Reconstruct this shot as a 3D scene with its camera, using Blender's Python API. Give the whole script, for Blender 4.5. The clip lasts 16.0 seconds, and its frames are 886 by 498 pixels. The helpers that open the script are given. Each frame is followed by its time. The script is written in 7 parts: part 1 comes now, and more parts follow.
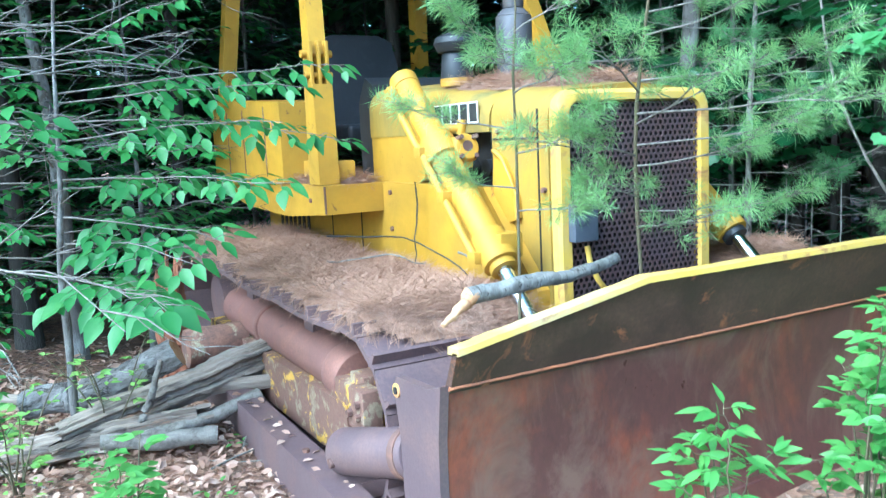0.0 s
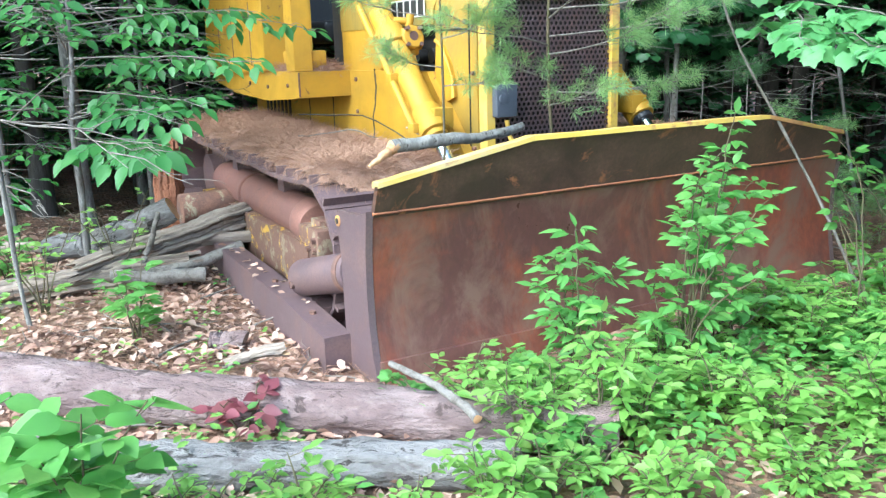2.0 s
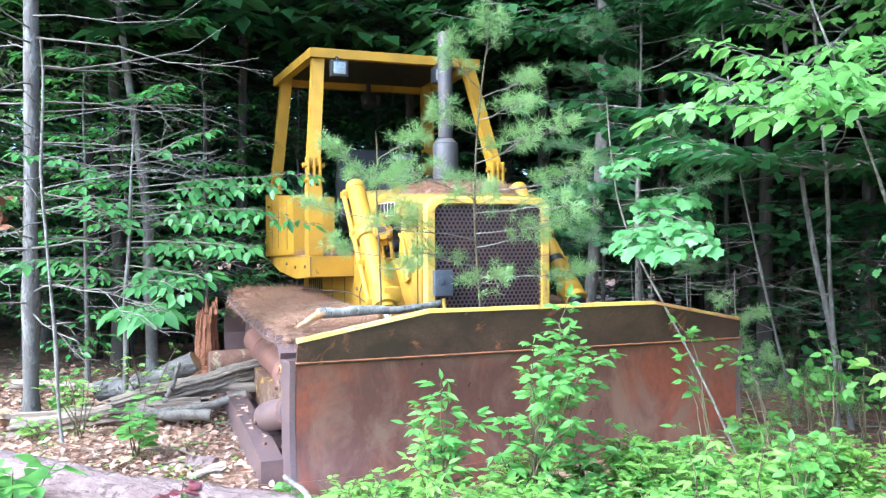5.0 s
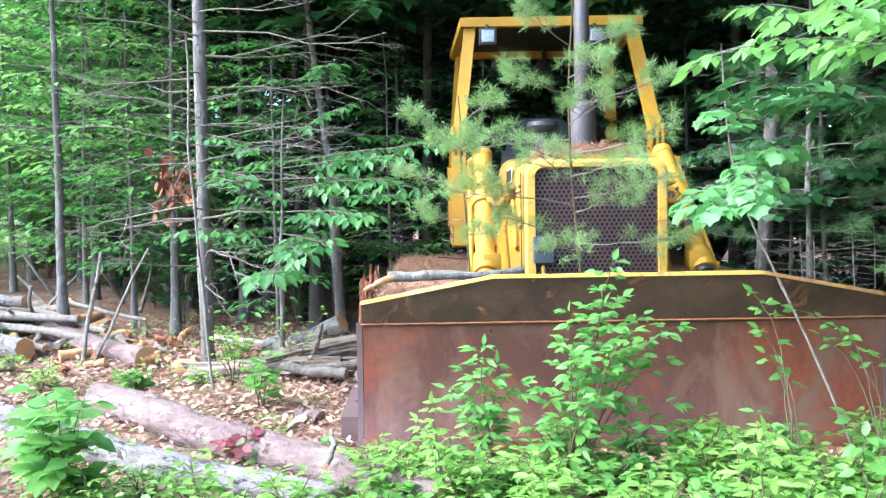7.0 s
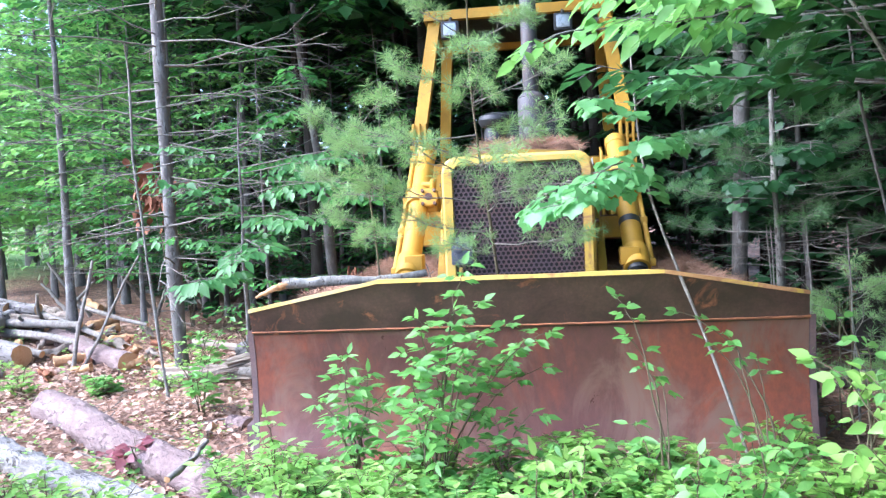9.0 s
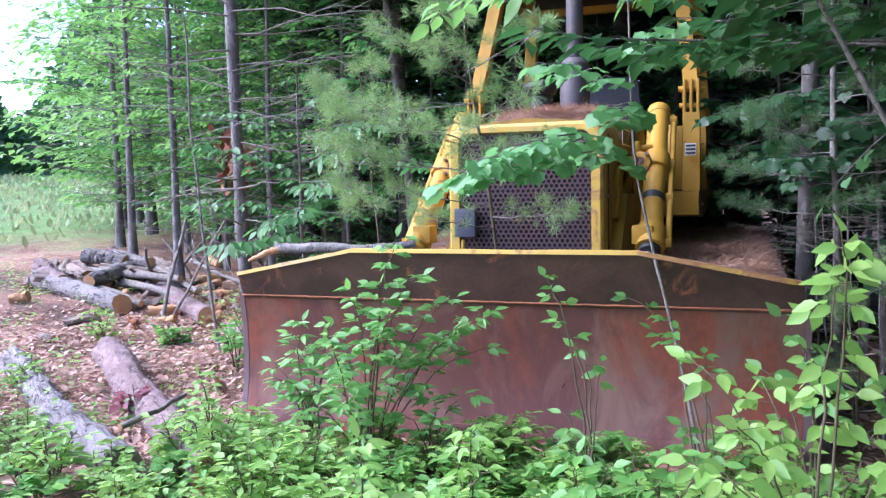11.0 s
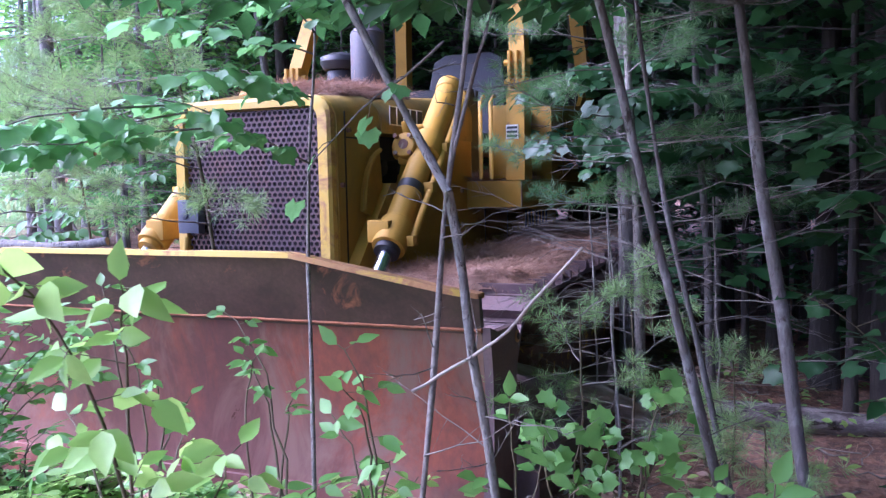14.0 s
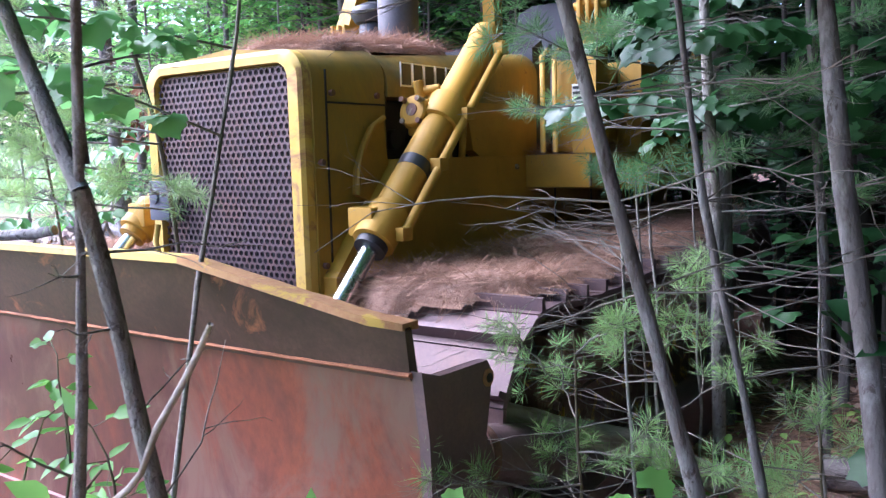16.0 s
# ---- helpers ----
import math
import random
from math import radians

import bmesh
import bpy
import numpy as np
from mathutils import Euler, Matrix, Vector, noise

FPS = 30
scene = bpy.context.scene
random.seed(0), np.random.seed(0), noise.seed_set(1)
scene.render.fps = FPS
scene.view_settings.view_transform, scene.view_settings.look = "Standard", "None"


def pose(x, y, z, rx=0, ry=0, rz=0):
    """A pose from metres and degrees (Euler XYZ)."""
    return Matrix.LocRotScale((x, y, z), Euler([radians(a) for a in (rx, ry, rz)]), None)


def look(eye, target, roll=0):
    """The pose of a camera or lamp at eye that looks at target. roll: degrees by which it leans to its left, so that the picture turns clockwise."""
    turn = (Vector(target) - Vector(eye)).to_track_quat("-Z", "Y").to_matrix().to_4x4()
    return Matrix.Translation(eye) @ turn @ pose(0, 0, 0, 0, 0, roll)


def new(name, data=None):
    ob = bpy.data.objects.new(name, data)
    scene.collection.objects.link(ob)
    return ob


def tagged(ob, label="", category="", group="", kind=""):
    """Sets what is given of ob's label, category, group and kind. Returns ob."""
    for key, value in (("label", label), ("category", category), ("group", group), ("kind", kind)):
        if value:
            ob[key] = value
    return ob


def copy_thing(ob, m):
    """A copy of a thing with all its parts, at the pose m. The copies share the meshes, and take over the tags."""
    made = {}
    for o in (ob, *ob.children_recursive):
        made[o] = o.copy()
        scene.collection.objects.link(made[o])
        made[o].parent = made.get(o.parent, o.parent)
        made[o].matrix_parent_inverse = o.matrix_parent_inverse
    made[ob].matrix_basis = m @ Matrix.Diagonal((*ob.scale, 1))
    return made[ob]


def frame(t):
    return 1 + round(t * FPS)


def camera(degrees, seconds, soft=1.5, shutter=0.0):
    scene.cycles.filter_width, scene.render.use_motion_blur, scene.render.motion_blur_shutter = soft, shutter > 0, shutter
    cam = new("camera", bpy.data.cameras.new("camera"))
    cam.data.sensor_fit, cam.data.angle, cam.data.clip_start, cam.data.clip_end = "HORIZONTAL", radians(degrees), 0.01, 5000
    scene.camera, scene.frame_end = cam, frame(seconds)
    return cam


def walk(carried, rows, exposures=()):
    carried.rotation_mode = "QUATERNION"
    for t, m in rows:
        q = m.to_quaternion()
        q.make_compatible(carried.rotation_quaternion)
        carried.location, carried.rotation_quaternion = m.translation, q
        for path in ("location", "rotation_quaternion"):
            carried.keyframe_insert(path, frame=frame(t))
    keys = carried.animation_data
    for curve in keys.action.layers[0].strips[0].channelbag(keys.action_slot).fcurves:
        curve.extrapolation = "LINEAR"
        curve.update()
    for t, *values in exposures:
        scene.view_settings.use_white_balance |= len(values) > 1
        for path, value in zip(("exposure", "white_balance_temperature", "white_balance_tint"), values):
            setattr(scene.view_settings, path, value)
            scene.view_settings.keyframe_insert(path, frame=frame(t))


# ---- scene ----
cam = camera(56.0, 16.0, soft=1.3, shutter=0.15)
PATH = [
    (0, (-3.003, -2.427, 1.683), (-2.032, -0.699, 1.417), -2.7),
    (0.5, (-3.042, -2.633, 1.589), (-2.089, -0.92, 1.191), -5.1),
    (1, (-3.129, -2.79, 1.553), (-2.082, -1.148, 1.096), -1.4),
    (1.5, (-3.133, -3.021, 1.551), (-1.995, -1.422, 1.165), 0.3),
    (2, (-3.172, -3.43, 1.549), (-2.233, -1.728, 1.081), -1.6),
    (2.5, (-3.302, -3.696, 1.565), (-2.337, -1.975, 1.234), -3.5),
    (3, (-3.296, -3.945, 1.602), (-2.28, -2.233, 1.41), -3.9),
    (3.5, (-3.132, -4.313, 1.598), (-2.194, -2.548, 1.529), -3.3),
    (3.7, (-3.078, -4.454, 1.605), (-2.153, -2.681, 1.552), -3.9),
    (5.8, (-2.037, -5.136, 1.489), (-1.576, -3.191, 1.421), -0.8),
    (6, (-1.886, -5.157, 1.463), (-1.501, -3.197, 1.371), -2.3),
    (6.5, (-1.46, -5.214, 1.471), (-1.278, -3.229, 1.316), -1.1),
    (7, (-1.13, -5.189, 1.486), (-1.125, -3.19, 1.408), -0.9),
    (7.5, (-0.761, -5.17, 1.482), (-0.73, -3.171, 1.428), -2.8),
    (8, (-0.403, -5.174, 1.499), (-0.624, -3.19, 1.389), -2.9),
    (8.5, (-0.096, -5.062, 1.473), (-0.349, -3.081, 1.362), -2.0),
    (9, (0.199, -4.924, 1.498), (-0.052, -2.942, 1.413), -2.7),
    (9.5, (0.524, -4.807, 1.477), (0.064, -2.866, 1.338), -2.5),
    (9.7, (0.637, -4.785, 1.469), (0.195, -2.84, 1.327), -2.5),
    (11.8, (1.818, -4.305, 1.47), (1.029, -2.473, 1.321), -0.4),
    (12, (1.932, -4.25, 1.459), (1.173, -2.406, 1.308), -0.5),
    (12.5, (2.222, -4.052, 1.456), (1.438, -2.217, 1.322), 1.1),
    (13, (2.468, -3.783, 1.437), (1.707, -1.949, 1.197), -0.9),
    (13.5, (2.613, -3.385, 1.426), (1.882, -1.535, 1.223), -2.9),
    (14, (2.784, -3.061, 1.412), (2.014, -1.222, 1.249), -1.1),
    (14.5, (2.842, -2.702, 1.416), (2.02, -0.902, 1.127), -0.2),
    (15, (2.81, -2.376, 1.424), (1.984, -0.577, 1.139), -1.1),
    (15.5, (2.885, -2.056, 1.382), (1.893, -0.328, 1.207), 0.2),
    (16, (3.001, -1.782, 1.418), (1.879, -0.141, 1.194), -1.5),
]
walk(cam, [(t, look(eye, target, roll)) for t, eye, target, roll in PATH],
     exposures=[(0.0, 2.24, 4350, -8), (1.0, 1.99, 4800, -4), (1.5, 2.06, 4950, -4), (3.0, 2.10, 5100, 2), (3.5, 2.38, 4600, 3), (6.5, 2.50, 5250, 5), (9.5, 2.45, 5000, 17), (12.0, 1.68, 5050, 32), (13.0, 1.86, 4950, 37), (14.0, 2.30, 4750, 42), (15.0, 2.58, 4900, 33), (16.0, 2.72, 4980, 26)])

# ---- world, sun and exposure ----
world = bpy.data.worlds.new("overcast_sky")
scene.world = world
world.use_nodes = True
wn = world.node_tree.nodes
sky = wn.new("ShaderNodeTexSky")
sky.sky_type, sky.sun_disc = "NISHITA", False
sky.sun_elevation, sky.sun_rotation = radians(45), radians(252)
sky.air_density, sky.dust_density, sky.ozone_density = 1.0, 3.5, 0.4
world.node_tree.links.new(sky.outputs["Color"], wn["Background"].inputs["Color"])
wn["Background"].inputs["Strength"].default_value = 0.15

sun = new("sun", bpy.data.lights.new("sun", "SUN"))
sun.data.energy, sun.data.angle, sun.data.color = 1.4, radians(40), (1.0, 0.96, 0.90)
sun.matrix_world = look((-20.9, -6.8, 22), (0, 0, 0))


# ---- materials ----
def nodes_of(name):
    m = bpy.data.materials.new(name)
    m.use_nodes = True
    t = m.node_tree
    return m, t.nodes, t.links, t.nodes["Principled BSDF"]


def ramp(n, stops):
    r = n.new("ShaderNodeValToRGB")
    while len(r.color_ramp.elements) < len(stops):
        r.color_ramp.elements.new(0.5)
    for e, (p, c) in zip(r.color_ramp.elements, stops):
        e.position, e.color = p, (*c, 1) if len(c) == 3 else c
    return r


def noise_tex(n, l, scale, detail=5, rough=0.6, stretch=(1, 1, 1), warp=0.0):
    co = n.new("ShaderNodeTexCoord")
    mp = n.new("ShaderNodeMapping")
    mp.inputs["Scale"].default_value = stretch
    l.new(co.outputs["Object"], mp.inputs["Vector"])
    x = n.new("ShaderNodeTexNoise")
    x.inputs["Scale"].default_value, x.inputs["Detail"].default_value = scale, detail
    x.inputs["Roughness"].default_value, x.inputs["Distortion"].default_value = rough, warp
    l.new(mp.outputs["Vector"], x.inputs["Vector"])
    return x


def mix(n, l, fac, a, b, blend="MIX"):
    x = n.new("ShaderNodeMix")
    x.data_type, x.blend_type = "RGBA", blend
    for sock, v in ((x.inputs[0], fac), (x.inputs[6], a), (x.inputs[7], b)):
        if isinstance(v, (int, float)):
            sock.default_value = v
        elif isinstance(v, tuple):
            sock.default_value = (*v, 1)
        else:
            l.new(v, sock)
    return x.outputs[2]


def bump(n, l, height, strength, distance, p):
    b = n.new("ShaderNodeBump")
    b.inputs["Strength"].default_value, b.inputs["Distance"].default_value = strength, distance
    l.new(height, b.inputs["Height"])
    l.new(b.outputs["Normal"], p.inputs["Normal"])


def surface(name, base, spots, fine, spot_scale=3.0, spot_at=(0.52, 0.62), fine_scale=60, rough=0.6, metal=0.0,
            relief=0.3, depth=0.004, stretch=(1, 1, 1), third=None, third_at=(0.6, 0.66), third_scale=9.0):
    """A worn surface: base colour, larger spots, fine grain and, if given, a third patchy colour."""
    m, n, l, p = nodes_of(name)
    big = noise_tex(n, l, spot_scale, 8, 0.65, stretch, 0.4)
    cut = ramp(n, [(spot_at[0], (0, 0, 0)), (spot_at[1], (1, 1, 1))])
    l.new(big.outputs["Fac"], cut.inputs["Fac"])
    col = mix(n, l, cut.outputs["Color"], base, spots)
    grain = noise_tex(n, l, fine_scale, 4, 0.7, stretch)
    g = ramp(n, [(0.35, (0, 0, 0)), (0.75, (1, 1, 1))])
    l.new(grain.outputs["Fac"], g.inputs["Fac"])
    half = n.new("ShaderNodeMath")
    half.operation, half.inputs[1].default_value = "MULTIPLY", 0.6
    l.new(g.outputs["Color"], half.inputs[0])
    col = mix(n, l, half.outputs[0], col, fine)
    if third:
        o = noise_tex(n, l, third_scale, 9, 0.7, stretch, 0.8)
        oc = ramp(n, [(third_at[0], (0, 0, 0)), (third_at[1], (1, 1, 1))])
        l.new(o.outputs["Fac"], oc.inputs["Fac"])
        col = mix(n, l, oc.outputs["Color"], col, third)
    l.new(col, p.inputs["Base Color"])
    rr = n.new("ShaderNodeMapRange")
    rr.inputs[3].default_value, rr.inputs[4].default_value = rough - 0.12, min(1, rough + 0.2)
    l.new(big.outputs["Fac"], rr.inputs[0])
    l.new(rr.outputs[0], p.inputs["Roughness"])
    p.inputs["Metallic"].default_value = metal
    bump(n, l, grain.outputs["Fac"], relief, depth, p)
    return m


YELLOW = surface("faded_yellow_paint", (0.47, 0.255, 0.008), (0.33, 0.185, 0.014), (0.40, 0.23, 0.018), 2.2, (0.40, 0.64), 35, 0.6,
                 relief=0.08, depth=0.002, third=(0.15, 0.075, 0.032), third_at=(0.63, 0.70), third_scale=7)
HOOD_YELLOW = surface("moss_stained_yellow_paint", (0.37, 0.215, 0.012), (0.13, 0.115, 0.035), (0.26, 0.175, 0.03), 2.2, (0.38, 0.64), 26, 0.64,
                      relief=0.08, depth=0.002, stretch=(1, 1, 0.5), third=(0.14, 0.075, 0.03), third_at=(0.63, 0.69), third_scale=8)
EDGE_YELLOW = surface("worn_yellow_edge_paint", (0.62, 0.41, 0.05), (0.52, 0.38, 0.13), (0.56, 0.38, 0.09), 2.2, (0.45, 0.70), 40, 0.6,
                      relief=0.3, depth=0.003, third=(0.36, 0.19, 0.07), third_at=(0.54, 0.64), third_scale=5)
RUSTED_EDGE = surface("rusted_edge_paint", (0.44, 0.22, 0.08), (0.30, 0.13, 0.055), (0.50, 0.30, 0.12), 4, (0.42, 0.62), 40, 0.7,
                      relief=0.5, depth=0.004, third=(0.55, 0.36, 0.06), third_at=(0.55, 0.60), third_scale=6)
BLEACHED_EDGE = surface("bleached_edge_paint", (0.50, 0.34, 0.07), (0.42, 0.34, 0.20), (0.50, 0.36, 0.10), 3, (0.42, 0.62), 40, 0.55,
                        relief=0.3, depth=0.003, third=(0.30, 0.17, 0.09), third_at=(0.58, 0.64), third_scale=7)
BLADE = surface("smooth_rusted_blade_steel", (0.155, 0.066, 0.056), (0.30, 0.088, 0.050), (0.095, 0.046, 0.042), 1.3, (0.48, 0.60), 24, 0.28,
                0.35, relief=0.12, depth=0.002, stretch=(1.0, 1, 0.6), third=(0.22, 0.125, 0.095), third_at=(0.48, 0.64), third_scale=2.6)
PLATE = surface("dark_rusted_plate_steel", (0.075, 0.045, 0.034), (0.16, 0.088, 0.062), (0.052, 0.034, 0.027), 2.4, (0.44, 0.66), 50, 0.4,
                0.25, relief=0.3, depth=0.003, third=(0.34, 0.135, 0.065), third_at=(0.575, 0.67), third_scale=5)
ORANGE = surface("orange_rust_scale", (0.34, 0.13, 0.055), (0.16, 0.07, 0.04), (0.44, 0.18, 0.08), 5, (0.46, 0.60), 90, 0.85, relief=0.8, depth=0.006)
STEEL = surface("purple_brown_track_steel", (0.15, 0.10, 0.102), (0.20, 0.125, 0.112), (0.10, 0.068, 0.069), 4, (0.46, 0.62), 70, 0.5,
                0.3, relief=0.3, depth=0.003)
FRAME_RUST = surface("rusty_frame_steel", (0.12, 0.066, 0.052), (0.25, 0.125, 0.08), (0.07, 0.042, 0.035), 5, (0.42, 0.62), 60, 0.75,
                     0.1, relief=0.4, depth=0.004, third=(0.33, 0.28, 0.18), third_at=(0.585, 0.65), third_scale=6)
FLAKED = surface("flaking_paint_over_rust", (0.17, 0.09, 0.062), (0.28, 0.22, 0.14), (0.10, 0.055, 0.042), 9, (0.55, 0.60), 60, 0.7,
                 0.05, relief=0.5, depth=0.005, third=(0.50, 0.30, 0.04), third_at=(0.57, 0.61), third_scale=7)
RUSTTUBE = surface("smooth_red_rust", (0.20, 0.098, 0.078), (0.27, 0.13, 0.095), (0.13, 0.07, 0.058), 4, (0.42, 0.64), 70, 0.6,
                   0.2, relief=0.25, depth=0.003, third=(0.10, 0.06, 0.055), third_at=(0.60, 0.68), third_scale=5)
GRILLE = surface("rusted_grille_steel", (0.115, 0.078, 0.084), (0.15, 0.085, 0.075), (0.08, 0.055, 0.06), 7, (0.45, 0.65), 80, 0.45, 0.3, relief=0.2)
DARK = surface("sooty_engine_black", (0.012, 0.011, 0.011), (0.03, 0.024, 0.02), (0.018, 0.016, 0.015), 6, (0.5, 0.7), 50, 0.7, relief=0.3)
BLACK = surface("dull_black_vinyl", (0.016, 0.017, 0.020), (0.03, 0.03, 0.034), (0.022, 0.022, 0.024), 8, (0.5, 0.7), 90, 0.5, relief=0.15)
STACKM = surface("grey_exhaust_steel", (0.10, 0.095, 0.10), (0.16, 0.12, 0.10), (0.07, 0.065, 0.07), 7, (0.5, 0.7), 80, 0.55, 0.4, relief=0.2)
CHROME = surface("chrome_rod", (0.72, 0.74, 0.76), (0.6, 0.6, 0.6), (0.66, 0.67, 0.68), 9, (0.5, 0.8), 60, 0.2, 1.0, relief=0.02)
GREYBOX = surface("grey_blue_lamp_housing", (0.075, 0.085, 0.11), (0.05, 0.055, 0.07), (0.10, 0.105, 0.125), 8, (0.5, 0.7), 60, 0.5, relief=0.1)
WHITE = surface("off_white_decal", (0.72, 0.70, 0.62), (0.6, 0.56, 0.42), (0.66, 0.64, 0.56), 9, (0.5, 0.7), 60, 0.5, relief=0.05)
INK = surface("black_decal", (0.02, 0.02, 0.02), (0.05, 0.045, 0.03), (0.03, 0.03, 0.025), 12, (0.55, 0.7), 60, 0.5, relief=0.05)
LENS = surface("frosted_lamp_lens", (0.34, 0.36, 0.36), (0.2, 0.21, 0.21), (0.45, 0.47, 0.47), 30, (0.5, 0.6), 120, 0.15, 0.5, relief=0.3)

STEMBARK = surface("brown_grey_sapling_bark", (0.20, 0.185, 0.16), (0.32, 0.305, 0.27), (0.11, 0.098, 0.083), 16, (0.46, 0.60), 90, 0.92,
                   relief=1.0, depth=0.01, stretch=(1, 1, 0.5), third=(0.07, 0.058, 0.046), third_at=(0.57, 0.61), third_scale=34)
BARK = surface("grey_beech_bark", (0.13, 0.118, 0.108), (0.25, 0.245, 0.23), (0.085, 0.072, 0.064), 9, (0.50, 0.60), 60, 0.88,
               relief=0.7, depth=0.012, stretch=(1, 1, 0.4), third=(0.07, 0.058, 0.048), third_at=(0.56, 0.62), third_scale=18)
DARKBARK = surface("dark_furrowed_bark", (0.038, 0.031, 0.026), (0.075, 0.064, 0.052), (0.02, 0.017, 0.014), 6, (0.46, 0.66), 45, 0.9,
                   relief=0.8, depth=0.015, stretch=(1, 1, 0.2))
TWIG = surface("grey_dead_twig", (0.19, 0.165, 0.14), (0.09, 0.073, 0.058), (0.28, 0.255, 0.22), 18, (0.44, 0.62), 90, 0.92, relief=0.9, depth=0.008)
PALEWOOD = surface("pale_barkless_wood", (0.31, 0.27, 0.225), (0.19, 0.155, 0.12), (0.40, 0.36, 0.30), 9, (0.48, 0.62), 60, 0.9, relief=0.8, depth=0.008, stretch=(0.3, 1, 1),
                   third=(0.14, 0.11, 0.085), third_at=(0.60, 0.66), third_scale=16)
GREENTWIG = surface("brown_green_stem", (0.11, 0.085, 0.045), (0.10, 0.12, 0.04), (0.07, 0.05, 0.03), 10, (0.5, 0.7), 80, 0.8, relief=0.2)
PINKLOG = surface("pinkish_pine_bark", (0.17, 0.115, 0.105), (0.27, 0.20, 0.185), (0.09, 0.06, 0.053), 7, (0.46, 0.60), 30, 0.95,
                  relief=1.0, depth=0.03, stretch=(0.45, 1, 1), third=(0.065, 0.042, 0.036), third_at=(0.56, 0.61), third_scale=13)
GREYLOG = surface("grey_scaly_bark", (0.175, 0.158, 0.147), (0.085, 0.07, 0.062), (0.27, 0.255, 0.24), 8, (0.50, 0.60), 26, 0.95,
                  relief=1.0, depth=0.03, stretch=(0.45, 1, 1), third=(0.045, 0.036, 0.03), third_at=(0.555, 0.59), third_scale=11)
WEATHERED = surface("weathered_split_wood", (0.20, 0.15, 0.112), (0.045, 0.03, 0.022), (0.36, 0.31, 0.26), 5, (0.50, 0.58), 30, 0.9,
                    relief=1.0, depth=0.014, stretch=(0.12, 1, 1), third=(0.23, 0.115, 0.06), third_at=(0.57, 0.66), third_scale=5)
CUTWOOD = surface("fresh_cut_wood", (0.46, 0.27, 0.13), (0.36, 0.17, 0.06), (0.54, 0.36, 0.20), 9, (0.45, 0.65), 50, 0.85, relief=0.4)
ROTTEN = surface("rotten_red_wood", (0.20, 0.075, 0.035), (0.10, 0.04, 0.02), (0.28, 0.12, 0.06), 6, (0.45, 0.65), 30, 0.95,
                 relief=1.0, depth=0.02, stretch=(0.2, 1, 1))

NEEDLEBED = surface("matted_fallen_needles", (0.33, 0.195, 0.135), (0.16, 0.085, 0.055), (0.50, 0.34, 0.25), 9, (0.46, 0.58), 170, 0.92,
                    relief=1.0, depth=0.012, third=(0.40, 0.28, 0.21), third_at=(0.56, 0.64), third_scale=16)


def foliage(name, dark, mid, light, glow=0.45, rough=0.45):
    """Leaves: colour varies from leaf to leaf and light passes through."""
    m, n, l, p = nodes_of(name)
    geo = n.new("ShaderNodeNewGeometry")
    r = ramp(n, [(0.0, dark), (0.5, mid), (1.0, light)])
    l.new(geo.outputs["Random Per Island"], r.inputs["Fac"])
    vein = noise_tex(n, l, 40, 3, 0.6)
    col = mix(n, l, vein.outputs["Fac"], r.outputs["Color"], tuple(0.75 * c for c in mid))
    l.new(col, p.inputs["Base Color"])
    p.inputs["Roughness"].default_value = rough
    tr = n.new("ShaderNodeBsdfTranslucent")
    warm = mix(n, l, 0.5, col, light)
    l.new(warm, tr.inputs["Color"])
    mx = n.new("ShaderNodeMixShader")
    mx.inputs["Fac"].default_value = glow
    l.new(p.outputs["BSDF"], mx.inputs[1])
    l.new(tr.outputs["BSDF"], mx.inputs[2])
    l.new(mx.outputs["Shader"], n["Material Output"].inputs["Surface"])
    return m


LEAF = foliage("bright_understory_leaves", (0.12, 0.30, 0.060), (0.18, 0.40, 0.09), (0.28, 0.50, 0.12), 0.5)
LIMELEAF = foliage("lime_green_leaves", (0.17, 0.37, 0.065), (0.28, 0.50, 0.10), (0.44, 0.61, 0.165), 0.5)
BEECHLEAF = foliage("beech_leaves", (0.05, 0.20, 0.04), (0.09, 0.29, 0.06), (0.16, 0.38, 0.08))
# the wood's shade is put into the next two leaf greens
SHADELEAF = foliage("shade_coloured_understory_leaves", (0.016, 0.065, 0.020), (0.030, 0.105, 0.030), (0.06, 0.165, 0.044))
SHADEWOODLEAF = foliage("shade_darkened_woodland_leaves", (0.017, 0.062, 0.019), (0.031, 0.102, 0.028), (0.06, 0.16, 0.04))
MEADOW = foliage("pale_meadow_grass", (0.19, 0.27, 0.10), (0.30, 0.36, 0.15), (0.42, 0.43, 0.23), 0.4)
MAPLELEAF = foliage("maple_leaves", (0.10, 0.27, 0.08), (0.15, 0.37, 0.115), (0.22, 0.45, 0.145))
PINE = foliage("bright_pine_needles", (0.15, 0.30, 0.10), (0.25, 0.43, 0.15), (0.42, 0.56, 0.20), 0.35, 0.5)
# the pine green again, darkened to put shade into the needles
SHADEPINE = foliage("shade_coloured_pine_needles", (0.075, 0.18, 0.065), (0.12, 0.26, 0.09), (0.21, 0.36, 0.12), 0.3, 0.5)
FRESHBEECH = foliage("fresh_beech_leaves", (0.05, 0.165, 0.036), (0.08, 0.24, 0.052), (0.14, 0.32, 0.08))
# conifer green with the wood's shade put into the colour
DARKPINE = foliage("shade_dark_conifer_needles", (0.015, 0.05, 0.025), (0.03, 0.085, 0.04), (0.05, 0.12, 0.05), 0.2, 0.6)
REDLEAF = foliage("crimson_leaves", (0.20, 0.05, 0.06), (0.30, 0.09, 0.11), (0.30, 0.13, 0.12))
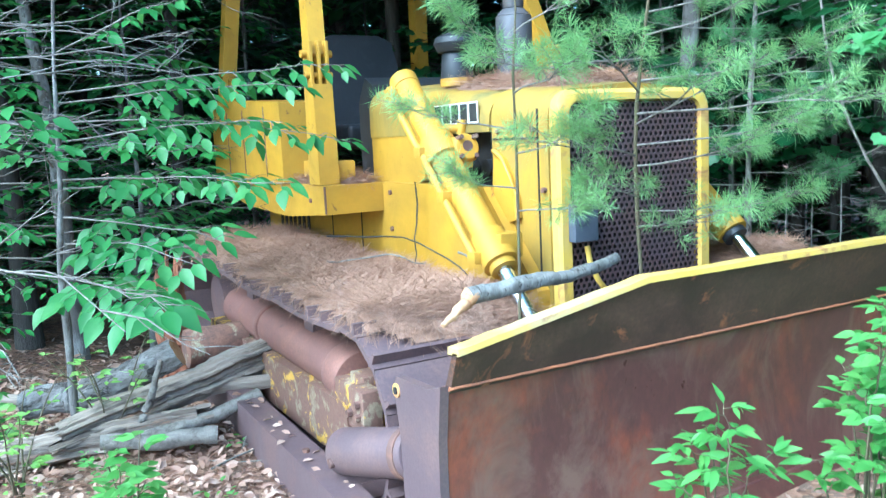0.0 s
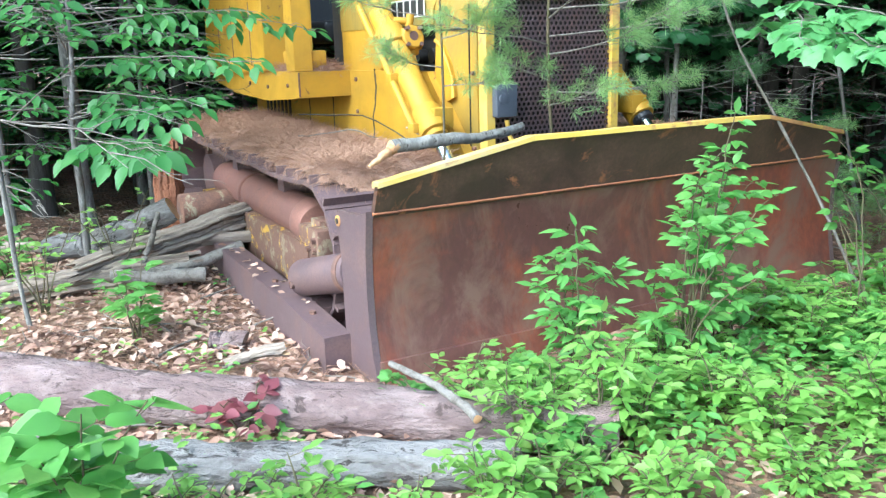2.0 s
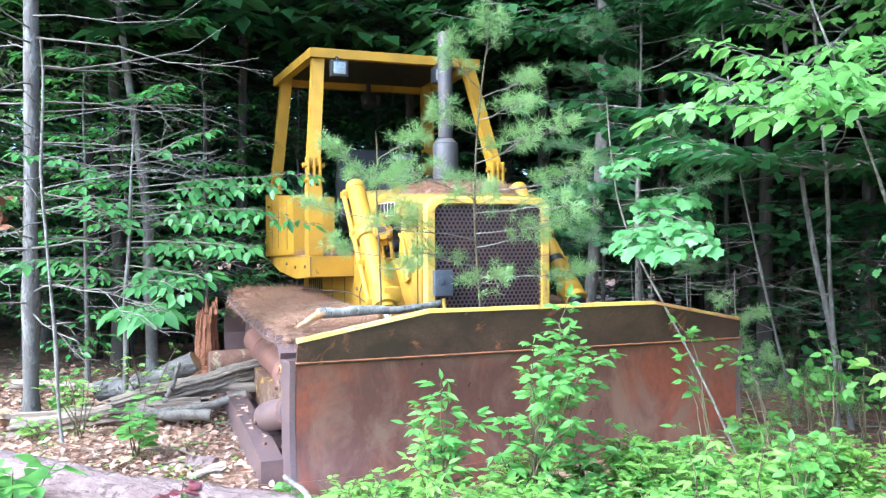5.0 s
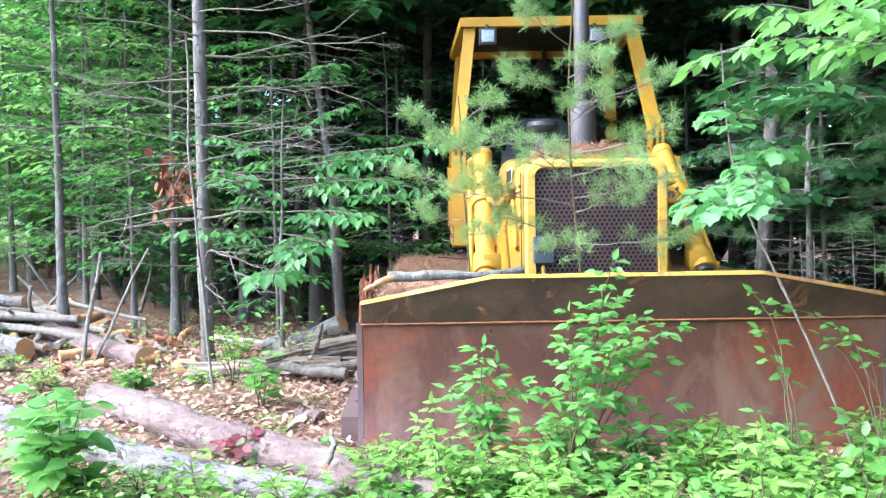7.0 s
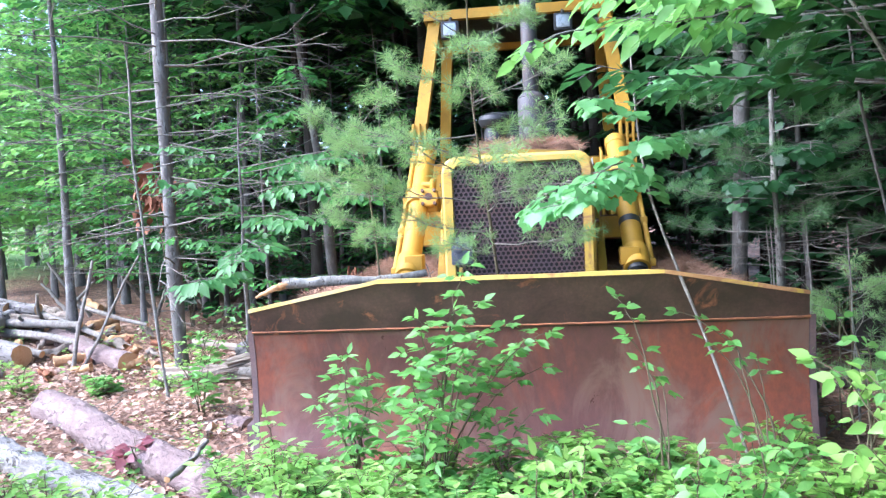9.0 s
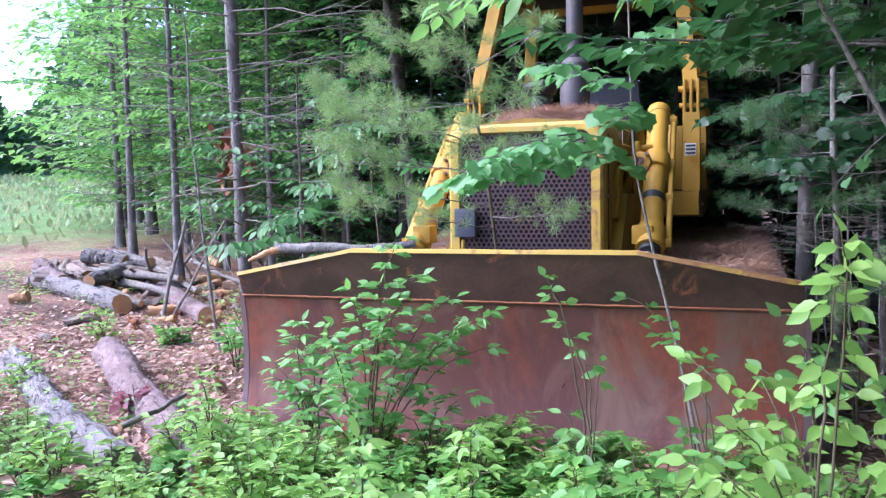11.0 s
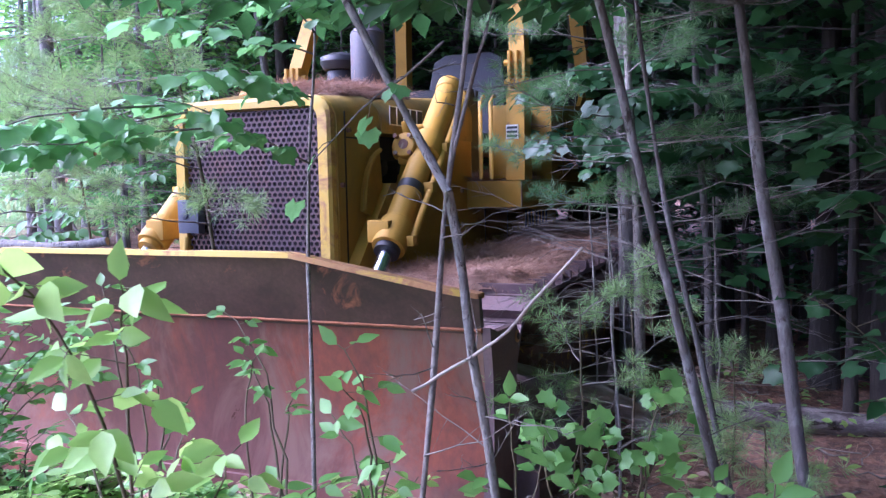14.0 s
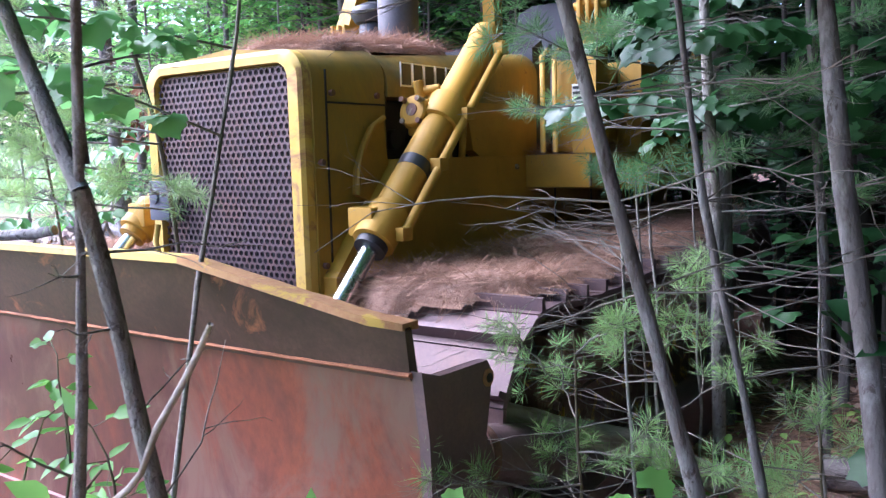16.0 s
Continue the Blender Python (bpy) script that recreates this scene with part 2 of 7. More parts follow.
DEADLEAF = foliage("dead_brown_leaves", (0.24, 0.125, 0.08), (0.48, 0.30, 0.215), (0.70, 0.56, 0.45), 0.15, 0.8)
NEEDLES = foliage("fallen_pine_needles", (0.22, 0.115, 0.07), (0.38, 0.22, 0.14), (0.56, 0.37, 0.25), 0.1, 0.8)


def ground_material():
    m, n, l, p = nodes_of("forest_floor_litter")
    big = noise_tex(n, l, 0.9, 8, 0.65)
    r = ramp(n, [(0.32, (0.085, 0.052, 0.038)), (0.48, (0.21, 0.13, 0.09)), (0.62, (0.35, 0.24, 0.175)), (0.75, (0.22, 0.165, 0.12))])
    l.new(big.outputs["Fac"], r.inputs["Fac"])
    co = n.new("ShaderNodeTexCoord")
    v = n.new("ShaderNodeTexVoronoi")
    v.inputs["Scale"].default_value, v.inputs["Randomness"].default_value = 26, 1.0
    l.new(co.outputs["Object"], v.inputs["Vector"])
    bits = ramp(n, [(0.0, (0.5, 0.5, 0.5)), (0.5, (0.95, 0.8, 0.7)), (0.8, (1.5, 1.25, 1.1)), (1.0, (0.7, 0.55, 0.5))])
    sep = n.new("ShaderNodeSeparateColor")
    l.new(v.outputs["Color"], sep.inputs[0])
    l.new(sep.outputs[0], bits.inputs["Fac"])
    col = mix(n, l, 0.75, r.outputs["Color"], bits.outputs["Color"], "MULTIPLY")
    # the open clearing to the north-west is grassy
    xyz = n.new("ShaderNodeSeparateXYZ")
    l.new(co.outputs["Object"], xyz.inputs[0])
    a = n.new("ShaderNodeMath")
    a.operation, a.inputs[1].default_value = "MULTIPLY", -0.72
    l.new(xyz.outputs["X"], a.inputs[0])
    b = n.new("ShaderNodeMath")
    b.operation, b.inputs[1].default_value = "MULTIPLY_ADD", 0.30
    l.new(xyz.outputs["Y"], b.inputs[0])
    l.new(a.outputs[0], b.inputs[2])
    c = n.new("ShaderNodeMath")
    c.operation, c.inputs[1].default_value = "MULTIPLY_ADD", 6.0
    l.new(big.outputs["Fac"], c.inputs[0])
    l.new(b.outputs[0], c.inputs[2])
    g = ramp(n, [(0.0, (0, 0, 0)), (1.0, (1, 1, 1))])
    mr = n.new("ShaderNodeMapRange")
    mr.inputs[1].default_value, mr.inputs[2].default_value = 12.0, 14.0
    l.new(c.outputs[0], mr.inputs[0])
    l.new(mr.outputs[0], g.inputs["Fac"])
    grassy = noise_tex(n, l, 3.0, 8, 0.7)
    gr = ramp(n, [(0.3, (0.06, 0.11, 0.03)), (0.55, (0.14, 0.24, 0.06)), (0.75, (0.22, 0.26, 0.11))])
    l.new(grassy.outputs["Fac"], gr.inputs["Fac"])
    col = mix(n, l, g.outputs["Color"], col, gr.outputs["Color"])
    l.new(col, p.inputs["Base Color"])
    p.inputs["Roughness"].default_value = 0.95
    add = n.new("ShaderNodeMath")
    add.operation = "ADD"
    fine = noise_tex(n, l, 30, 6, 0.7)
    l.new(fine.outputs["Fac"], add.inputs[0])
    l.new(v.outputs["Distance"], add.inputs[1])
    bump(n, l, add.outputs[0], 0.8, 0.03, p)
    return m


GROUND = ground_material()

# ---- building tools ----
rng = np.random.default_rng(7)


def ground_z(x, y):
    """Height of the forest floor: nearly level at the machine, rising to the clearing behind it."""
    d = -0.75 * x + 0.66 * y
    z = 0.075 * np.maximum(0, d - 4.5) + 0.02 * np.maximum(0, 0.8 * x + 0.5 * y - 6)
    return z + 0.03 * np.sin(1.3 * x + 0.5) * np.cos(1.1 * y) + 0.02 * np.sin(2.9 * x - 1.7 * y)


class Geo:
    """Gathers vertices and faces of one mesh."""

    def __init__(self):
        self.v, self.f, self.n = [], [], 0

    def add(self, v, f):
        v = np.asarray(v, float).reshape(-1, 3)
        self.v.append(v)
        for part_faces in f if isinstance(f, tuple) else (f,):
            self.f.append(np.asarray(part_faces, int) + self.n)
        self.n += len(v)

    def scatter(self, tv, tf, place, turn, size):
        """Copies of the template tv, tf at each place, by the rotation matrices turn and sizes."""
        place, turn, size = np.asarray(place, float), np.asarray(turn, float), np.asarray(size, float)
        k = len(place)
        if not k:
            return
        v = np.einsum("kij,nj->kni", turn, tv) * size.reshape(k, 1, -1) + place[:, None, :]
        for faces in tf:
            f = np.asarray(faces)[None] + (np.arange(k) * len(tv))[:, None, None]
            self.f.append(f.reshape(-1, f.shape[-1]) + self.n)
        self.v.append(v.reshape(-1, 3))
        self.n += k * len(tv)

    def tube(self, pts, radii, sides=6, cap=True):
        pts = np.asarray(pts, float)
        k = len(pts)
        radii = np.broadcast_to(np.asarray(radii, float), (k,))
        d = np.gradient(pts, axis=0)
        d /= np.linalg.norm(d, axis=1)[:, None] + 1e-9
        ref = np.where(np.abs(d[:, 2:3]) > 0.9, [[1.0, 0, 0]], [[0, 0, 1.0]])
        u = np.cross(d, ref)
        u /= np.linalg.norm(u, axis=1)[:, None] + 1e-9
        w = np.cross(d, u)
        a = np.linspace(0, 2 * math.pi, sides, endpoint=False)
        ring = np.cos(a)[None, :, None] * u[:, None] + np.sin(a)[None, :, None] * w[:, None]
        v = pts[:, None] + radii[:, None, None] * ring
        i, j = np.meshgrid(np.arange(k - 1), np.arange(sides), indexing="ij")
        j2 = (j + 1) % sides
        q = np.stack([i * sides + j, i * sides + j2, (i + 1) * sides + j2, (i + 1) * sides + j], -1).reshape(-1, 4)
        faces = (q,)
        if cap:
            faces = (q, [list(range(sides))], [[(k - 1) * sides + s for s in reversed(range(sides))]])
        self.add(v, faces)

    def mesh(self, name, smooth=True):
        me = bpy.data.meshes.new(name)
        v = np.concatenate(self.v) if self.v else np.zeros((0, 3))
        loops, starts, at = [], [], 0
        for f in self.f:
            loops.append(f.reshape(-1))
            starts.append(at + np.arange(len(f)) * f.shape[1])
            at += f.size
        me.vertices.add(len(v))
        me.vertices.foreach_set("co", v.astype(np.float32).ravel())
        me.loops.add(at)
        me.loops.foreach_set("vertex_index", np.concatenate(loops).astype(np.int32))
        starts = np.concatenate(starts).astype(np.int32)
        me.polygons.add(len(starts))
        me.polygons.foreach_set("loop_start", starts)
        me.polygons.foreach_set("use_smooth", np.full(len(starts), smooth))
        me.update(calc_edges=True)
        me.validate()
        return me


def thing(name, at=(0, 0, 0), label="", category="", group="", kind=""):
    ob = new(name)
    ob.location = at
    ob.empty_display_size = 0.2
    return tagged(ob, label, category, group, kind)


def part(name, geo, material, parent=None, label="", smooth=True, sharp=35):
    """Links a Geo or a bmesh as one mesh object under a thing or a part."""
    if isinstance(geo, Geo):
        me = geo.mesh(name, smooth)
    else:
        me = bpy.data.meshes.new(name)
        bmesh.ops.recalc_face_normals(geo, faces=geo.faces)
        geo.to_mesh(me)
        geo.free()
        me.polygons.foreach_set("use_smooth", np.full(len(me.polygons), True))
        me.set_sharp_from_angle(angle=radians(sharp))
    me.materials.append(material)
    ob = new(name, me)
    if parent:
        ob.parent = parent
    if label:
        ob["label"] = label
    if name in ("branchwork", "stemwork", "twigwork", "dead_branchwork", "foliage", "needle_foliage", "crown", "loose_needles"):
        ob["kind"] = "stuff"
    return ob


def soften(bm, width=0.008, seg=2):
    edges = [e for e in bm.edges if len(e.link_faces) == 2 and e.calc_face_angle(0) > 0.6]
    if edges:
        bmesh.ops.bevel(bm, geom=edges, offset=width, segments=seg, profile=0.6, affect="EDGES", clamp_overlap=True)
    return bm


def box(bm, a, b):
    lo, hi = [min(p) for p in zip(a, b)], [max(p) for p in zip(a, b)]
    m = Matrix.LocRotScale([(p + q) / 2 for p, q in zip(lo, hi)], None, [q - p for p, q in zip(lo, hi)])
    bmesh.ops.create_cube(bm, size=1, matrix=m)
    return bm


def prism(bm, poly, axis, d0, d1):
    """A polygon in the two other axes (in x, y, z order), drawn out along axis."""
    order = {"x": lambda u, v, d: (d, u, v), "y": lambda u, v, d: (u, d, v), "z": lambda u, v, d: (u, v, d)}[axis]
    a = [bm.verts.new(order(u, v, d0)) for u, v in poly]
    b = [bm.verts.new(order(u, v, d1)) for u, v in poly]
    bm.faces.new(a)
    bm.faces.new(b[::-1])
    for i in range(len(poly)):
        j = (i + 1) % len(poly)
        bm.faces.new((a[i], b[i], b[j], a[j]))
    return bm


def rod(bm, p, q, r, r2=None, n=20):
    p, q = Vector(p), Vector(q)
    m = Matrix.Translation((p + q) / 2) @ (q - p).to_track_quat("Z", "Y").to_matrix().to_4x4()
    bmesh.ops.create_cone(bm, cap_ends=True, segments=n, radius1=r, radius2=r if r2 is None else r2, depth=(q - p).length, matrix=m)
    return bm


def loft(bm, rings, closed=True):
    """Skins a list of equally long rings of points."""
    vs = [[bm.verts.new(p) for p in r] for r in rings]
    k = len(rings[0])
    for a, b in zip(vs, vs[1:]):
        for i in range(k if closed else k - 1):
            j = (i + 1) % k
            bm.faces.new((a[i], a[j], b[j], b[i]))
    if closed:
        bm.faces.new(vs[0][::-1])
        bm.faces.new(vs[-1])
    return bm


def bm_new():
    return bmesh.new()

# ---- ground ----
def build_ground():
    g = Geo()
    r = np.concatenate([np.linspace(-14, 14, 141), ])
    far = np.array([18, 24, 34, 50, 80, 140, 260, 500.0])
    line = np.concatenate([-far[::-1], r, far])
    x, y = np.meshgrid(line, line + 1.5, indexing="ij")
    d = np.minimum(1, 40 / np.maximum(1, np.hypot(x, y)))
    z = ground_z(x * d, y * d)
    z = z + np.where(np.hypot(x, y) < 14, 0.02 * np.sin(5.1 * x + 2 * y) * np.sin(4.3 * y), 0)
    n = len(line)
    i, j = np.meshgrid(np.arange(n - 1), np.arange(n - 1), indexing="ij")
    q = np.stack([i * n + j, (i + 1) * n + j, (i + 1) * n + j + 1, i * n + j + 1], -1).reshape(-1, 4)
    g.add(np.stack([x, y, z], -1), q)
    ob = part("ground", g, GROUND)
    tagged(ob, "reddish-brown forest floor of leaf litter and pine needles", "ground", kind="structure")


build_ground()


# ---- the bulldozer ----
def arch(w, top, low, r=0.16, n=6, crown=0.03):
    """Outline of a hood in x and z: upright sides, rounded shoulders, slightly crowned top."""
    pts = [(-w, low)]
    for k in range(n + 1):
        a = math.pi - k * math.pi / 2 / n
        pts.append((-w + r + r * math.cos(a), top - r + r * math.sin(a)))
    pts.append((0, top + crown))
    for k in range(n + 1):
        a = math.pi / 2 - k * math.pi / 2 / n
        pts.append((w - r + r * math.cos(a), top - r + r * math.sin(a)))
    pts.append((w, low))
    return pts


def build_blade(machine):
    # moldboard: a concave plate
    prof = [(-0.03, 0.0), (0.01, 0.12), (0.04, 0.28), (0.05, 0.44), (0.045, 0.62), (0.018, 0.815)]
    bm = bm_new()
    xs = [-1.632 + 3.287 * k / 20 for k in range(21)]
    loft(bm, [[(x, y, z) for y, z in prof] + [(x, y + 0.045, z) for y, z in reversed(prof)] for x in xs])
    blade = part("moldboard", bm, BLADE, machine, "smooth purple-brown rusted moldboard", sharp=50)
    # extension plate with sloping shoulders
    def top(x):
        a = abs(x - 0.015)
        return 0.952 if a >= 1.68 else 1.108 if a <= 0.83 else 1.108 - 0.156 * (a - 0.83) / (1.645 - 0.83)

    def lean(x):
        """How far the upper plate leans forward at its top; its far end is bent back."""
        return -0.10 * (top(x) - 0.80) / 0.31 * (0.15 if x > 1.6 else 1)
    xs = [-1.632, -1.4, -1.1, -0.815, -0.4, 0, 0.4, 0.845, 1.1, 1.4, 1.655]
    bm = bm_new()
    loft(bm, [[(x, 0.012, 0.80), (x, lean(x), top(x)), (x, 0.03 + lean(x), top(x)), (x, 0.05, 0.80)] for x in xs])
    part("extension_plate", bm, PLATE, machine, "dark brown rusted upper plate with sloping shoulders")
    for run, m, lab in ((xs[:4], BLEACHED_EDGE, "sun-bleached flaking yellow paint on the top edge"), (xs[3:8], EDGE_YELLOW, "worn yellow paint on the top edge"),
                        (xs[7:], RUSTED_EDGE, "orange rust through the yellow top edge")):
        fine = [a + (b - a) * k / 3 for a, b in zip(run, run[1:]) for k in range(3)] + [run[-1]]
        bm = bm_new()
        loft(bm, [[(x, e - 0.012, top(x) - 0.006), (x, e - 0.010, top(x) + 0.016 + j), (x, e + 0.062, top(x) + 0.014 + j), (x, e + 0.064, top(x) - 0.012)]
                  for x in fine for j in [0.002 * math.sin(37 * x)] for e in [lean(x)]])
        part("top_edge", bm, m, machine, lab)
    bm = bm_new()
    loft(bm, [[(x, 0.006, 0.811 + w), (x, -0.004, 0.817 + w), (x, 0.0, 0.823 + w), (x, 0.02, 0.826 + w), (x, 0.03, 0.80 + w)]
              for k in range(67) for x in [-1.637 + 3.297 * k / 66] for w in [0.0012 * math.sin(k * 2.3)]])
    part("weld_seam", bm, ORANGE, machine, "bright orange rust along the weld seam")
    bm = bm_new()
    loft(bm, [[(x, -0.055, -0.03), (x, -0.05, 0.0), (x, -0.018, 0.10), (x, 0.0, 0.10), (x, 0.0, -0.03)] for x in (-1.64, 0, 1.66)])
    part("cutting_edge", soften(bm, 0.004, 1), BLADE, machine)
    for s in (-1, 1):
        bm = bm_new()
        poly = [(0.012, 0.83), (0.10, 0.80), (0.355, 0.79), (0.385, 0.75), (0.345, 0.56), (0.33, 0.06), (0.30, -0.01), (-0.035, -0.01), (0.008, 0.12), (0.037, 0.28),
                (0.047, 0.44), (0.042, 0.62)]
        x0 = 1.634 if s < 0 else 1.657
        prism(bm, poly, "x", s * x0, s * (x0 + 0.036))
        plate = part("end_plate", soften(bm, 0.005, 1), STEEL, machine, "purple-brown steel end plate")
        bm = bm_new()
        rod(bm, (s * (x0 + 0.03), 0.355, 0.735), (s * (x0 + 0.042), 0.355, 0.735), 0.028, n=16)
        part("lug", bm, RUSTED_EDGE, plate, "yellow-painted pin hole")
        bm = bm_new()
        rod(bm, (s * (x0 + 0.03), 0.355, 0.735), (s * (x0 + 0.046), 0.355, 0.735), 0.015, n=12)
        part("pin", bm, DARK, plate)
        # ribs and box sections on the back
        bm = bm_new()
        prism(bm, [(0.12, 0.10), (0.32, 0.08), (0.34, 0.62), (0.10, 0.74)], "x", s * 0.78, s * 0.90)
        part("rib", soften(bm), FRAME_RUST, machine)
    bm = bm_new()
    box(bm, (-1.64, 0.12, 0.50), (1.64, 0.24, 0.66))
    box(bm, (-1.64, 0.10, 0.04), (1.64, 0.28, 0.20))
    part("back_beam", soften(bm), FRAME_RUST, machine, "rusty box beams behind the blade")


def build_arm(machine, s):
    bm = bm_new()
    prism(bm, [(0.28, -0.03), (0.28, 0.17), (0.9, 0.215), (3.1, 0.27), (3.1, 0.04), (1.0, -0.03)], "x", s * 1.665, s * 1.81)
    arm = part("push_arm", soften(bm, 0.02, 3), STEEL, machine, "purple-brown box-section push arm")
    bm = bm_new()
    rod(bm, (s * 1.58, 0.36, 0.46), (s * 1.67, 0.92, 0.315), 0.105, n=28)
    part("brace_tube", soften(bm, 0.008), STEEL, arm, "purple-brown steel brace tube")
    bm = bm_new()
    rod(bm, (s * 1.585, 0.40, 0.45), (s * 1.592, 0.44, 0.44), 0.112, n=28)
    part("collar", soften(bm, 0.004), FRAME_RUST, arm)
    bm = bm_new()
    rod(bm, (s * 1.74, 0.86, 0.30), (s * 1.775, 0.86, 0.30), 0.022, n=16)
    part("pin_cap", soften(bm, 0.004), FRAME_RUST, arm)
    bm = bm_new()
    rod(bm, (s * 1.50, 3.0, 0.40), (s * 1.90, 3.0, 0.40), 0.13, n=24)
    part("trunnion_ball", soften(bm, 0.02), FRAME_RUST, arm)
    for y, z in ((1.25, 0.224), (0.62, 0.195)):
        bm = bm_new()
        rod(bm, (s * 1.74, y, z - 0.01), (s * 1.74, y, z + 0.014), 0.018, n=6)
        part("bolt", bm, FRAME_RUST, arm)


def build_track(machine, s):
    track = part("track_frame", soften(prism(bm_new(), [(1.15, 0.20), (1.15, 0.44), (3.7, 0.44), (3.7, 0.16), (1.5, 0.14)], "x", s * 1.02, s * 1.56), 0.02),
                 FLAKED, machine, "rusty track roller frame with flaking paint")
    bm = bm_new()
    rod(bm, (s * 1.40, 1.45, 0.52), (s * 1.40, 3.4, 0.56), 0.135, n=28)
    rod(bm, (s * 1.40, 1.30, 0.50), (s * 1.40, 1.48, 0.52), 0.155, n=28)
    rod(bm, (s * 1.40, 2.6, 0.54), (s * 1.40, 2.66, 0.54), 0.15, n=28)
    part("recoil_housing", soften(bm, 0.01), RUSTTUBE, track, "red-brown recoil spring tube")
    bm = bm_new()
    box(bm, (s * 1.33, 0.92, 0.34), (s * 1.55, 1.36, 0.55))
    box(bm, (s * 1.50, 0.86, 0.40), (s * 1.60, 1.02, 0.58))
    box(bm, (s * 1.30, 1.02, 0.53), (s * 1.52, 1.18, 0.60))
    part("idler_yoke", soften(bm, 0.012), FLAKED, track, "flaking pale and rusty idler yoke")
    for y, z in ((0.90, 0.46), (0.90, 0.52), (0.99, 0.46)):
        bm = bm_new()
        rod(bm, (s * 1.59, y, z), (s * 1.625, y, z), 0.018, n=6)
        part("bolt", bm, FRAME_RUST, track)
    bm = bm_new()
    rod(bm, (s * 1.12, 0.98, 0.46), (s * 1.38, 0.98, 0.46), 0.33, n=40)
    rod(bm, (s * 1.05, 0.98, 0.46), (s * 1.45, 0.98, 0.46), 0.10, n=20)
    part("idler", soften(bm, 0.02), STEEL, track)
    bm = bm_new()
    k = 26
    ring = []
    for i in range(2 * k):
        a = math.pi * i / k
        r = 0.40 if i % 2 else 0.33
        ring.append((4.0 + r * math.cos(a), 0.50 + r * math.sin(a)))
    prism(bm, ring, "x", s * 1.18, s * 1.30)
    rod(bm, (s * 1.0, 4.0, 0.50), (s * 1.42, 4.0, 0.50), 0.2, n=24)
    part("sprocket", bm, STEEL, track)
    for y in (1.5, 1.85, 2.2, 2.55, 2.9, 3.25, 3.55):
        bm = bm_new()
        rod(bm, (s * 1.06, y, 0.20), (s * 1.50, y, 0.20), 0.09, n=20)
        rod(bm, (s * 1.40, y, 0.20), (s * 1.46, y, 0.20), 0.12, n=20)
        part("track_roller", soften(bm, 0.008), STEEL, track)
    for y in (1.9, 3.0):
        bm = bm_new()
        rod(bm, (s * 1.1, y, 0.69), (s * 1.45, y, 0.69), 0.07, n=18)
        part("carrier_roller", bm, STEEL, track)
    # the loop that the shoes follow: front idler, sagging top run, sprocket, ground run
    loop = []
    for i in range(25):
        a = math.pi * 1.5 - math.pi * i / 24
        loop.append((0.98 + 0.40 * math.cos(a), 0.43 + 0.41 * math.sin(a)))
    for i in range(1, 40):
        u = i / 40
        loop.append((0.98 + 3.02 * u, 0.84 + 0.08 * u - 0.018 * abs(math.sin(math.pi * 3 * u)) - 0.03 * math.sin(math.pi * u)))
    for i in range(25):
        a = math.pi / 2 - math.pi * i / 24
        loop.append((4.0 + 0.45 * math.cos(a), 0.47 + 0.45 * math.sin(a)))
    loop.append((0.98, 0.02))
    p = np.array(loop)
    seg = np.hypot(*np.diff(p, axis=0).T)
    dist = np.concatenate([[0], np.cumsum(seg)])
    count = 46
    bm = bm_new()
    L = dist[-1] / count
    w0, w1 = 0.905, 1.615
    prof = [(-0.48 * L, -0.012), (-0.50 * L, 0.012), (-0.36 * L, 0.014), (-0.34 * L, 0.062), (-0.24 * L, 0.062), (-0.21 * L, 0.014), (0.52 * L, 0.008),
            (0.50 * L, -0.014)]
    prism(bm, prof, "x", s * w0, s * w1)
    me = bpy.data.meshes.new("track_shoe")
    bmesh.ops.recalc_face_normals(bm, faces=bm.faces)
    bm.to_mesh(me)
    bm.free()
    me.materials.append(STEEL)
    links = []
    for x in (1.17, 1.33):
        link = box(bm_new(), (s * (x - 0.02), -0.46 * L, -0.11), (s * (x + 0.02), 0.5 * L, -0.02))
        lm = bpy.data.meshes.new("link")
        soften(link, 0.012).to_mesh(lm)
        link.free()
        lm.materials.append(FRAME_RUST)
        links.append(("link", lm))
    for i in range(count):
        d = (i + 0.5) * L
        y, z = np.interp(d, dist, p[:, 0]), np.interp(d, dist, p[:, 1])
        y2, z2 = np.interp(min(d + 0.03, dist[-1]), dist, p[:, 0]), np.interp(min(d + 0.03, dist[-1]), dist, p[:, 1])
        y1, z1 = np.interp(d - 0.03, dist, p[:, 0]), np.interp(d - 0.03, dist, p[:, 1])
        m = Matrix.Translation((0, y, z)) @ Matrix.Rotation(math.atan2(z2 - z1, y2 - y1), 4, "X")
        for name, data in [("track_shoe", me)] + links:
            ob = new(name, data)
            ob.parent, ob.matrix_basis = track, m


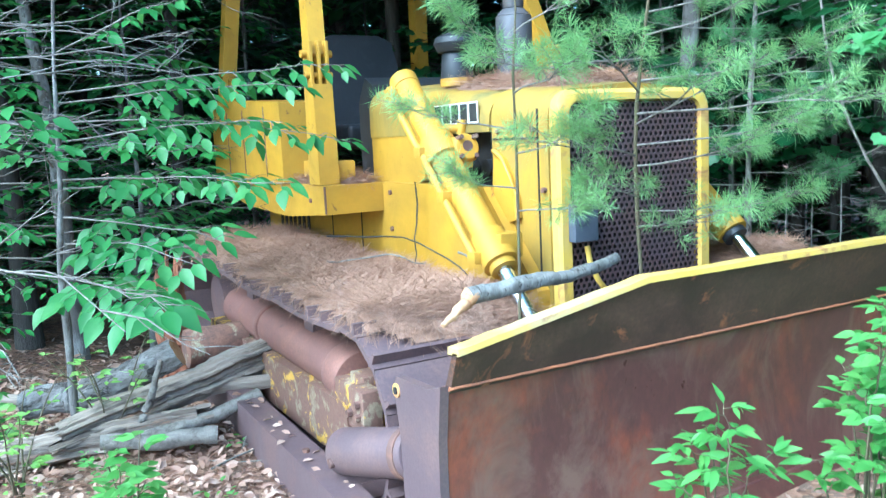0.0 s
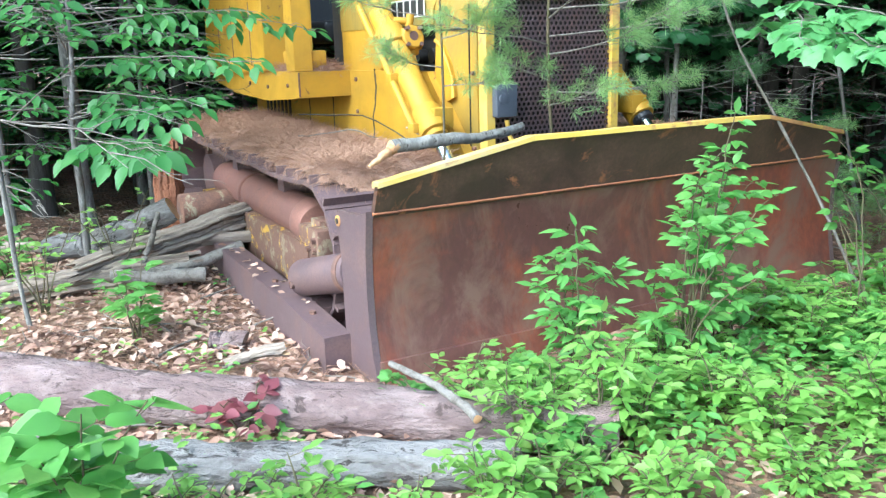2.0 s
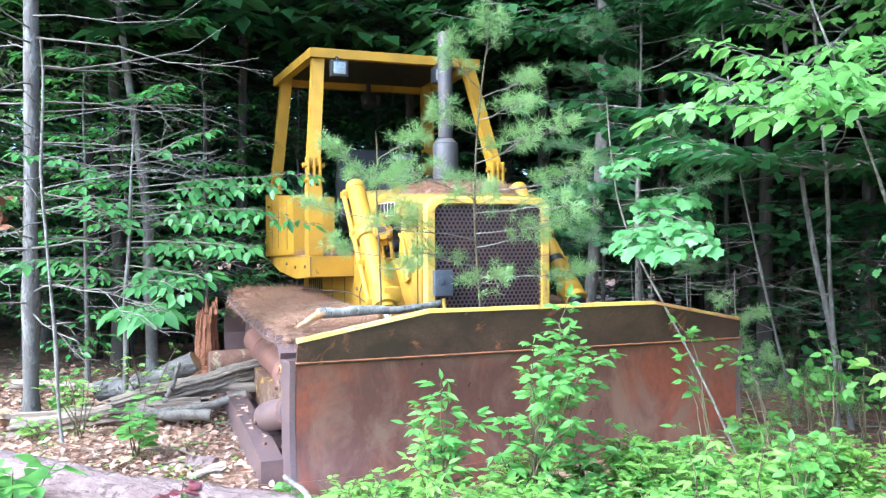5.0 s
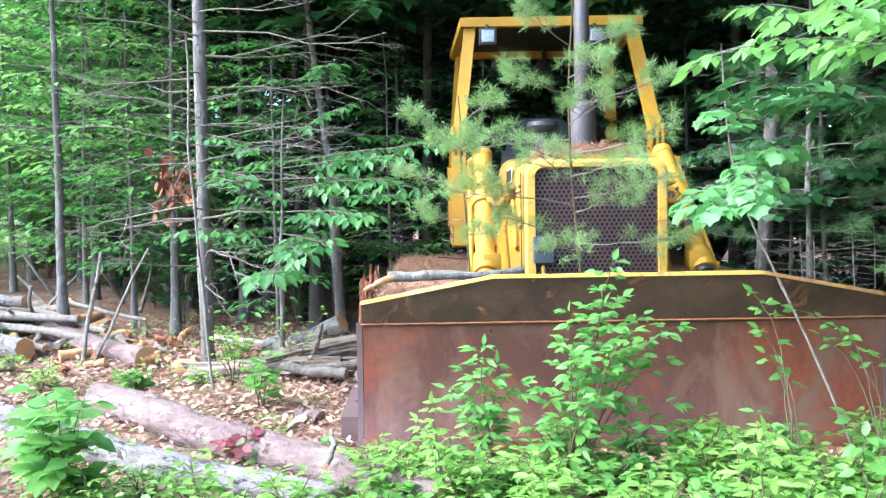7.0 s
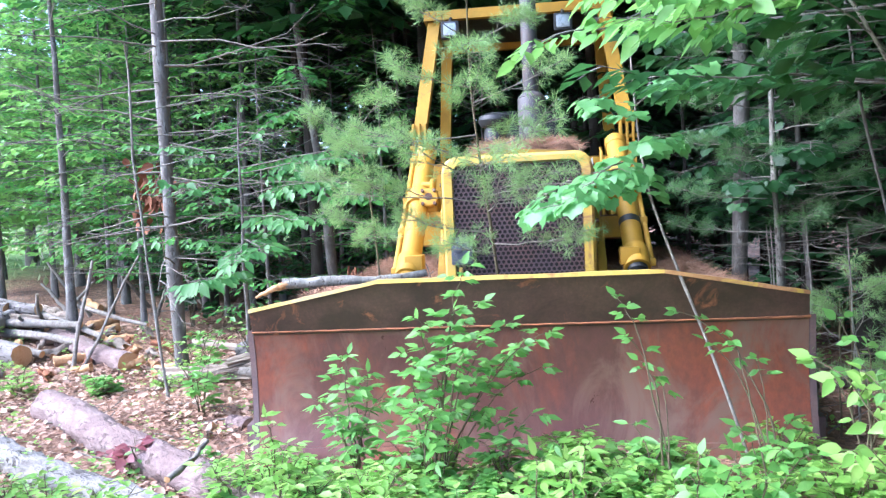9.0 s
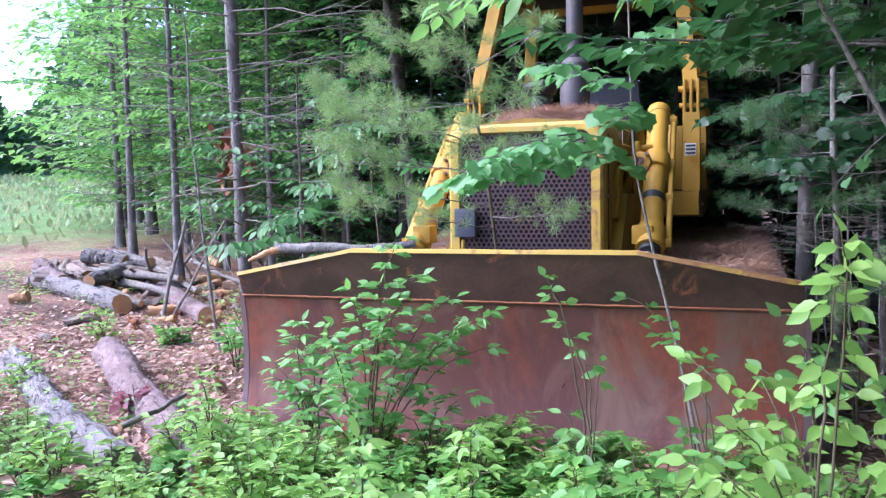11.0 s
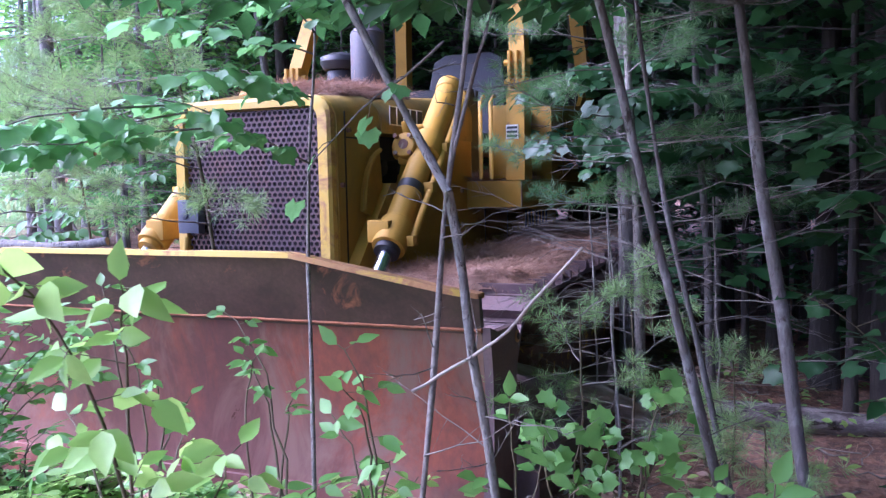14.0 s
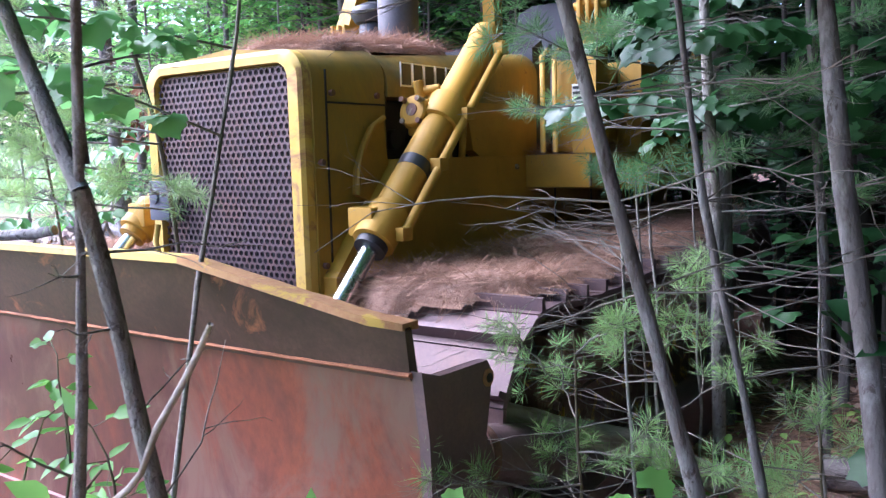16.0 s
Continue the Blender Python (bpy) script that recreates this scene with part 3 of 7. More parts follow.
def build_cylinder(machine, s):
    top, gland, foot = Vector((s * 0.765, 1.92, 2.0)), Vector((s * 0.80, 0.945, 1.085)), Vector((s * 0.825, 0.28, 0.46))
    ax = (gland - top).normalized()
    side = ax.cross(Vector((1, 0, 0))).normalized()  # upwards and to the front
    bm = bm_new()
    rod(bm, top, gland, 0.076, n=32)
    rod(bm, top - ax * 0.03, top + ax * 0.05, 0.083, 0.083, n=32)
    cyl = part("lift_cylinder", soften(bm, 0.012), YELLOW, machine, "yellow hydraulic lift cylinder")
    bm = bm_new()
    rod(bm, gland, foot, 0.038, n=24)
    part("piston_rod", bm, CHROME, cyl, "bright chrome piston rod")
    bm = bm_new()
    rod(bm, gland - ax * 0.14, gland + ax * 0.04, 0.094, n=28)
    box(bm, gland - ax * 0.05 + Vector((-s * 0.11, -0.09, -0.03)), gland - ax * 0.05 + Vector((s * 0.02, 0.06, 0.09)))
    part("gland", soften(bm, 0.01), YELLOW, cyl)
    bm = bm_new()
    rod(bm, gland + ax * 0.04, gland + ax * 0.075, 0.07, n=24)
    part("seal", bm, BLACK if s > 0 else YELLOW, cyl)
    bm = bm_new()
    q = top + (gland - top) * 0.70
    rod(bm, q - ax * 0.03, q + ax * 0.03, 0.0775, n=32)
    part("band", bm, INK if s > 0 else YELLOW, cyl)
    # feed pipe along the barrel, on the outer side
    out = Vector((s, 0, 0)) * 0.8 - side * 0.2
    out = out.normalized()
    for a, b in ((0.02, 0.40), (0.42, 0.98)):
        g = Geo()
        p0, p1 = top + (gland - top) * a, top + (gland - top) * b
        e = out * 0.112
        g.tube([p0 + out * 0.06, p0 + e * 0.9, p0 + e + ax * 0.04, p0 + (p1 - p0) * 0.5 + e, p1 + e - ax * 0.03, p1 + out * 0.10], 0.021, 10)
        part("feed_pipe", g, YELLOW, cyl)
    for u in (0.05, 0.41, 0.66, 0.97):
        q = top + (gland - top) * u + out * 0.10
        bm = bm_new()
        box(bm, q - Vector((0.035, 0.035, 0.028)), q + Vector((0.035, 0.035, 0.028)))
        part("pipe_clamp", soften(bm, 0.006), YELLOW, cyl)
    # trunnion with its bolted cap, inboard
    t = top + (gland - top) * 0.43
    bm = bm_new()
    rod(bm, t - ax * 0.075, t + ax * 0.075, 0.10, n=32)
    rod(bm, (s * 0.58, t.y, t.z), (s * 0.80, t.y, t.z), 0.065, n=24)
    part("trunnion", soften(bm, 0.012), YELLOW, cyl)
    c = Vector((s * 0.69, 1.53, 1.60))
    f = side if side.y < 0 else -side
    bm = bm_new()
    box(bm, (c.x - 0.06, c.y - 0.12, c.z - 0.09), (c.x + 0.06, c.y + 0.10, c.z + 0.08))
    rod(bm, c + Vector((0, -0.16, 0.03)), c + Vector((0, -0.05, 0)), 0.075, n=20)
    cap = part("trunnion_cap", soften(bm, 0.02, 3), YELLOW, cyl)
    for dx, dz in ((-0.045, 0.05), (0.045, 0.05), (-0.045, -0.05), (0.045, -0.05)):
        bm = bm_new()
        q = c + Vector((dx, -0.13, dz + 0.02))
        rod(bm, q, q + Vector((0, -0.05, 0.012)), 0.014, n=6)
        part("bolt", bm, FRAME_RUST, cap)
    bm = bm_new()
    rod(bm, c + Vector((0, -0.165, 0.032)), c + Vector((0, -0.15, 0.03)), 0.03, n=12)
    part("grease_plug", bm, FRAME_RUST, cap, "rusty bolt")
    bm = bm_new()
    h = top + (gland - top) * 0.37
    rod(bm, h + Vector((-s * 0.02, -0.05, 0.07)), h + Vector((-s * 0.12, -0.08, 0.06)), 0.022, n=12)
    rod(bm, h + Vector((-s * 0.11, -0.08, 0.03)), h + Vector((-s * 0.12, -0.09, 0.11)), 0.026, n=12)
    part("hose_fitting", soften(bm, 0.006), YELLOW, cyl)
    # foot bracket on the blade
    bm = bm_new()
    rod(bm, foot + Vector((-s * 0.08, 0, 0)), foot + Vector((s * 0.08, 0, 0)), 0.06, n=18)
    box(bm, foot + Vector((-s * 0.10, -0.2, -0.10)), foot + Vector((-s * 0.06, 0.05, 0.08)))
    box(bm, foot + Vector((s * 0.10, -0.2, -0.10)), foot + Vector((s * 0.06, 0.05, 0.08)))
    part("foot_bracket", soften(bm), FRAME_RUST, cyl)


def build_hood(machine):
    w = 0.53
    # radiator shroud: a shell with the grille set in it
    outer = [(w0 * 1.0, z) for w0, z in arch(w, 1.89, 0.45, 0.15)]
    inner = [(u * 0.90, 0.45 + (z - 0.45) * 0.965) for u, z in outer]
    bm = bm_new()
    rings = []
    for y, r in ((0.88, outer), (1.365, [(u * 1.015, z + 0.035 * (z > 1.6)) for u, z in outer])):
        rings.append([(u, y, z) for u, z in r])
    loft(bm, rings)
    part("radiator_shroud", soften(bm, 0.006), HOOD_YELLOW, machine, "yellow radiator side panels")
    # grille frame
    def ring(a, b, z0, z1, r):
        pts = []
        for cx, cz, a0 in ((b - r, z1 - r, 0), (a + r, z1 - r, 90), (a + r, z0 + r, 180), (b - r, z0 + r, 270)):
            for k in range(6):
                t = radians(a0 + 18 * k)
                pts.append((cx + r * math.cos(t), cz + r * math.sin(t)))
        return pts
    o, i = ring(-0.518, 0.518, 0.50, 1.885, 0.11), ring(-0.446, 0.446, 0.62, 1.83, 0.07)
    bm = bm_new()
    vs = [[bm.verts.new((u, y, z)) for u, z in r] for r, y in ((o, 0.886), (o, 0.835), ([(u * 0.97, 0.5 + (z - 0.5) * 0.985) for u, z in o], 0.818), (i, 0.818), (i, 0.884))]
    for a, b in zip(vs, vs[1:]):
        for k in range(len(a)):
            j = (k + 1) % len(a)
            bm.faces.new((a[k], a[j], b[j], b[k]))
    frame_ob = part("grille_frame", bm, EDGE_YELLOW, machine, "yellow grille surround")
    # perforated grille plate
    g = Geo()
    pitch = 0.0345
    rowh = pitch * 0.866
    hexa = np.radians(np.arange(6) * 60 + 30)
    z = 0.635
    row = 0
    cells = []
    while z < 1.82:
        x = -0.44 + (pitch / 2 if row % 2 else 0)
        while x < 0.441:
            cells.append((x, z))
            x += pitch
        z += rowh
        row += 1
    big = np.stack([np.cos(hexa) * pitch / 1.732, np.zeros(6), np.sin(hexa) * pitch / 1.732], -1)
    small = np.stack([np.cos(hexa) * pitch * 0.39, np.zeros(6), np.sin(hexa) * pitch * 0.39], -1)
    deep = small + [0, 0.006, 0]
    tv = np.concatenate([big, small, deep])
    tf = [[[k, (k + 1) % 6, 6 + (k + 1) % 6, 6 + k] for k in range(6)] + [[6 + k, 6 + (k + 1) % 6, 12 + (k + 1) % 6, 12 + k] for k in range(6)]]
    pl = np.array([(x, 0.845, z) for x, z in cells])
    g.scatter(tv, tf, pl, np.broadcast_to(np.eye(3), (len(pl), 3, 3)), np.ones(len(pl)))
    part("grille", g, GRILLE, machine, "rusty perforated grille", smooth=False)
    bm = box(bm_new(), (-0.44, 0.868, 0.6), (0.44, 0.879, 1.82))
    part("radiator_core", bm, DARK, machine)
    bm = bm_new()
    box(bm, (-0.465, 0.765, 1.14), (-0.32, 0.825, 1.33))
    rod(bm, (-0.42, 0.77, 1.25), (-0.42, 0.755, 1.25), 0.032, n=16)
    box(bm, (-0.45, 0.80, 1.2), (-0.42, 0.83, 1.3))
    part("lamp_housing", soften(bm, 0.015), GREYBOX, machine, "grey-blue lamp box on the grille")
    g = Geo()
    g.tube([(-0.40, 0.76, 1.12), (-0.40, 0.74, 1.04), (-0.36, 0.73, 0.95), (-0.28, 0.75, 0.87), (-0.22, 0.80, 0.83)], 0.014, 8)
    part("conduit", g, EDGE_YELLOW, machine, "yellow conduit below the lamp box")
    # rear hood
    bm = bm_new()
    rings = []
    for y, t in ((1.378, 1.905), (2.0, 1.955), (2.86, 2.03)):
        rings.append([(u, y, z) for u, z in arch(0.545 + 0.01 * (y - 1.3), t, 1.70, 0.15)])
    loft(bm, rings)
    hood = part("hood", soften(bm, 0.008), HOOD_YELLOW, machine, "yellow hood with moss and dirt stains")
    bm = bm_new()
    loft(bm, [[(u, y, z) for u, z in arch(0.53, 1.86, 0.9, 0.14)] for y in (1.36, 1.385)])
    part("hood_seam", bm, DARK, machine)
    for s in (-1, 1):
        bm = bm_new()
        prism(bm, [(2.12, 1.44), (2.05, 1.703), (2.86, 1.703), (2.86, 1.40), (2.2, 1.40)], "x", s * 0.48, s * 0.552)
        part("side_panel", soften(bm, 0.006), YELLOW, machine)
        # plain blocks where the maker's name stands
        for k in range(5):
            y0 = 1.47 + 0.098 * k
            bm = box(bm_new(), (s * 0.5535, y0, 1.752), (s * 0.5585, y0 + 0.088, 1.868))
            blk = part("name_block", bm, WHITE, hood, "pale outline of a faded name")
            bm = box(bm_new(), (s * 0.557, y0 + 0.008, 1.760), (s * 0.5610, y0 + 0.080, 1.860))
            part("name_fill", bm, INK, blk)
        # seams and bolts on the shroud
        bm = box(bm_new(), (s * 0.531, 0.955, 0.5), (s * 0.5375, 0.963, 1.80))
        part("seam", bm, DARK, machine)
        bm = box(bm_new(), (s * 0.531, 0.96, 1.655), (s * 0.5425, 1.36, 1.663))
        part("seam", bm, DARK, machine)
        for y, z in ((0.99, 1.70), (1.30, 1.70), (0.91, 1.40), (0.91, 0.95), (1.32, 0.95)):
            bm = rod(bm_new(), (s * 0.53, y, z), (s * 0.552, y, z), 0.014, n=8)
            part("bolt", bm, FRAME_RUST, machine)
        # curved guard plate on the shroud beside the cylinder, with a rolled rim
        arc = [(1.32, 1.60), (1.24, 1.56), (1.17, 1.47), (1.12, 1.36), (1.11, 1.25)]
        bm = prism(bm_new(), arc + [(1.20, 1.22), (1.36, 1.28)], "x", s * 0.535, s * 0.56)
        guard = part("guard_plate", soften(bm, 0.004, 1), YELLOW, machine, "curved yellow guard plate")
        g = Geo()
        g.tube([(s * 0.565, y, z) for y, z in arc], 0.013, 8)
        part("rim", g, YELLOW, guard)
    # engine
    bm = bm_new()
    box(bm, (-0.42, 1.39, 0.6), (0.42, 2.7, 1.695))
    for y in (1.5, 1.72, 1.94, 2.16):
        for s in (-1, 1):
            rod(bm, (s * 0.42, y, 1.5), (s * 0.50, y, 1.5), 0.05, n=12)
            box(bm, (s * 0.42, y - 0.05, 1.0), (s * 0.50, y + 0.05, 1.4))
    part("engine", soften(bm, 0.012), DARK, machine, "dark oily engine in the open bay")
    for s in (-1, 1):
        g = Geo()
        g.tube([(s * 0.5, 1.95, 1.41), (s * 0.53, 1.92, 1.55), (s * 0.52, 1.80, 1.60), (s * 0.5, 1.74, 1.5), (s * 0.5, 1.7, 1.38)], 0.022, 8)
        g.tube([(s * 0.52, 2.05, 1.40), (s * 0.54, 2.05, 1.62)], 0.02, 8)
        part("hose", g, YELLOW, machine)
        # lower side panels of the main frame
        bm = bm_new()
        prism(bm, [(0.90, 0.50), (0.90, 0.90), (1.37, 1.405), (2.62, 1.405), (2.62, 0.62), (1.9, 0.45)], "x", s * 0.50, s * 0.605)
        part("frame_panel", soften(bm, 0.008), YELLOW, machine, "yellow side panel of the main frame")
        for y, z in ((2.50, 1.34), (2.50, 1.10), (2.50, 0.86), (0.98, 0.62), (1.9, 0.74), (1.6, 0.68)):
            bm = rod(bm_new(), (s * 0.60, y, z), (s * 0.62, y, z), 0.016, n=8)
            part("bolt", bm, FRAME_RUST, machine)
        bm = bm_new()
        prism(bm, [(1.62, 0.62), (1.62, 0.82), (2.52, 0.86), (2.52, 0.66)], "x", s * 0.60, s * 0.66)
        skirt = part("slotted_skirt", soften(bm, 0.006), YELLOW, machine, "yellow skirt with rusted slots")
        for y in (1.72, 1.78, 1.84, 1.90):
            bm = box(bm_new(), (s * 0.655, y, 0.70), (s * 0.664, y + 0.02, 0.80))
            part("slot", bm, FRAME_RUST, skirt)
        bm = bm_new()
        prism(bm, [(2.625, 0.55), (2.625, 1.24), (5.1, 1.24), (5.1, 0.55)], "x", s * 0.50, s * 0.60)
        part("rear_frame", soften(bm, 0.008), YELLOW, machine, "yellow rear frame plates")
        for y in (3.0, 3.55):
            bm = box(bm_new(), (s * 0.598, y, 0.6), (s * 0.604, y + 0.012, 1.2))
            part("seam", bm, DARK, machine)
        for k in range(7):
            bm = box(bm_new(), (s * 0.598, 4.05 + 0.11 * k, 0.98), (s * 0.608, 4.10 + 0.11 * k, 1.14))
            part("slot", bm, DARK, machine)
    bm = bm_new()
    box(bm, (-0.50, 0.95, 0.42), (0.50, 5.0, 0.70))
    part("belly_pan", soften(bm), FRAME_RUST, machine)
    # air intake with its mushroom cap
    cx, cy = -0.21, 2.25
    bm = bm_new()
    rod(bm, (cx, cy, 2.0), (cx, cy, 2.05), 0.11, n=28)
    part("intake_collar", bm, YELLOW, machine, "yellow collar under the intake")
    bm = bm_new()
    rod(bm, (cx, cy, 2.05), (cx, cy, 2.21), 0.108, 0.092, n=28)
    rod(bm, (cx, cy, 2.215), (cx, cy, 2.27), 0.118, 0.148, n=28)
    rod(bm, (cx, cy, 2.27), (cx, cy, 2.31), 0.145, 0.13, n=28)
    rod(bm, (cx, cy, 2.31), (cx, cy, 2.335), 0.13, 0.06, n=28)
    part("air_precleaner", soften(bm, 0.006), BLACK, machine, "dark grey mushroom-shaped air pre-cleaner")
    cx, cy = 0.11, 2.06
    bm = bm_new()
    rod(bm, (cx, cy, 1.96), (cx, cy, 2.42), 0.115, 0.115, n=32)
    rod(bm, (cx, cy, 2.42), (cx, cy, 2.47), 0.115, 0.066, n=32)
    rod(bm, (cx, cy, 2.47), (cx, cy, 3.42), 0.066, n=28)
    part("exhaust_pipe", soften(bm, 0.01), STACKM, machine, "tall grey steel exhaust stack")
    bm = rod(bm_new(), (-0.02, 1.62, 1.95), (-0.02, 1.62, 2.02), 0.03, n=12)
    part("filler_cap", bm, YELLOW, machine)


def build_cab(machine):
    for s in (-1, 1):
        # deck with a deep side face
        bm = bm_new()
        prism(bm, [(2.63, 1.215), (2.63, 1.405), (5.1, 1.42), (5.1, 1.30), (4.4, 1.20), (3.4, 1.165)], "x", s * 0.58, s * 1.01)
        part("deck", soften(bm, 0.008), YELLOW, machine, "yellow side deck under fallen needles")
        bm = box(bm_new(), (s * 1.008, 2.628, 1.22), (s * 1.016, 2.65, 1.40))
        part("seam", bm, FRAME_RUST, machine)
        for y, z in ((2.9, 1.30), (3.4, 1.28), (3.9, 1.3)):
            bm = rod(bm_new(), (s * 1.0, y, z), (s * 1.022, y, z), 0.016, n=8)
            part("bolt", bm, FRAME_RUST, machine)
        # tank and console behind the post
        bm = bm_new()
        prism(bm, [(3.35, 1.41), (3.35, 1.98), (4.3, 2.05), (5.2, 2.10), (5.2, 1.35)], "x", s * 0.62, s * 1.04)
        tank = part("side_tank", soften(bm, 0.03, 3), YELLOW, machine, "yellow side tank and console box")
        for y in (3.7, 4.25, 4.7):
            bm = box(bm_new(), (s * 1.035, y, 1.45), (s * 1.044, y + 0.015, 1.97))
            part("seam", bm, FRAME_RUST, tank)
        bm = bm_new()
        box(bm, (s * 1.035, 3.80, 1.74), (s * 1.05, 4.16, 1.9))
        part("cover_plate", soften(bm, 0.006), YELLOW, tank)
        # lower post and hinge
        bm = bm_new()
        loft(bm, [[(s * 1.02, 2.69, 1.41), (s * 0.88, 2.69, 1.41), (s * 0.88, 2.88, 1.41), (s * 1.02, 2.88, 1.41)],
                  [(s * 1.015, 2.72, 2.06), (s * 0.88, 2.72, 2.06), (s * 0.88, 2.88, 2.06), (s * 1.015, 2.88, 2.06)]])
        part("lower_post", soften(bm, 0.015, 3), YELLOW, machine, "yellow lower roof post")
        bm = bm_new()
        box(bm, (s * 0.75, 2.72, 1.42), (s * 0.88, 3.36, 1.95 if s > 0 else 1.56))
        part("door_panel", soften(bm, 0.012), YELLOW, machine)
        bm = bm_new()
        for x in (0.89, 0.945, 1.0):
            box(bm, (s * (x - 0.012), 2.75, 2.02), (s * (x + 0.012), 2.88, 2.34))
        soften(bm, 0.006)
        rod(bm, (s * 0.84, 2.81, 2.26), (s * 1.05, 2.81, 2.26), 0.025, n=12)
        rod(bm, (s * 0.85, 2.79, 2.12), (s * 1.04, 2.79, 2.12), 0.022, n=12)
        part("post_hinge", bm, YELLOW, machine, "yellow pinned post hinge")
        # upper front post, leaning in and back
        bm = bm_new()
        loft(bm, [[(s * (x + 0.058), y - 0.05, z), (s * (x - 0.058), y - 0.05, z), (s * (x - 0.058), y + 0.07, z), (s * (x + 0.058), y + 0.07, z)]
                  for x, y, z in ((0.945, 2.82, 2.26), (0.80, 3.24, 3.42))])
        part("front_post", soften(bm, 0.015, 3), YELLOW, machine, "yellow front roof post")
        bm = bm_new()
        loft(bm, [[(s * (x + 0.06), y - 0.07, z), (s * (x - 0.06), y - 0.07, z), (s * (x - 0.06), y + 0.07, z), (s * (x + 0.06), y + 0.07, z)]
                  for x, y, z in ((0.96, 4.95, 2.08), (0.95, 4.90, 2.3), (0.86, 4.72, 3.42))])
        part("rear_post", soften(bm, 0.015, 3), YELLOW, machine, "yellow rear roof post")
        bm = prism(bm_new(), [(4.62, 2.08), (4.88, 2.08), (4.88, 2.32)], "x", s * 0.93, s * 0.97)
        part("gusset", bm, YELLOW, machine)
        # flood lamp under the roof edge
        cx = -0.64 if s < 0 else 0.42
        bm = bm_new()
        box(bm, (cx - 0.085, 2.98, 3.15), (cx + 0.085, 3.08, 3.31))
        rod(bm, (cx, 3.06, 3.30), (cx, 3.17, 3.40), 0.02, n=8)
        lamp = part("flood_lamp", soften(bm, 0.02, 3), BLACK, machine, "black square flood lamp")
        bm = box(bm_new(), (cx - 0.062, 2.968, 3.17), (cx + 0.062, 2.981, 3.29))
        part("lens", soften(bm, 0.012, 3), LENS, lamp, "frosted clear lamp lens")
    # roof
    bm = bm_new()
    rim = [(-0.86, 3.16), (0.86, 3.16), (0.94, 4.84), (-0.94, 4.84)]
    prism(bm, rim, "z", 3.43, 3.455)
    part("roof", soften(bm, 0.015, 3), YELLOW, machine, "yellow flat roof plate")
    for a, b in zip(rim, rim[1:] + rim[:1]):
        bm = bm_new()
        p, q = Vector((*a, 3.40)), Vector((*b, 3.40))
        d = (q - p).normalized()
        nrm = Vector((-d.y, d.x, 0)) * 0.045
        loft(bm, [[c + nrm + Vector((0, 0, -0.045)), c - nrm + Vector((0, 0, -0.045)), c - nrm + Vector((0, 0, 0.045)), c + nrm + Vector((0, 0, 0.045))]
                  for c in (p - d * 0.03, q + d * 0.03)])
        part("roof_beam", soften(bm, 0.015, 3), YELLOW, machine)
    bm = box(bm_new(), (-0.80, 3.30, 3.425), (0.80, 4.76, 3.439))
    part("roof_lining", bm, BLACK, machine, "black roof lining")
    bm = bm_new()
    rod(bm, (0.12, 4.7, 3.25), (0.12, 4.7, 3.43), 0.03, n=10)
    rod(bm, (0.12, 4.66, 3.14), (0.12, 4.72, 3.28), 0.09, n=20)
    part("rear_lamp", soften(bm, 0.02), BLACK, machine)
    # seat and controls
    bm = bm_new()
    box(bm, (-0.36, 3.7, 1.62), (0.36, 4.3, 1.82))
    seat = part("seat", soften(bm, 0.05, 4), BLACK, machine, "black vinyl operator seat")
    bm = bm_new()
    loft(bm, [[(-w, y, z), (w, y, z), (w, y + 0.14, z), (-w, y + 0.14, z)] for w, y, z in ((0.36, 4.12, 1.78), (0.38, 4.2, 2.2), (0.33, 4.26, 2.52), (0.22, 4.28, 2.58))])
    part("backrest", soften(bm, 0.05, 4), BLACK, seat)
    bm = bm_new()
    prism(bm, [(2.88, 1.42), (2.88, 2.06), (3.0, 2.12), (3.12, 1.95), (3.12, 1.42)], "x", -0.52, 0.52)
    dash = part("dashboard", soften(bm, 0.02), BLACK, machine, "black instrument console")
    bm = box(bm_new(), (-0.60, 2.87, 1.20), (0.60, 5.0, 1.44))
    part("cab_floor", soften(bm), YELLOW, machine)
    for x in (-0.42, 0.30, 0.44):
        g = Geo()
        g.tube([(x, 3.2, 1.5), (x, 3.25, 1.9), (x + 0.03, 3.22, 2.12)], 0.014, 8)
        part("lever", g, BLACK, machine)
    # decal with small unreadable writing
    bm = box(bm_new(), (0.905, 2.628, 1.70), (0.995, 2.645, 1.80))
    decal = part("decal", bm, WHITE, machine, "small white warning decal")
    for k in range(3):
        bm = box(bm_new(), (0.912, 2.624, 1.712 + 0.03 * k), (0.988, 2.630, 1.728 + 0.03 * k))
        part("writing_bar", bm, INK, decal)
    for x in (0.70, 0.78):
        g = Geo()
        g.tube([(x, 2.66, 1.42), (x, 2.66, 1.98), (x, 2.74, 2.02)], 0.016, 8)
        part("grab_rail", g, YELLOW, machine)


def build_bulldozer():
    m = thing("bulldozer", (0, 0, 0), "abandoned yellow crawler bulldozer with a rusted blade, overgrown by saplings", "bulldozer")
    build_blade(m)
    build_hood(m)
    build_cab(m)
    for s in (-1, 1):
        build_arm(m, s)
        build_cylinder(m, s)
        build_track(m, s)


build_bulldozer()

# ---- plants: templates ----

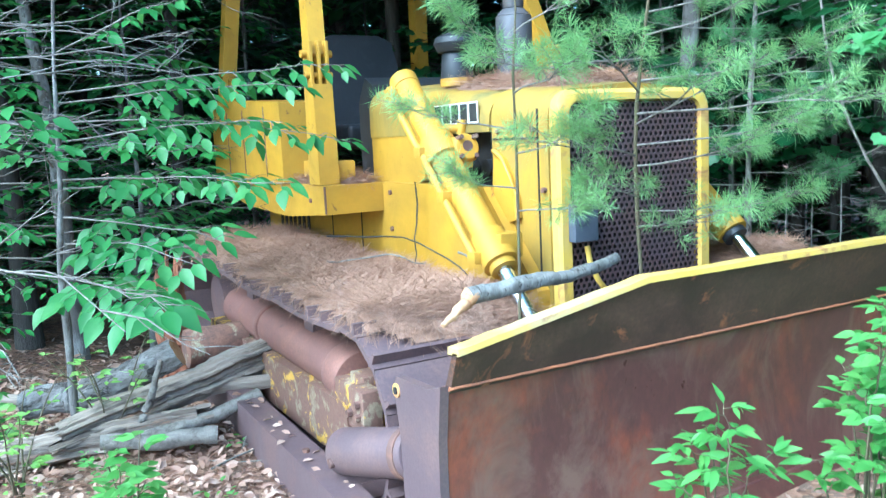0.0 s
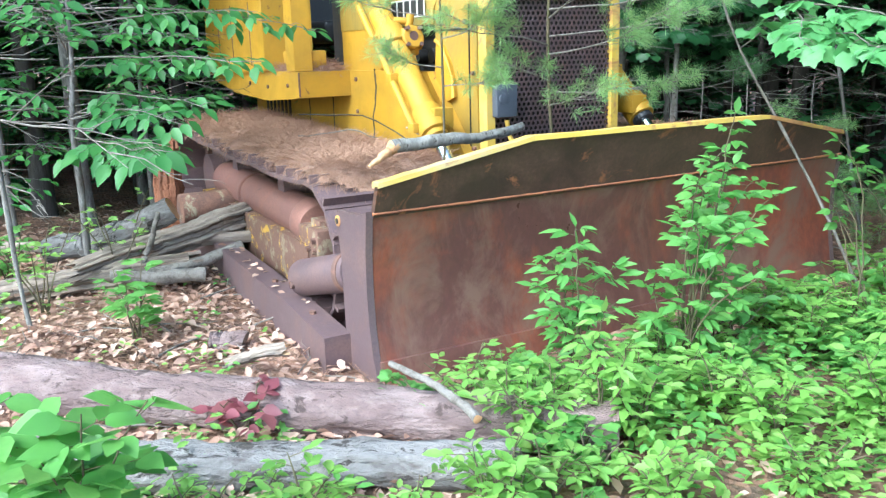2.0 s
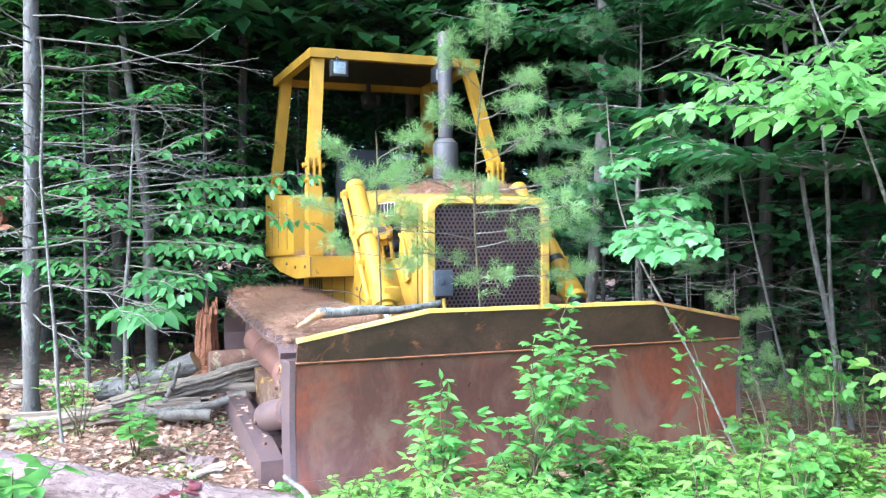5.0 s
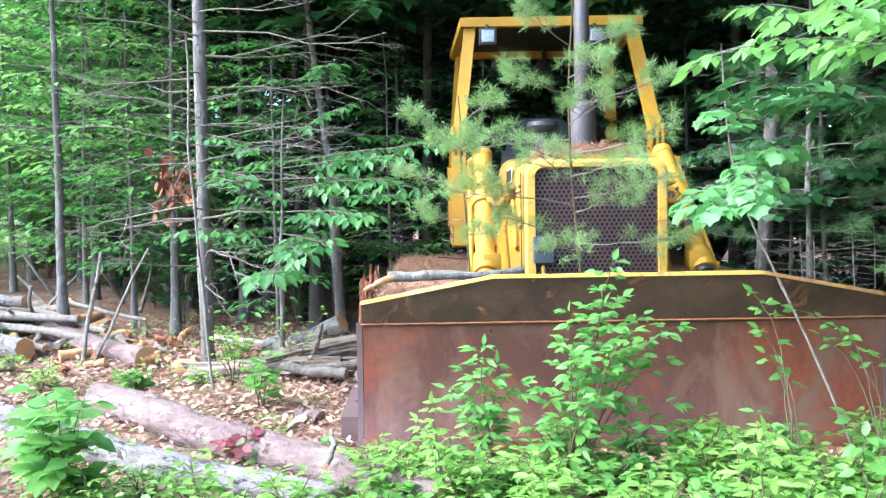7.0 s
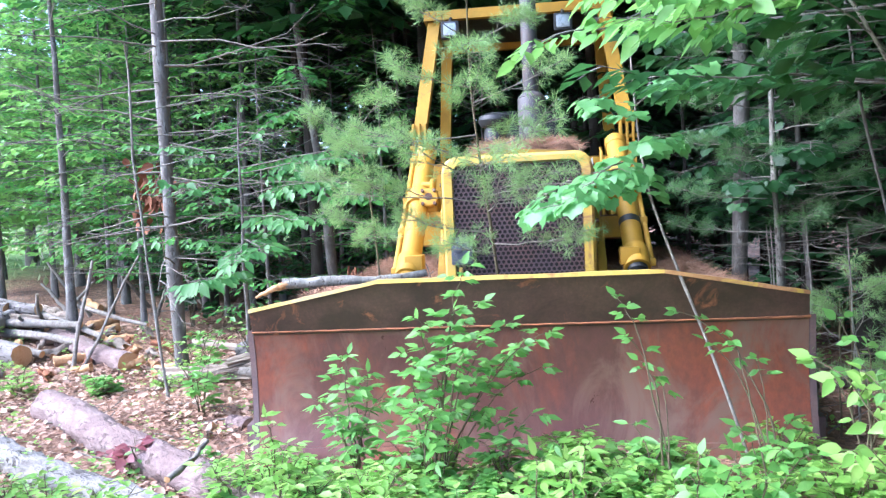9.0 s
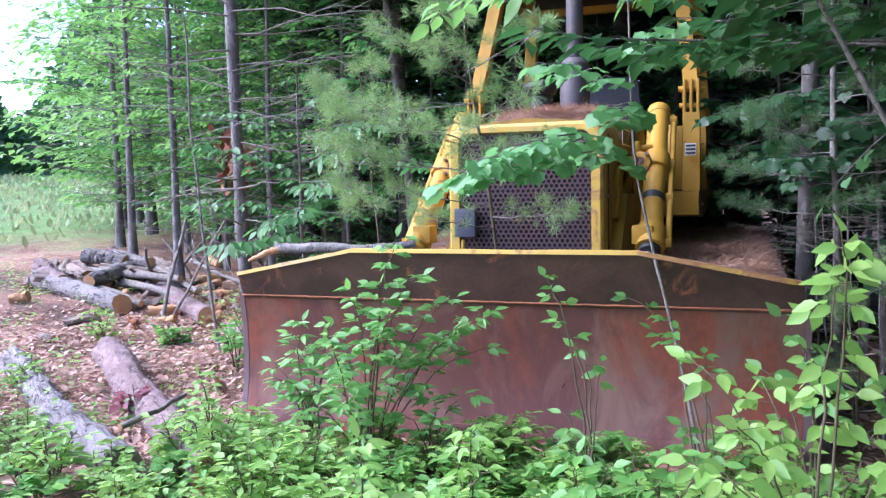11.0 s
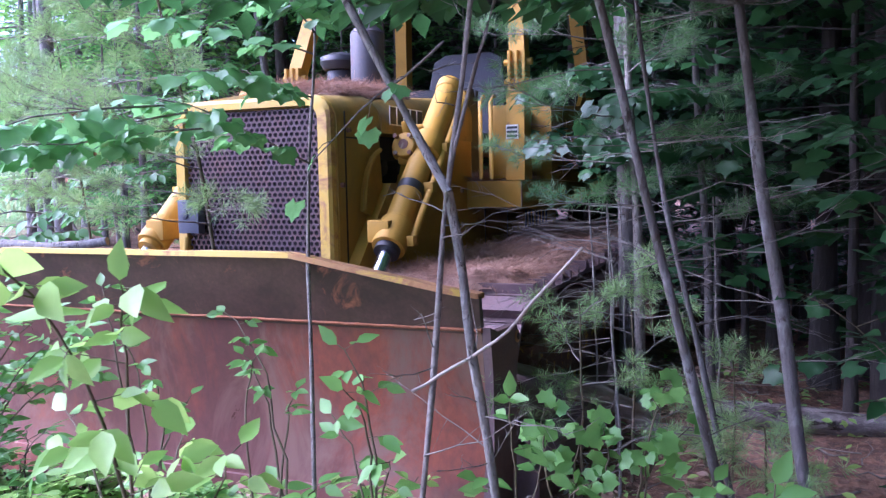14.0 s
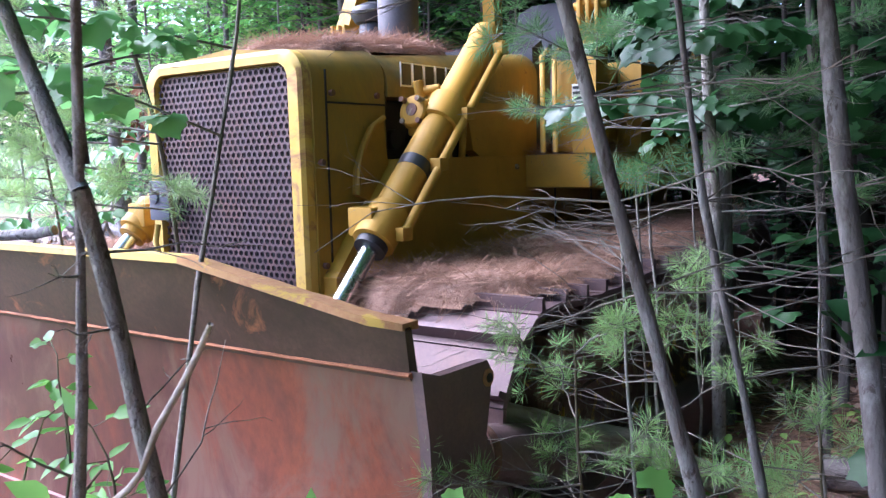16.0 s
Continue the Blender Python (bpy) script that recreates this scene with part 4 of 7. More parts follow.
def leaf_template(width=0.5, fold=0.12, droop=0.10):
    """A pointed oval leaf one unit long, folded along its midrib."""
    ys = [0.0, 0.18, 0.44, 0.74, 1.0]
    ws = [0.0, 0.82, 1.0, 0.50, 0.0]
    zs = [0, 0.01, -0.01 - droop * 0.2, -droop * 0.6, -droop]
    v = [(0, y, z) for y, z in zip(ys, zs)]
    for side in (-1, 1):
        for k in (1, 2, 3):
            v.append((side * width / 2 * ws[k], ys[k] + 0.03, zs[k] + fold * ws[k] * width))
    f3, f4 = [], []
    for b, flip in ((5, False), (8, True)):
        t = [[0, b, 1], [b + 2, 4, 3]]
        q = [[b, b + 1, 2, 1], [b + 1, b + 2, 3, 2]]
        f3 += [x[::-1] for x in t] if not flip else t
        f4 += [x[::-1] for x in q] if not flip else q
    return np.array(v), [f3, f4]


def maple_template():
    """A five-lobed leaf, slightly dished."""
    ang = np.radians([-90, -38, -20, 8, 28, 52, 72, 90, 108, 128, 152, 172, 200, 218])
    rad = [0.02, 0.42, 0.40, 0.56, 0.50, 0.63, 0.57, 0.78, 0.57, 0.63, 0.50, 0.56, 0.40, 0.42]
    v = [(0, 0.30, 0.0)] + [(r * math.cos(a), 0.30 + r * math.sin(a) * 0.9, 0.05 * math.sin(3 * a) - 0.12 * r * r) for a, r in zip(ang, rad)]
    n = len(ang)
    return np.array(v), [[[0, 1 + k, 1 + (k + 1) % n] for k in range(n)]]


def far_leaf_template():
    return np.array([(0, 0, 0), (0.27, 0.5, 0.07), (0, 1, -0.08), (-0.27, 0.5, 0.07)]), [[[0, 1, 2], [0, 2, 3]]]


def mid_leaf_template():
    return np.array([(0, 0, 0), (0.25, 0.40, 0.05), (0.17, 0.75, 0.03), (0, 1, -0.10), (-0.17, 0.75, 0.03), (-0.25, 0.40, 0.05), (0, 0.5, -0.02)]), [[[0, 1, 6], [0, 6, 5]], [[1, 2, 3, 6], [6, 3, 4, 5]]]


def tuft_template(n=22, spread=0.95, width=0.016, seed=3):
    """A tuft of thin needles round the y axis, one unit long."""
    r = np.random.default_rng(seed)
    v, f = [], []
    for k in range(n):
        a, s = r.uniform(0, 2 * math.pi), spread * math.sqrt(r.uniform(0.05, 1))
        d = np.array([math.cos(a) * math.sin(s), math.cos(s), math.sin(a) * math.sin(s)])
        u = np.cross(d, [math.sin(a), 0.1, -math.cos(a)])
        u = u / (np.linalg.norm(u) + 1e-6) * width
        p = np.array([0, r.uniform(-0.25, 0.1), 0])
        L = r.uniform(0.75, 1.0)
        q = p + d * L + np.array([0, -0.06, 0])
        b = 3 * k
        v += [p + u, p - u, q]
        f.append([b, b + 1, b + 2])
    return np.array(v), [f]


OVAL, BROAD, SLIM = leaf_template(0.52), leaf_template(0.66, 0.08, 0.14), leaf_template(0.36, 0.1, 0.18)
MIDLEAF = mid_leaf_template()
MAPLE, FARLEAF, TUFT = maple_template(), far_leaf_template(), tuft_template(22, 1.25, 0.017)
SMALLTUFT = tuft_template(8, 0.9, 0.036, 5)


def star_template(n=34, width=0.015, seed=9):
    """A pine tuft: needles that spread from the end of a shoot to all sides, slightly drooping."""
    r = np.random.default_rng(seed)
    v, f = [], []
    for k in range(n):
        a, s = r.uniform(0, 2 * math.pi), math.acos(r.uniform(-0.25, 0.97))
        d = np.array([math.cos(a) * math.sin(s), math.cos(s), math.sin(a) * math.sin(s)])
        u = unit(np.cross(d, [math.cos(a + 1), 0.4, math.sin(a + 1)])) * width
        p = np.array([0, r.uniform(-0.35, 0.05), 0])
        m = p + d * 0.4
        q = p + d * r.uniform(0.7, 1.0) + np.array([0, 0, -0.08])
        b = 4 * k
        v += [p, m + u, q, m - u]
        f.append([b, b + 1, b + 2, b + 3])
    return np.array(v), [f]


def unit(v):
    v = np.asarray(v, float)
    return v / (np.linalg.norm(v, axis=-1, keepdims=True) + 1e-9)


STAR = star_template()


class Leaves:
    """Places, directions, normals and sizes of the leaves of one plant."""

    def __init__(self):
        self.p, self.d, self.n, self.s = [], [], [], []

    def put(self, p, d, n, s):
        self.p.append(p), self.d.append(d), self.n.append(n), self.s.append(s)

    def geo(self, template):
        g = Geo()
        d = unit(np.array(self.d))
        x = unit(np.cross(d, np.array(self.n)))
        z = np.cross(x, d)
        g.scatter(template[0], template[1], np.array(self.p), np.stack([x, d, z], -1), np.array(self.s))
        return g


def curve(p0, p1, sag, k=7, wobble=0.0, r=None):
    u = np.linspace(0, 1, k)[:, None]
    p = np.asarray(p0) * (1 - u) + np.asarray(p1) * u
    p = p + np.array([0, 0, -1.0]) * sag * 4 * u * (1 - u) * (0.5 + u)
    if wobble and r is not None:
        w = np.cumsum(r.normal(0, wobble, (k, 3)), axis=0)
        w -= w[0]
        p = p + w * u
    return p


def spray(wood, leaves, p0, p1, r, size=0.09, step=0.09, reach=0.28, sag=-0.04, thick=0.008, per=5, droop=0.35, up=(0, 0, 1)):
    """A branch from p0 to p1 with side twigs that carry leaves on both sides in one sheet."""
    path = curve(p0, p1, sag, 8, 0.02, r)
    wood.tube(path, np.linspace(thick, thick * 0.3, len(path)), 5, False)
    length = np.linalg.norm(np.asarray(p1) - np.asarray(p0))
    n = max(3, int(length / step))
    ax = unit(np.asarray(p1, float) - np.asarray(p0, float))
    lat = unit(np.cross(ax, up))
    for k in range(n):
        u = 0.22 + 0.78 * (k + r.uniform(0, 0.6)) / n
        u = min(u, 1.0)
        q = np.array([np.interp(u, np.linspace(0, 1, 8), path[:, c]) for c in range(3)])
        side = 1 if k % 2 else -1
        d = unit(ax * r.uniform(0.4, 0.9) + side * lat + np.array([0, 0, r.uniform(-0.25, 0.15)]))
        L = reach * r.uniform(0.5, 1.1) * (1.1 - 0.7 * u)
        e = q + d * L + np.array([0, 0, -0.12 * L])
        wood.tube([q, (q + e) / 2 + [0, 0, 0.01], e], [thick * 0.4, thick * 0.3, thick * 0.15], 3, False)
        m = max(1, int(round(per * (1.15 - 0.6 * u))))
        for j in range(m):
            v = (j + 1) / m
            w = q + (e - q) * v
            s2 = 1 if j % 2 else -1
            perp = unit(np.cross(d, [0, 0, 1]))
            ld = unit(d * r.uniform(0.5, 1.0) + s2 * perp * (0.8 if j < m - 1 else 0.1) + [0, 0, -droop * r.uniform(0.3, 1.4)])
            leaves.put(w, ld, unit(np.array(up) + r.normal(0, 0.28, 3)), size * r.uniform(0.7, 1.2))
    leaves.put(path[-1], unit(ax + [0, 0, -droop]), unit(np.array(up) + r.normal(0, 0.2, 3)), size * 1.1)


def plant(name, at, label, category, group=""):
    x, y = at[0], at[1]
    return thing(name, (x, y, float(ground_z(x, y)) - 0.02 if len(at) < 3 else at[2]), label, category, group)


def woodland_tree(name, at, h, rad, z0, reach, n, bark, leafmat, size, label, seed, lean=(0, 0), template=FARLEAF, per=5, step=0.16, category="tree", group="",
                  sides=9, top_bias=0.8):
    """A tapered trunk with many limbs whose sprays make an uneven crown."""
    r = np.random.default_rng(seed)
    t = plant(name, at, label, category, group)
    trunk, wood, leaves = Geo(), Geo(), Leaves()
    k = 12
    u = np.linspace(0, 1, k)
    bend = np.cumsum(r.normal(0, 0.012 * h / 4, (k, 2)), axis=0) * u[:, None]
    path = np.stack([lean[0] * u * h + bend[:, 0], lean[1] * u * h + bend[:, 1], u * h], -1)
    trunk.tube(path, rad * (1.0 - 0.85 * u) * (1 + 0.5 * np.exp(-u * 30)), sides)
    for i in range(n):
        z = z0 + (h * 0.98 - z0) * (i + r.uniform(0, 1)) / n
        v = z / h
        p = np.array([np.interp(v, u, path[:, c]) for c in range(3)])
        a = i * 2.4 + r.uniform(-0.5, 0.5)
        L = reach * r.uniform(0.55, 1.15) * (1.15 - top_bias * v)
        e = p + np.array([math.cos(a) * L, math.sin(a) * L, L * r.uniform(-0.12, 0.35)])
        spray(wood, leaves, p, e, r, size, step, L * 0.42, -0.03 * L, max(0.006, rad * 0.16 * (1 - 0.6 * v)), per)
    part("trunk", trunk, bark, t)
    part("branchwork", wood, bark, t)
    part("crown", leaves.geo(template), leafmat, t)
    return t


def conifer(name, at, h, rad, z0, reach, whorls, label, seed, mat=None, tuft=None, size=0.10, group="", bark=None, lean=(0, 0), per=5, category="pine tree", gap=0.075,
            gnarl=0.35):
    """A young pine: whorls of upswept boughs with tufts of needles."""
    r = np.random.default_rng(seed)
    t = plant(name, at, label, category, group)
    trunk, wood, leaves = Geo(), Geo(), Leaves()
    u = np.linspace(0, 1, 9)
    path = np.stack([lean[0] * u * h + 0.02 * np.sin(5 * u), lean[1] * u * h + 0.015 * np.cos(6 * u), u * h], -1)
    trunk.tube(path, rad * (1.02 - 0.9 * u), 8)
    for i in range(whorls):
        v = (z0 + (h - z0) * i / whorls) / h
        p = np.array([np.interp(v, u, path[:, c]) for c in range(3)])
        for j in range(per):
            a = 2 * math.pi * j / per + i * 0.7 + r.uniform(-0.4, 0.4)
            L = reach * (1.12 - v) * r.uniform(0.55, 1.15)
            rise = r.uniform(-0.05, gnarl)
            e = p + np.array([math.cos(a), math.sin(a), rise]) * L
            c = curve(p, e, 0.03 * L, 6, 0.012, r)
            wood.tube(c, np.linspace(0.004 + 0.003 * L, 0.002, 6), 4, False)
            ax = unit(e - p)
            lat = unit(np.cross(ax, [0, 0, 1]))
            m = max(3, int(L / gap))
            for q in range(m):
                w = 0.3 + 0.7 * q / max(1, m - 1)
                b = p + (e - p) * w + np.array([0, 0, -0.03 * L * 4 * w * (1 - w)])
                side = 1 if q % 2 else -1
                tl = 0.34 * L * (1.15 - w) * r.uniform(0.5, 1.2)
                f = b + unit(ax + side * lat * 0.9 + [0, 0, r.uniform(-0.1, 0.35)]) * tl
                wood.tube([b, f], [0.002, 0.001], 3, False)
                for g in range(max(2, int(tl / 0.055))):
                    x = b + (f - b) * max(0.1, 1 - 0.3 * g) + r.normal(0, 0.012, 3)
                    leaves.put(x, unit(f - b + r.normal(0, 0.04, 3)), unit(r.normal(0, 1, 3)), size * r.uniform(0.7, 1.15))
            leaves.put(e, ax, unit(r.normal(0, 1, 3)), size * 1.1)
    leaves.put(path[-1], np.array([0, 0, 1.0]), np.array([1.0, 0, 0]), size * 1.2)
    part("trunk", trunk, bark or BARK, t)
    part("branchwork", wood, bark or TWIG, t)
    part("needle_foliage", leaves.geo(tuft or TUFT), mat or PINE, t)
    return t


def shrub(name, at, h, spread, stems, leafmat, size, label, seed, template=OVAL, lean=(0, 0), per=4, step=0.07, reach=0.13, group="", category="shrub", bare=0.25, bark=None):
    """Arching stems from one root, with short leafy side shoots."""
    r = np.random.default_rng(seed)
    t = plant(name, at, label, category, group)
    wood, leaves = Geo(), Leaves()
    for i in range(stems):
        a = 2 * math.pi * i / stems + r.uniform(-0.6, 0.6)
        H, S = h * r.uniform(0.6, 1.0) if i else h, spread * r.uniform(0.4, 1.0)
        k = 9
        u = np.linspace(0, 1, k)
        path = np.stack([(math.cos(a) * S + lean[0]) * u ** 1.7 + 0.02 * np.sin(4 * u + i), (math.sin(a) * S + lean[1]) * u ** 1.7, H * (u - 0.12 * u ** 3)], -1)
        wood.tube(path, np.linspace(0.007, 0.002, k), 5, False)
        m = max(4, int(H / step))
        for j in range(m):
            v = bare + (1 - bare) * (j + r.uniform(0, 0.5)) / m
            p = np.array([np.interp(v, u, path[:, c]) for c in range(3)])
            b = j * 2.4 + r.uniform(-0.5, 0.5)
            d = unit([math.cos(b), math.sin(b), r.uniform(0.0, 0.6)])
            L = reach * r.uniform(0.5, 1.2) * (1.2 - 0.6 * v)
            e = p + d * L
            wood.tube([p, e], [0.0025, 0.0012], 3, False)
            for q in range(per):
                w = p + (e - p) * (0.35 + 0.65 * (q + 1) / per)
                perp = unit(np.cross(d, [0, 0, 1]))
                sd = (1 if q % 2 else -1) * (0.9 if q < per - 1 else 0.1)
                leaves.put(w, unit(d * 0.8 + perp * sd + [0, 0, r.uniform(-0.5, 0.15)]), unit([r.normal(0, 0.35), r.normal(0, 0.35) - 0.25, 1]), size * r.uniform(0.65, 1.2))
    part("stemwork", wood, bark or GREENTWIG, t)
    part("foliage", leaves.geo(template), leafmat, t)
    return t


def bare_stem(geo, pts, r0, r1, sides=7, seed=0, wob=0.01):
    r = np.random.default_rng(seed)
    p = np.asarray(pts, float)
    s = np.linspace(0, 1, len(p))
    k = 14
    u = np.linspace(0, 1, k)
    c = np.stack([np.interp(u, s, p[:, i]) for i in range(3)], -1)
    c[1:-1] += r.normal(0, wob, (k - 2, 3))
    c[1:-1] = (c[:-2] + 2 * c[1:-1] + c[2:]) / 4
    geo.tube(c, np.linspace(r0, r1, k) * (1 + 0.10 * r.normal(0, 1, k)), sides)
    return c


def twiggy(geo, p, d, L, r, depth=2, thick=0.006):
    """A dead branch with finer side twigs."""
    e = np.asarray(p) + unit(d) * L
    c = curve(p, e, r.uniform(-0.10, 0.08) * L, 6, 0.045 * L, r)
    geo.tube(c, np.linspace(thick, thick * 0.3, 6), 4, False)
    if depth:
        for k in range(r.integers(2, 5)):
            u = r.uniform(0.3, 0.95)
            q = np.array([np.interp(u, np.linspace(0, 1, 6), c[:, i]) for i in range(3)])
            twiggy(geo, q, unit(d) + r.normal(0, 0.45, 3) * [1, 1, 0.6], L * r.uniform(0.2, 0.45), r, depth - 1, thick * 0.5)


def bezier(p, q, w, k=10):
    u = np.linspace(0, 1, k)[:, None]
    p, q, w = (np.asarray(v, float) for v in (p, q, w))
    return (1 - u) ** 2 * p + 2 * u * (1 - u) * q + u ** 2 * w


def wand_shrub(name, root, tips, leafmat, size, label, seed, template, start=0.4, step=0.085, per=3, reach=0.10, droop=0.4, face=(-0.1, -0.5, 1), category="shrub", thick=0.006, bark=None,
               bow=0.12):
    """A shrub of single arching wands from one root; short shoots near their tips carry the leaves."""
    r = np.random.default_rng(seed)
    x, y = root
    z = float(ground_z(x, y)) - 0.02
    t = thing(name, (x, y, z), label, category)
    o = np.array([x, y, z])
    wood, leaves = Geo(), Leaves()
    for tip in tips:
        e = np.array(tip, float) - o
        mid = np.array([e[0] * 0.25 + r.normal(0, bow * 0.4), e[1] * 0.25 + r.normal(0, bow * 0.4), e[2] * (0.75 + bow)])
        c = bezier(r.normal(0, 0.025, 3) * [1, 1, 0], mid, e, 12)
        c[1:-1] += r.normal(0, 0.006, (10, 3))
        wood.tube(c, np.linspace(thick, thick * 0.3, 12), 5, False)
        L = np.linalg.norm(np.diff(c, axis=0), axis=1).sum()
        n = max(3, int(L * (1 - start) / step))
        for j in range(n):
            u = start + (1 - start) * (j + r.uniform(0, 0.7)) / n
            at = np.array([np.interp(u, np.linspace(0, 1, 12), c[:, i]) for i in range(3)])
            a = 2.4 * j + r.uniform(-0.7, 0.7)
            d = unit([math.cos(a), math.sin(a), r.uniform(-0.1, 0.5)])
            f = at + d * reach * r.uniform(0.4, 1.2) * (1.25 - 0.6 * u)
            wood.tube([at, f], [thick * 0.3, thick * 0.15], 3, False)
            lat = unit(np.cross(d, [0, 0, 1]))
            for q in range(per):
                w = at + (f - at) * (0.3 + 0.7 * (q + 1) / per)
                side = (1 if q % 2 else -1) * (0.9 if q < per - 1 else 0.1)
                leaves.put(w, unit(d * 0.8 + lat * side + [0, 0, -droop * r.uniform(-0.2, 1.4)]), unit(np.array(face) + r.normal(0, 0.35, 3)), size * r.uniform(0.6, 1.2))
        leaves.put(c[-1], unit(c[-1] - c[-3] + [0, 0, -0.02]), unit(np.array(face) + r.normal(0, 0.2, 3)), size)
    part("stemwork", wood, bark or GREENTWIG, t)
    part("foliage", leaves.geo(template), leafmat, t)
    return t


def open_pine(name, trunk_pts, r0, boughs, label, seed, mat, size=0.11, group="", bark=None, twigs=5, category="pine tree"):
    """A young pine with a few long airy boughs, each with side shoots that end in brushes of needles. boughs: height on the trunk and the tip."""
    r = np.random.default_rng(seed)
    p = np.asarray(trunk_pts, float)
    t = thing(name, tuple(p[0]), label, category, group)
    p = p - p[0]
    trunk, wood, leaves = Geo(), Geo(), Leaves()
    c = bare_stem(trunk, p, r0, r0 * 0.35, 7, seed, 0.006)
    o = np.asarray(trunk_pts[0], float)
    for z, tip in boughs:
        i = np.interp(z - o[2], c[:, 2], np.arange(len(c)))
        a = np.array([np.interp(i, np.arange(len(c)), c[:, k]) for k in range(3)])
        e = np.asarray(tip, float) - o
        L = np.linalg.norm(e - a)
        b = curve(a, e, 0.04 * L, 8, 0.02, r)
        wood.tube(b, np.linspace(0.003 + 0.003 * L, 0.0018, 8), 5, False)
        ax = unit(e - a)
        lat = unit(np.cross(ax, [0, 0, 1]))
        for q in range(twigs):
            u = 0.35 + 0.6 * (q + r.uniform(0, 0.6)) / twigs
            at = np.array([np.interp(u, np.linspace(0, 1, 8), b[:, k]) for k in range(3)])
            side = 1 if q % 2 else -1
            f = at + unit(ax * r.uniform(0.6, 1.1) + side * lat * 0.8 + [0, 0, r.uniform(-0.15, 0.45)]) * L * 0.36 * (1.25 - u) * r.uniform(0.6, 1.2)
            wood.tube([at, (at + f) / 2 + r.normal(0, 0.006, 3), f], [0.0022, 0.0016, 0.001], 4, False)
            ends = [(f, unit(f - at))]
            for bud in range(r.integers(1, 4)):
                g = at + (f - at) * r.uniform(0.3, 0.85)
                h = g + unit(unit(f - at) + (-1) ** bud * lat * 0.7 + r.normal(0, 0.35, 3)) * r.uniform(0.05, 0.12)
                wood.tube([g, h], [0.0014, 0.001], 3, False)
                ends.append((h, unit(h - g)))
            for w, d in ends:
                leaves.put(w - d * size * 0.1, unit(d + [0, 0, 0.25]), unit(r.normal(0, 1, 3)), size * r.uniform(0.75, 1.15))
        leaves.put(b[-1] - ax * size * 0.3, unit(ax + [0, 0, 0.3]), unit(r.normal(0, 1, 3)), size * 1.1)
    part("trunk", trunk, bark or GREENTWIG, t)
    part("branchwork", wood, bark or TWIG, t)
    part("needle_foliage", leaves.geo(STAR), mat, t)
    return t


# ---- the pine with dead lower branches beside the log pile ----
def build_snag_pine():
    r = np.random.default_rng(21)
    t = plant("pine_tree", (-3.42, 2.72), "slender grey pine trunk with dead horizontal branches at the clearing's edge", "pine tree")
    trunk, wood = Geo(), Geo()
    bare_stem(trunk, [(0.06, 0, 0), (0.07, -0.06, 0.6), (0.08, -0.14, 1.6), (0.13, -0.25, 3.3), (0.10, -0.2, 8.5)], 0.072, 0.05, 12, 2, 0.004)
    for k in range(46):
        z = 1.0 + 3.4 * k / 46 + r.uniform(-0.05, 0.05)
        a = r.choice([0, math.pi]) + r.normal(0, 0.7)
        twiggy(wood, (0.06 + 0.02 * z, -0.08 * z, z), (math.cos(a), math.sin(a) - 0.3, r.uniform(-0.15, 0.18)), r.uniform(0.5, 1.9), r, 2, r.uniform(0.006, 0.010))
    twiggy(wood, (0.08, -0.18, 1.56), (1, -0.35, 0.02), 0.65, r, 0, 0.012)
    twiggy(wood, (0.08, -0.18, 1.56), (-1, -0.1, 0.03), 0.9, r, 0, 0.012)
    part("trunk", trunk, BARK, t)
    part("dead_branchwork", wood, TWIG, t, "grey dead branches")
    leaves, w2 = Leaves(), Geo()
    for k in range(9):
        a = 2.3 * k
        spray(w2, leaves, (-0.15, 0.05, 5.0 + 0.35 * k), (-0.15 + 1.6 * math.cos(a), 0.05 + 1.6 * math.sin(a), 5.2 + 0.35 * k), r, 0.12, 0.12, 0.5, 0, 0.012)
    part("branchwork", w2, BARK, t)
    part("crown", leaves.geo(FARLEAF), SHADEWOODLEAF, t)


build_snag_pine()


